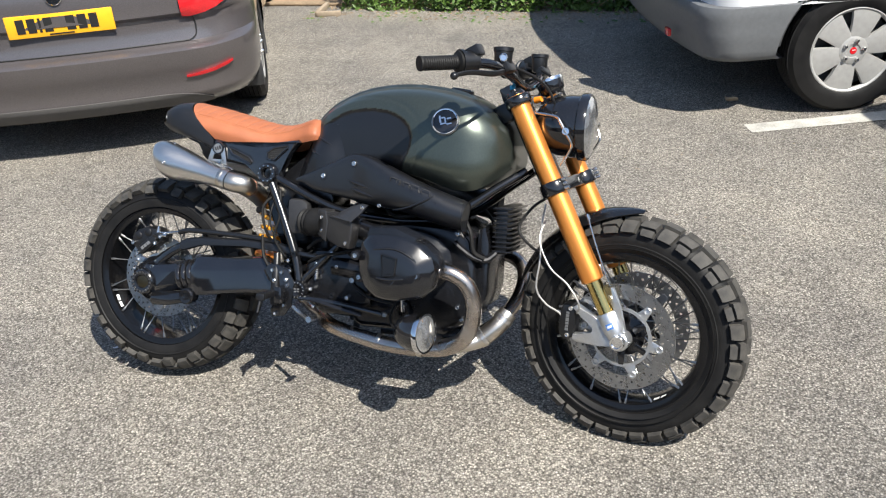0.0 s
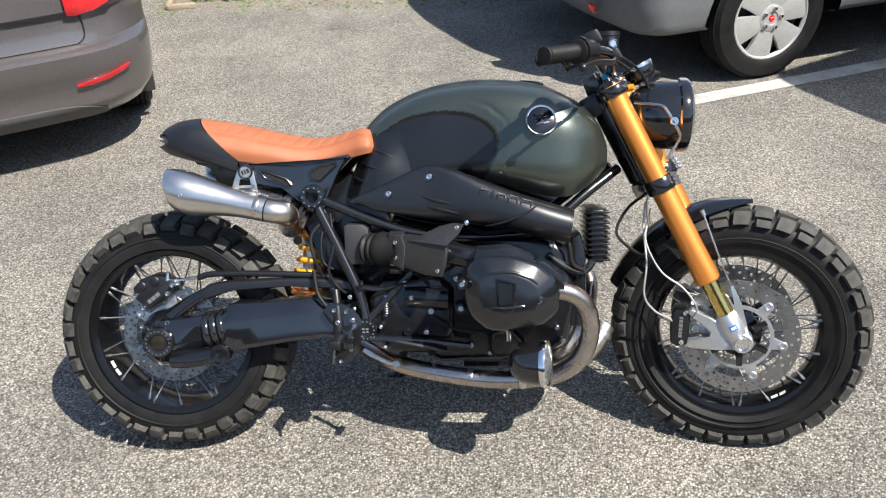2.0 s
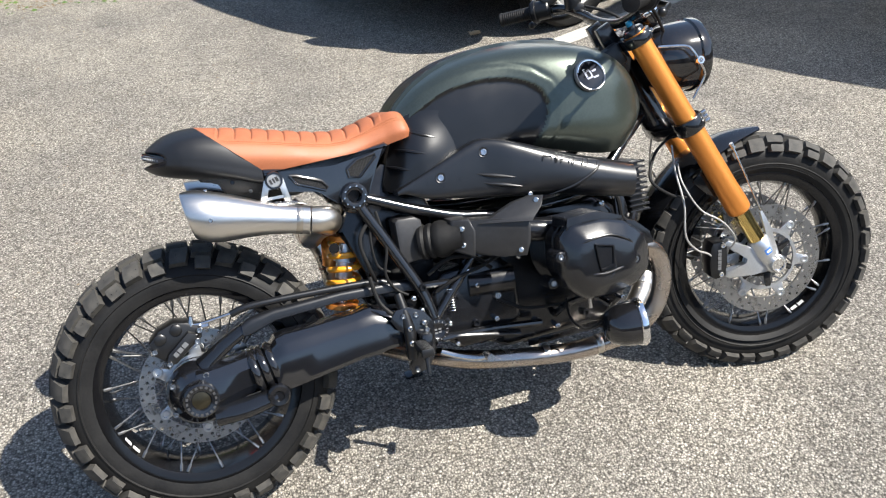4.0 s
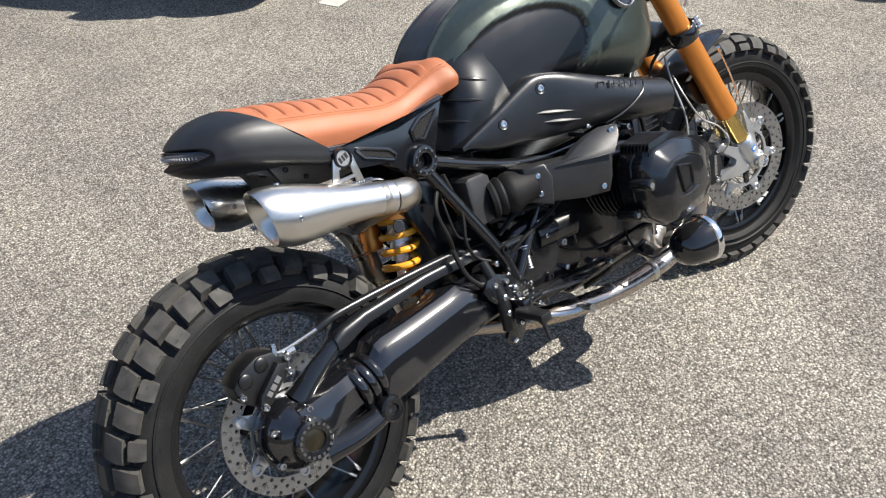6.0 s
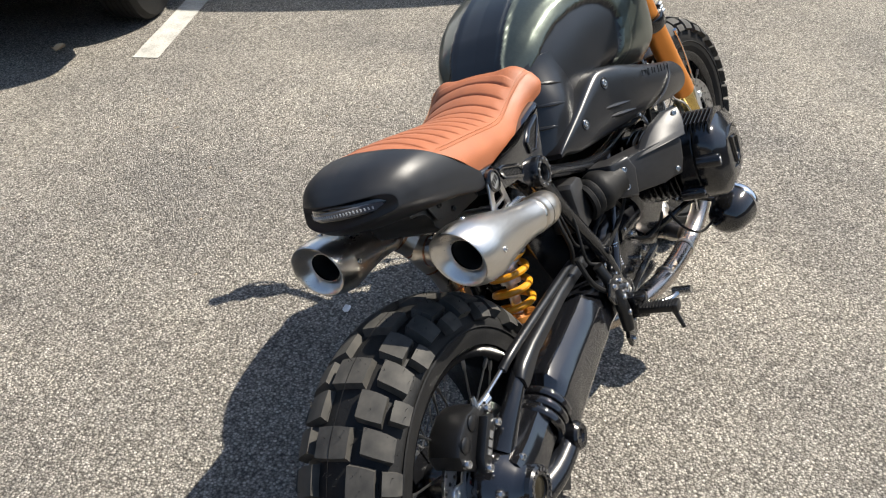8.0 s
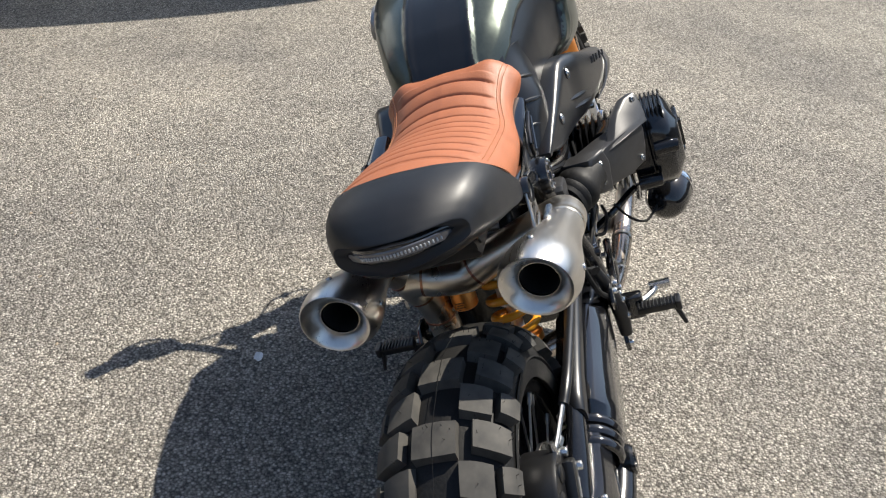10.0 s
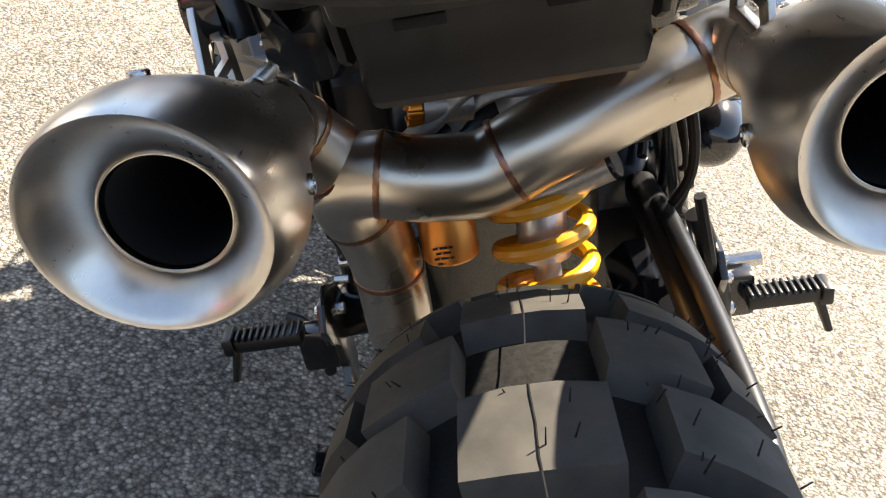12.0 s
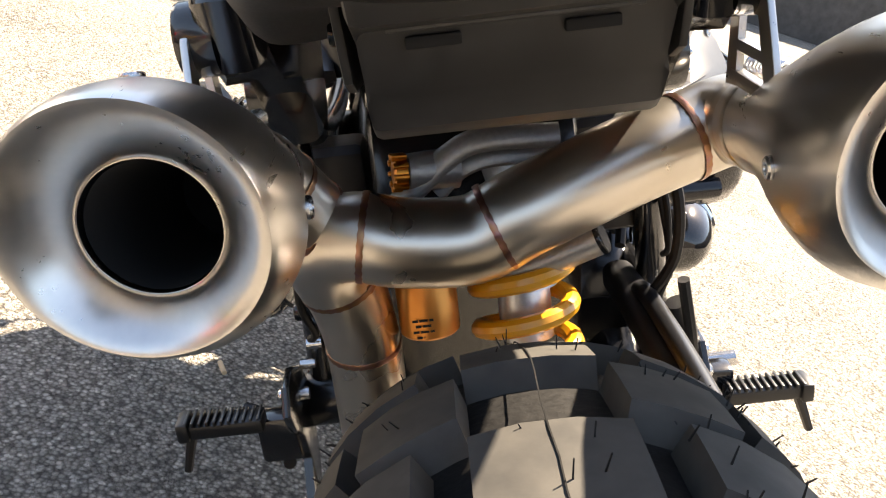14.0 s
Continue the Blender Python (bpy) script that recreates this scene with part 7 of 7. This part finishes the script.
def estate_car(m, label, detail=True):
    car = thing("estate_car", label, "car", m)
    levels = [(0.20, 0.78, 0.16, 4.30, 0.3), (0.235, 0.84, 0.02, 4.42, 0.3), (0.30, 0.875, -0.035, 4.50, 0.3), (0.315, 0.88, -0.038, 4.50, 0.3), (0.335, 0.885, -0.034, 4.50, 0.3), (0.40, 0.895, -0.045, 4.52, 0.3), (0.48, 0.90, -0.075, 4.52, 0.3), (0.545, 0.90, -0.080, 4.5, 0.3), (0.565, 0.90, -0.050, 4.5, 0.3), (0.575, 0.90, -0.005, 4.5, 0.3), (0.585, 0.90, -0.002, 4.5, 0.3), (0.64, 0.903, 0.018, 4.48, 0.3), (0.70, 0.903, 0.020, 4.44, 0.3), (0.72, 0.903, -0.006, 4.43, 0.3), (0.80, 0.90, 0.0, 4.40, 0.3), (0.90, 0.89, 0.02, 4.3, 0.3), (0.97, 0.875, 0.05, 3.9, 0.3), (1.0, 0.85, 0.07, 3.5, 0.3), (1.2, 0.76, 0.20, 2.9, 0.3), (1.38, 0.67, 0.34, 2.5, 0.3), (1.45, 0.60, 0.50, 2.35, 0.3)]
    wheels = [(0.82, 0.315, 0.905), (3.5, 0.315, 0.905)]
    levels = [(z, w * 1.03, a, b, r) for z, w, a, b, r in levels]
    fine = []
    for a, b in zip(levels, levels[1:]):
        k = max(1, int((b[0] - a[0]) / 0.035))
        fine += [tuple(a[q] + (b[q] - a[q]) * j / k for q in range(5)) for j in range(k)]
    fine.append(levels[-1])
    body = part("body", shell(fine, wheels, 0.355, 0.10), CARPAINT, car, "grey-brown metallic bodywork", 40)
    for wy, wz, wx in wheels:
        for s in (1, -1):
            arch_liner(car, wy, wz, wx - 0.004, s, 0.345)
            road_wheel(car, (s * 0.800, wy, wz), s, 0.315, 0.205, "alloy")

    def over(x, z, lift=0.006):
        """A place on the rear skin."""
        n0 = max(k for k in range(len(fine)) if fine[k][0] <= z)
        lo, hi = fine[n0], fine[min(n0 + 1, len(fine) - 1)]
        q = (z - lo[0]) / max(1e-6, hi[0] - lo[0])
        lv = tuple(a + (b - a) * q for a, b in zip(lo, hi))
        w0 = 0.9
        r = 0.32
        t = x / lv[1]
        xx = abs(t) * w0
        y = 0.0 if xx < w0 - r else r - math.sqrt(max(0.0, r * r - (xx - w0 + r) ** 2))
        f = y / 4.5
        return V(x, lv[2] + (lv[3] - lv[2]) * f + 0.10 * t * t * (1 - 2 * f) - lift, z)

    def patch(name, outline, material, label="", lift=0.006, thick=0.02):
        """A panel that follows the rear skin: outline of (x, z) columns as (x, z0, z1)."""
        bm = bm_()
        rowsn = 6
        grid = [[bm.verts.new(over(x, z0 + (z1 - z0) * j / rowsn, lift)) for j in range(rowsn + 1)] for x, z0, z1 in outline]
        back = [[bm.verts.new(v.co + V(0, thick, 0)) for v in col] for col in grid]
        for i in range(len(grid) - 1):
            for j in range(rowsn):
                bm.faces.new((grid[i][j], grid[i + 1][j], grid[i + 1][j + 1], grid[i][j + 1]))
            for j in (0, rowsn):
                bm.faces.new((grid[i][j], grid[i + 1][j], back[i + 1][j], back[i][j]))
        for i in (0, len(grid) - 1):
            for j in range(rowsn):
                bm.faces.new((grid[i][j], grid[i][j + 1], back[i][j + 1], back[i][j]))
        return part(name, bm, material, car, label, 40)

    for s in (1, -1):
        patch("tail_lamp", [(s * x, a, b) for x, a, b in ((0.585, 0.70, 0.92), (0.62, 0.695, 0.94), (0.70, 0.705, 0.945), (0.76, 0.725, 0.945), (0.81, 0.75, 0.94), (0.845, 0.78, 0.93))], REDLAMP, "red tail lamp", 0.024, 0.05)
        patch("reflector", [(s * x, a, b) for x, a, b in ((0.555, 0.400, 0.410), (0.62, 0.402, 0.418), (0.70, 0.411, 0.430), (0.77, 0.428, 0.446), (0.795, 0.440, 0.450))], REDLAMP, "slim red bumper reflector", 0.016, 0.03)
    patch("bumper_diffuser", [(x, 0.222, 0.322 - 0.06 * (abs(x) / 0.66) ** 8) for x in [-0.66 + 1.32 * k / 20 for k in range(21)]], CARLOW, "grey plastic lower bumper insert", 0.012, 0.04)
    bm = bm_()
    box(bm, (0, 0.004, 0.735 + 0.0), (0.52, 0.012, 0.111), 0.004)
    pl = part("number_plate", bm, PLATE, car, "yellow rear number plate")
    for x, w in ((-0.190, 0.040), (-0.136, 0.040), (-0.096, 0.012), (-0.056, 0.040), (0.052, 0.042), (0.108, 0.042), (0.164, 0.040)):
        bm = bm_()
        bars(bm, (x, -0.0035, 0.738), (1, 0, 0), (0, 0, 1), [w], 0.070, 0)
        part("plate_bar", bm, INK, pl)
    bm = bm_()
    bars(bm, (0.0, -0.0035, 0.690), (1, 0, 0), (0, 0, 1), [0.12], 0.006, 0.01)
    part("plate_small_print", bm, INK, pl)
    bm = bm_()
    lathe(bm, [(0, 0.004), (0.036, 0.004), (0.040, 0.0), (0.040, -0.02)], (0, 0.0, 0.865), (0, -1, 0.1), 28)
    part("tailgate_emblem", bm, CHROME, car, "round chrome emblem")
    bm = bm_()
    tube(bm, [over(x, 0.578, 0.002) for x in [-0.60 + 1.2 * k / 12 for k in range(13)]] , 0.004, 6, 2)
    for s in (1, -1):
        tube(bm, [over(s * 0.60, 0.578, 0.002), over(s * 0.635, 0.60, 0.002), over(s * 0.64, 0.66, 0.002), over(s * 0.63, 0.72, 0.002)], 0.004, 6, 3)
    part("tailgate_seam", bm, INK, car)
    bm = bm_()
    rows2 = []
    for z in (1.0, 1.1, 1.2, 1.33):
        rows2.append([bm.verts.new(over(x * (0.70 - 0.35 * (z - 1.0)) / 0.7, z, 0.006)) for x in (-0.70, -0.4, 0, 0.4, 0.70)])
    for a, b in zip(rows2, rows2[1:]):
        for i in range(4):
            bm.faces.new((a[i], a[i + 1], b[i + 1], b[i]))
    part("rear_window", bm, GLASSDARK, car, "dark rear window")
    for s in (1, -1):
        bm = bm_()
        quad = []
        for y0, y1, z0, z1 in ((0.55, 3.2, 1.0, 1.36),):
            a = [V(s * 0.857, 0.35, 1.0), V(s * 0.857, 3.2, 1.0), V(s * 0.70, 2.55, 1.35), V(s * 0.70, 0.55, 1.35)]
            bm.faces.new([bm.verts.new(p) for p in a])
        part("side_window", bm, GLASSDARK, car, "dark side window")
    return car


def rotz(x, y, deg):
    return pose(x, y, 0, 0, 0, deg)


estate_car(rotz(-1.462, 1.507, 25.6), "parked grey-brown metallic estate car with a yellow plate")


def panel_van(m, roof, label, full=0.0):
    van = thing("panel_van", label, "van", m)
    levels = [(0.58, 0.968, 0.03, 4.60, 0.3), (0.60, 0.97, 0.03, 4.62, 0.3), (0.90, 0.97, 0.04, 4.60, 0.3), (1.05, 0.965, 0.06, 4.3, 0.3), (roof - 0.34, 0.90 + full * 0.6, 0.14, 3.7, 0.3), (roof - 0.06, 0.83 + full, 0.22, 3.4, 0.3), (roof, 0.76 + full, 0.32, 3.3, 0.3)]
    fine = []
    for a, b in zip(levels, levels[1:]):
        k = max(1, int((b[0] - a[0]) / 0.04))
        fine += [tuple(a[q] + (b[q] - a[q]) * j / k for q in range(5)) for j in range(k)]
    fine.append(levels[-1])
    wheels = [(0.83, 0.325, 0.95), (3.75, 0.325, 0.95)]
    part("body", shell(fine, wheels, 0.40, 0.10, 0.97, 0.14), VANPAINT, van, "white painted bodywork", 40)
    low = [(0.30, 0.90, 0.10, 4.50, 0.3), (0.315, 0.955, 0.03, 4.6, 0.3), (0.34, 0.975, 0.0, 4.64, 0.3), (0.44, 0.988, -0.02, 4.66, 0.3), (0.56, 0.988, -0.03, 4.66, 0.3), (0.59, 0.983, -0.015, 4.64, 0.3), (0.596, 0.95, 0.05, 4.6, 0.3)]
    fine = []
    for a, b in zip(low, low[1:]):
        k = max(1, int((b[0] - a[0]) / 0.025))
        fine += [tuple(a[q] + (b[q] - a[q]) * j / k for q in range(5)) for j in range(k)]
    fine.append(low[-1])
    part("bumper", shell(fine, wheels, 0.40, 0.10, 0.97, 0.14), CLADDING, van, "grey plastic bumper and sill cladding", 40)
    for wy, wz, wx in wheels:
        for s in (1, -1):
            arch_liner(van, wy, wz, wx + 0.004, s, 0.390, 8, 172)
            road_wheel(van, (s * 0.865, wy, wz), s, 0.325, 0.205, "cap")
    bm = bm_()
    box(bm, (0, 2.3, 0.36), (1.5, 4.0, 0.12), 0.03)
    part("underbody", bm, DARKPLASTIC, van)
    for s in (1, -1):
        bm = bm_()
        box(bm, (s * 0.60, -0.012, 0.40), (0.07, 0.02, 0.04), 0.006)
        part("bumper_reflector", bm, REDLAMP, van, "small red reflector")
        bm = bm_()
        slab(bm, [(0.74, 0.75), (0.88, 0.75), (0.88, 1.2), (0.78, 1.2)], 0.06, 0.14, 0.01, Matrix.Diagonal((s, 1, 1, 1)))
        part("tail_lamp", bm, REDLAMP, van, "red tail lamp")
    return van


panel_van(rotz(1.227, 3.244, -70.7), 1.94, "parked white van with grey plastic bumper and silver hubcaps")
# Unseen van, sized and placed to cast the shade beside the line.
panel_van(rotz(3.911, 0.680, -57.6), 2.40, "tall white van, out of view, placed to shade the tarmac beside the line", 0.10)

# ---- edge of the car park ----
bm = bm_()
slab(bm, [(-12, 0), (-12, 0.025), (12, 0.025), (12, 0)], 4.83, 12.0, 0.01)
tagged(part("verge", bm, SOIL, None), "dry bare soil verge along the tarmac", "verge", kind="structure")
for x0, y0, x1, y1 in ((-1.495, 4.49, -1.295, 4.53), (-1.495, 4.49, -1.545, 4.83)):
    bm = bm_()
    d = V(x1 - x0, y1 - y0, 0)
    box(bm, ((x0 + x1) / 2, (y0 + y1) / 2, 0.02), (d.length, 0.035, 0.04), 0.006, Matrix.Rotation(math.atan2(d.y, d.x), 4, "Z"))
    tagged(part("timber_edging", bm, KERBSTONE, None), "weathered timber edging at the corner of the verge", "edging", kind="structure")


def hedge(x0, x1, y0, depth, h, count):
    rnd = random.Random(7)
    verts, faces = [], []
    for k in range(count):
        x = rnd.uniform(x0, x1)
        t = rnd.random()
        top = h * (0.75 + 0.35 * noise.noise(V(x * 1.3, 3.1, 0)))
        z = 0.012 + top * rnd.random() ** 1.3
        y = y0 + 0.12 * noise.noise(V(x * 2.2, z * 3, 1)) + depth * t * t + 0.12 * (z / h)
        s = rnd.uniform(0.014, 0.032)
        m = Euler((rnd.uniform(-1.2, 1.2), rnd.uniform(-1.2, 1.2), rnd.uniform(0, 6.3))).to_matrix()
        n0 = len(verts)
        for p in ((0, -1.0, 0), (0.5, -0.2, 0.12), (0.36, 0.5, 0.1), (0, 1.1, -0.1), (-0.36, 0.5, 0.1), (-0.5, -0.2, 0.12)):
            verts.append(V(x, y, z) + m @ (V(*p) * s))
        faces += [(n0, n0 + 1, n0 + 2, n0 + 3), (n0, n0 + 3, n0 + 4, n0 + 5)]
    me = bpy.data.meshes.new("hedge")
    me.from_pydata(verts, [], faces)
    me.materials.append(LEAF)
    return tagged(new("hedge", me), "low leafy green hedge along the verge", "hedge", kind="stuff")


hedge(-1.38, 7.5, 4.66, 0.8, 0.6, 30000)


def litter(name, label, x0, x1, y0, y1, count, size, material, seed):
    """Loose bits strewn on the ground along the verge."""
    rnd = random.Random(seed)
    verts, faces = [], []
    for k in range(count):
        x, y = rnd.uniform(x0, x1), y1 - (y1 - y0) * rnd.random() ** 2
        r = size * rnd.uniform(0.5, 1.3)
        a = rnd.uniform(0, 6.3)
        n0 = len(verts)
        for t in range(5):
            q = a + t * 1.257
            verts.append(V(x + r * math.cos(q) * 1.4, y + r * math.sin(q), 0.002))
        verts.append(V(x, y, 0.002 + r * 0.8))
        faces += [(n0 + t, n0 + (t + 1) % 5, n0 + 5) for t in range(5)]
    me = bpy.data.meshes.new(name)
    me.from_pydata(verts, [], faces)
    me.materials.append(material)
    return tagged(new(name, me), label, name.split("_")[-1], kind="stuff")


litter("loose_soil", "loose dry soil crumbs along the edge of the tarmac", -1.6, 6.0, 4.40, 4.85, 2600, 0.008, SOIL, 5)
litter("dry_leaves", "dry leaf scraps along the verge", -1.6, 6.0, 4.30, 4.85, 500, 0.013, LEAF, 6)
litter("loose_grit", "pale grit scattered on the tarmac", -2.5, 4.0, 1.0, 4.6, 900, 0.004, KERBSTONE, 8)
for k, (x, y, r) in enumerate(((0.918, 0.314, 0.3),)):
    bm = bm_()
    tube(bm, [(x, y, 0.004), (x + 0.026, y + 0.012, 0.004)], 0.0038, 10, 1)
    tagged(part("cigarette_end", bm, TAN, None), "trodden tan cigarette end on the tarmac", "litter")


def scrap(name, label, x, y, size, high, material, seed):
    """A small crumpled flat thing on the ground."""
    rnd = random.Random(seed)
    n = 9
    rim = [V(x + size * rnd.uniform(0.7, 1.2) * math.cos(2 * math.pi * k / n) * 1.5, y + size * rnd.uniform(0.7, 1.2) * math.sin(2 * math.pi * k / n), 0.001 + high * rnd.random()) for k in range(n)]
    mid = V(x, y, 0.002)
    bm = bm_()
    top = [bm.verts.new(p + V(0, 0, 0.0012)) for p in rim]
    low = [bm.verts.new(p) for p in rim]
    a, b = bm.verts.new(mid + V(0, 0, 0.0012)), bm.verts.new(mid)
    for k in range(n):
        q = (k + 1) % n
        bm.faces.new((a, top[k], top[q])), bm.faces.new((b, low[q], low[k])), bm.faces.new((top[k], low[k], low[q], top[q]))
    return tagged(part(name, bm, material, None), label, "litter")


scrap("paper_scrap", "small crumpled scrap of white paper on the tarmac", 0.668, 0.628, 0.011, 0.010, WHITE, 2)
scrap("paper_scrap", "tiny torn bit of white paper beside the rear tyre", -0.276, -0.026, 0.007, 0.006, WHITE, 4)
scrap("dry_leaf", "curled dry brown leaf on the tarmac beside the line", 1.770, 2.729, 0.026, 0.035, TAN, 9)
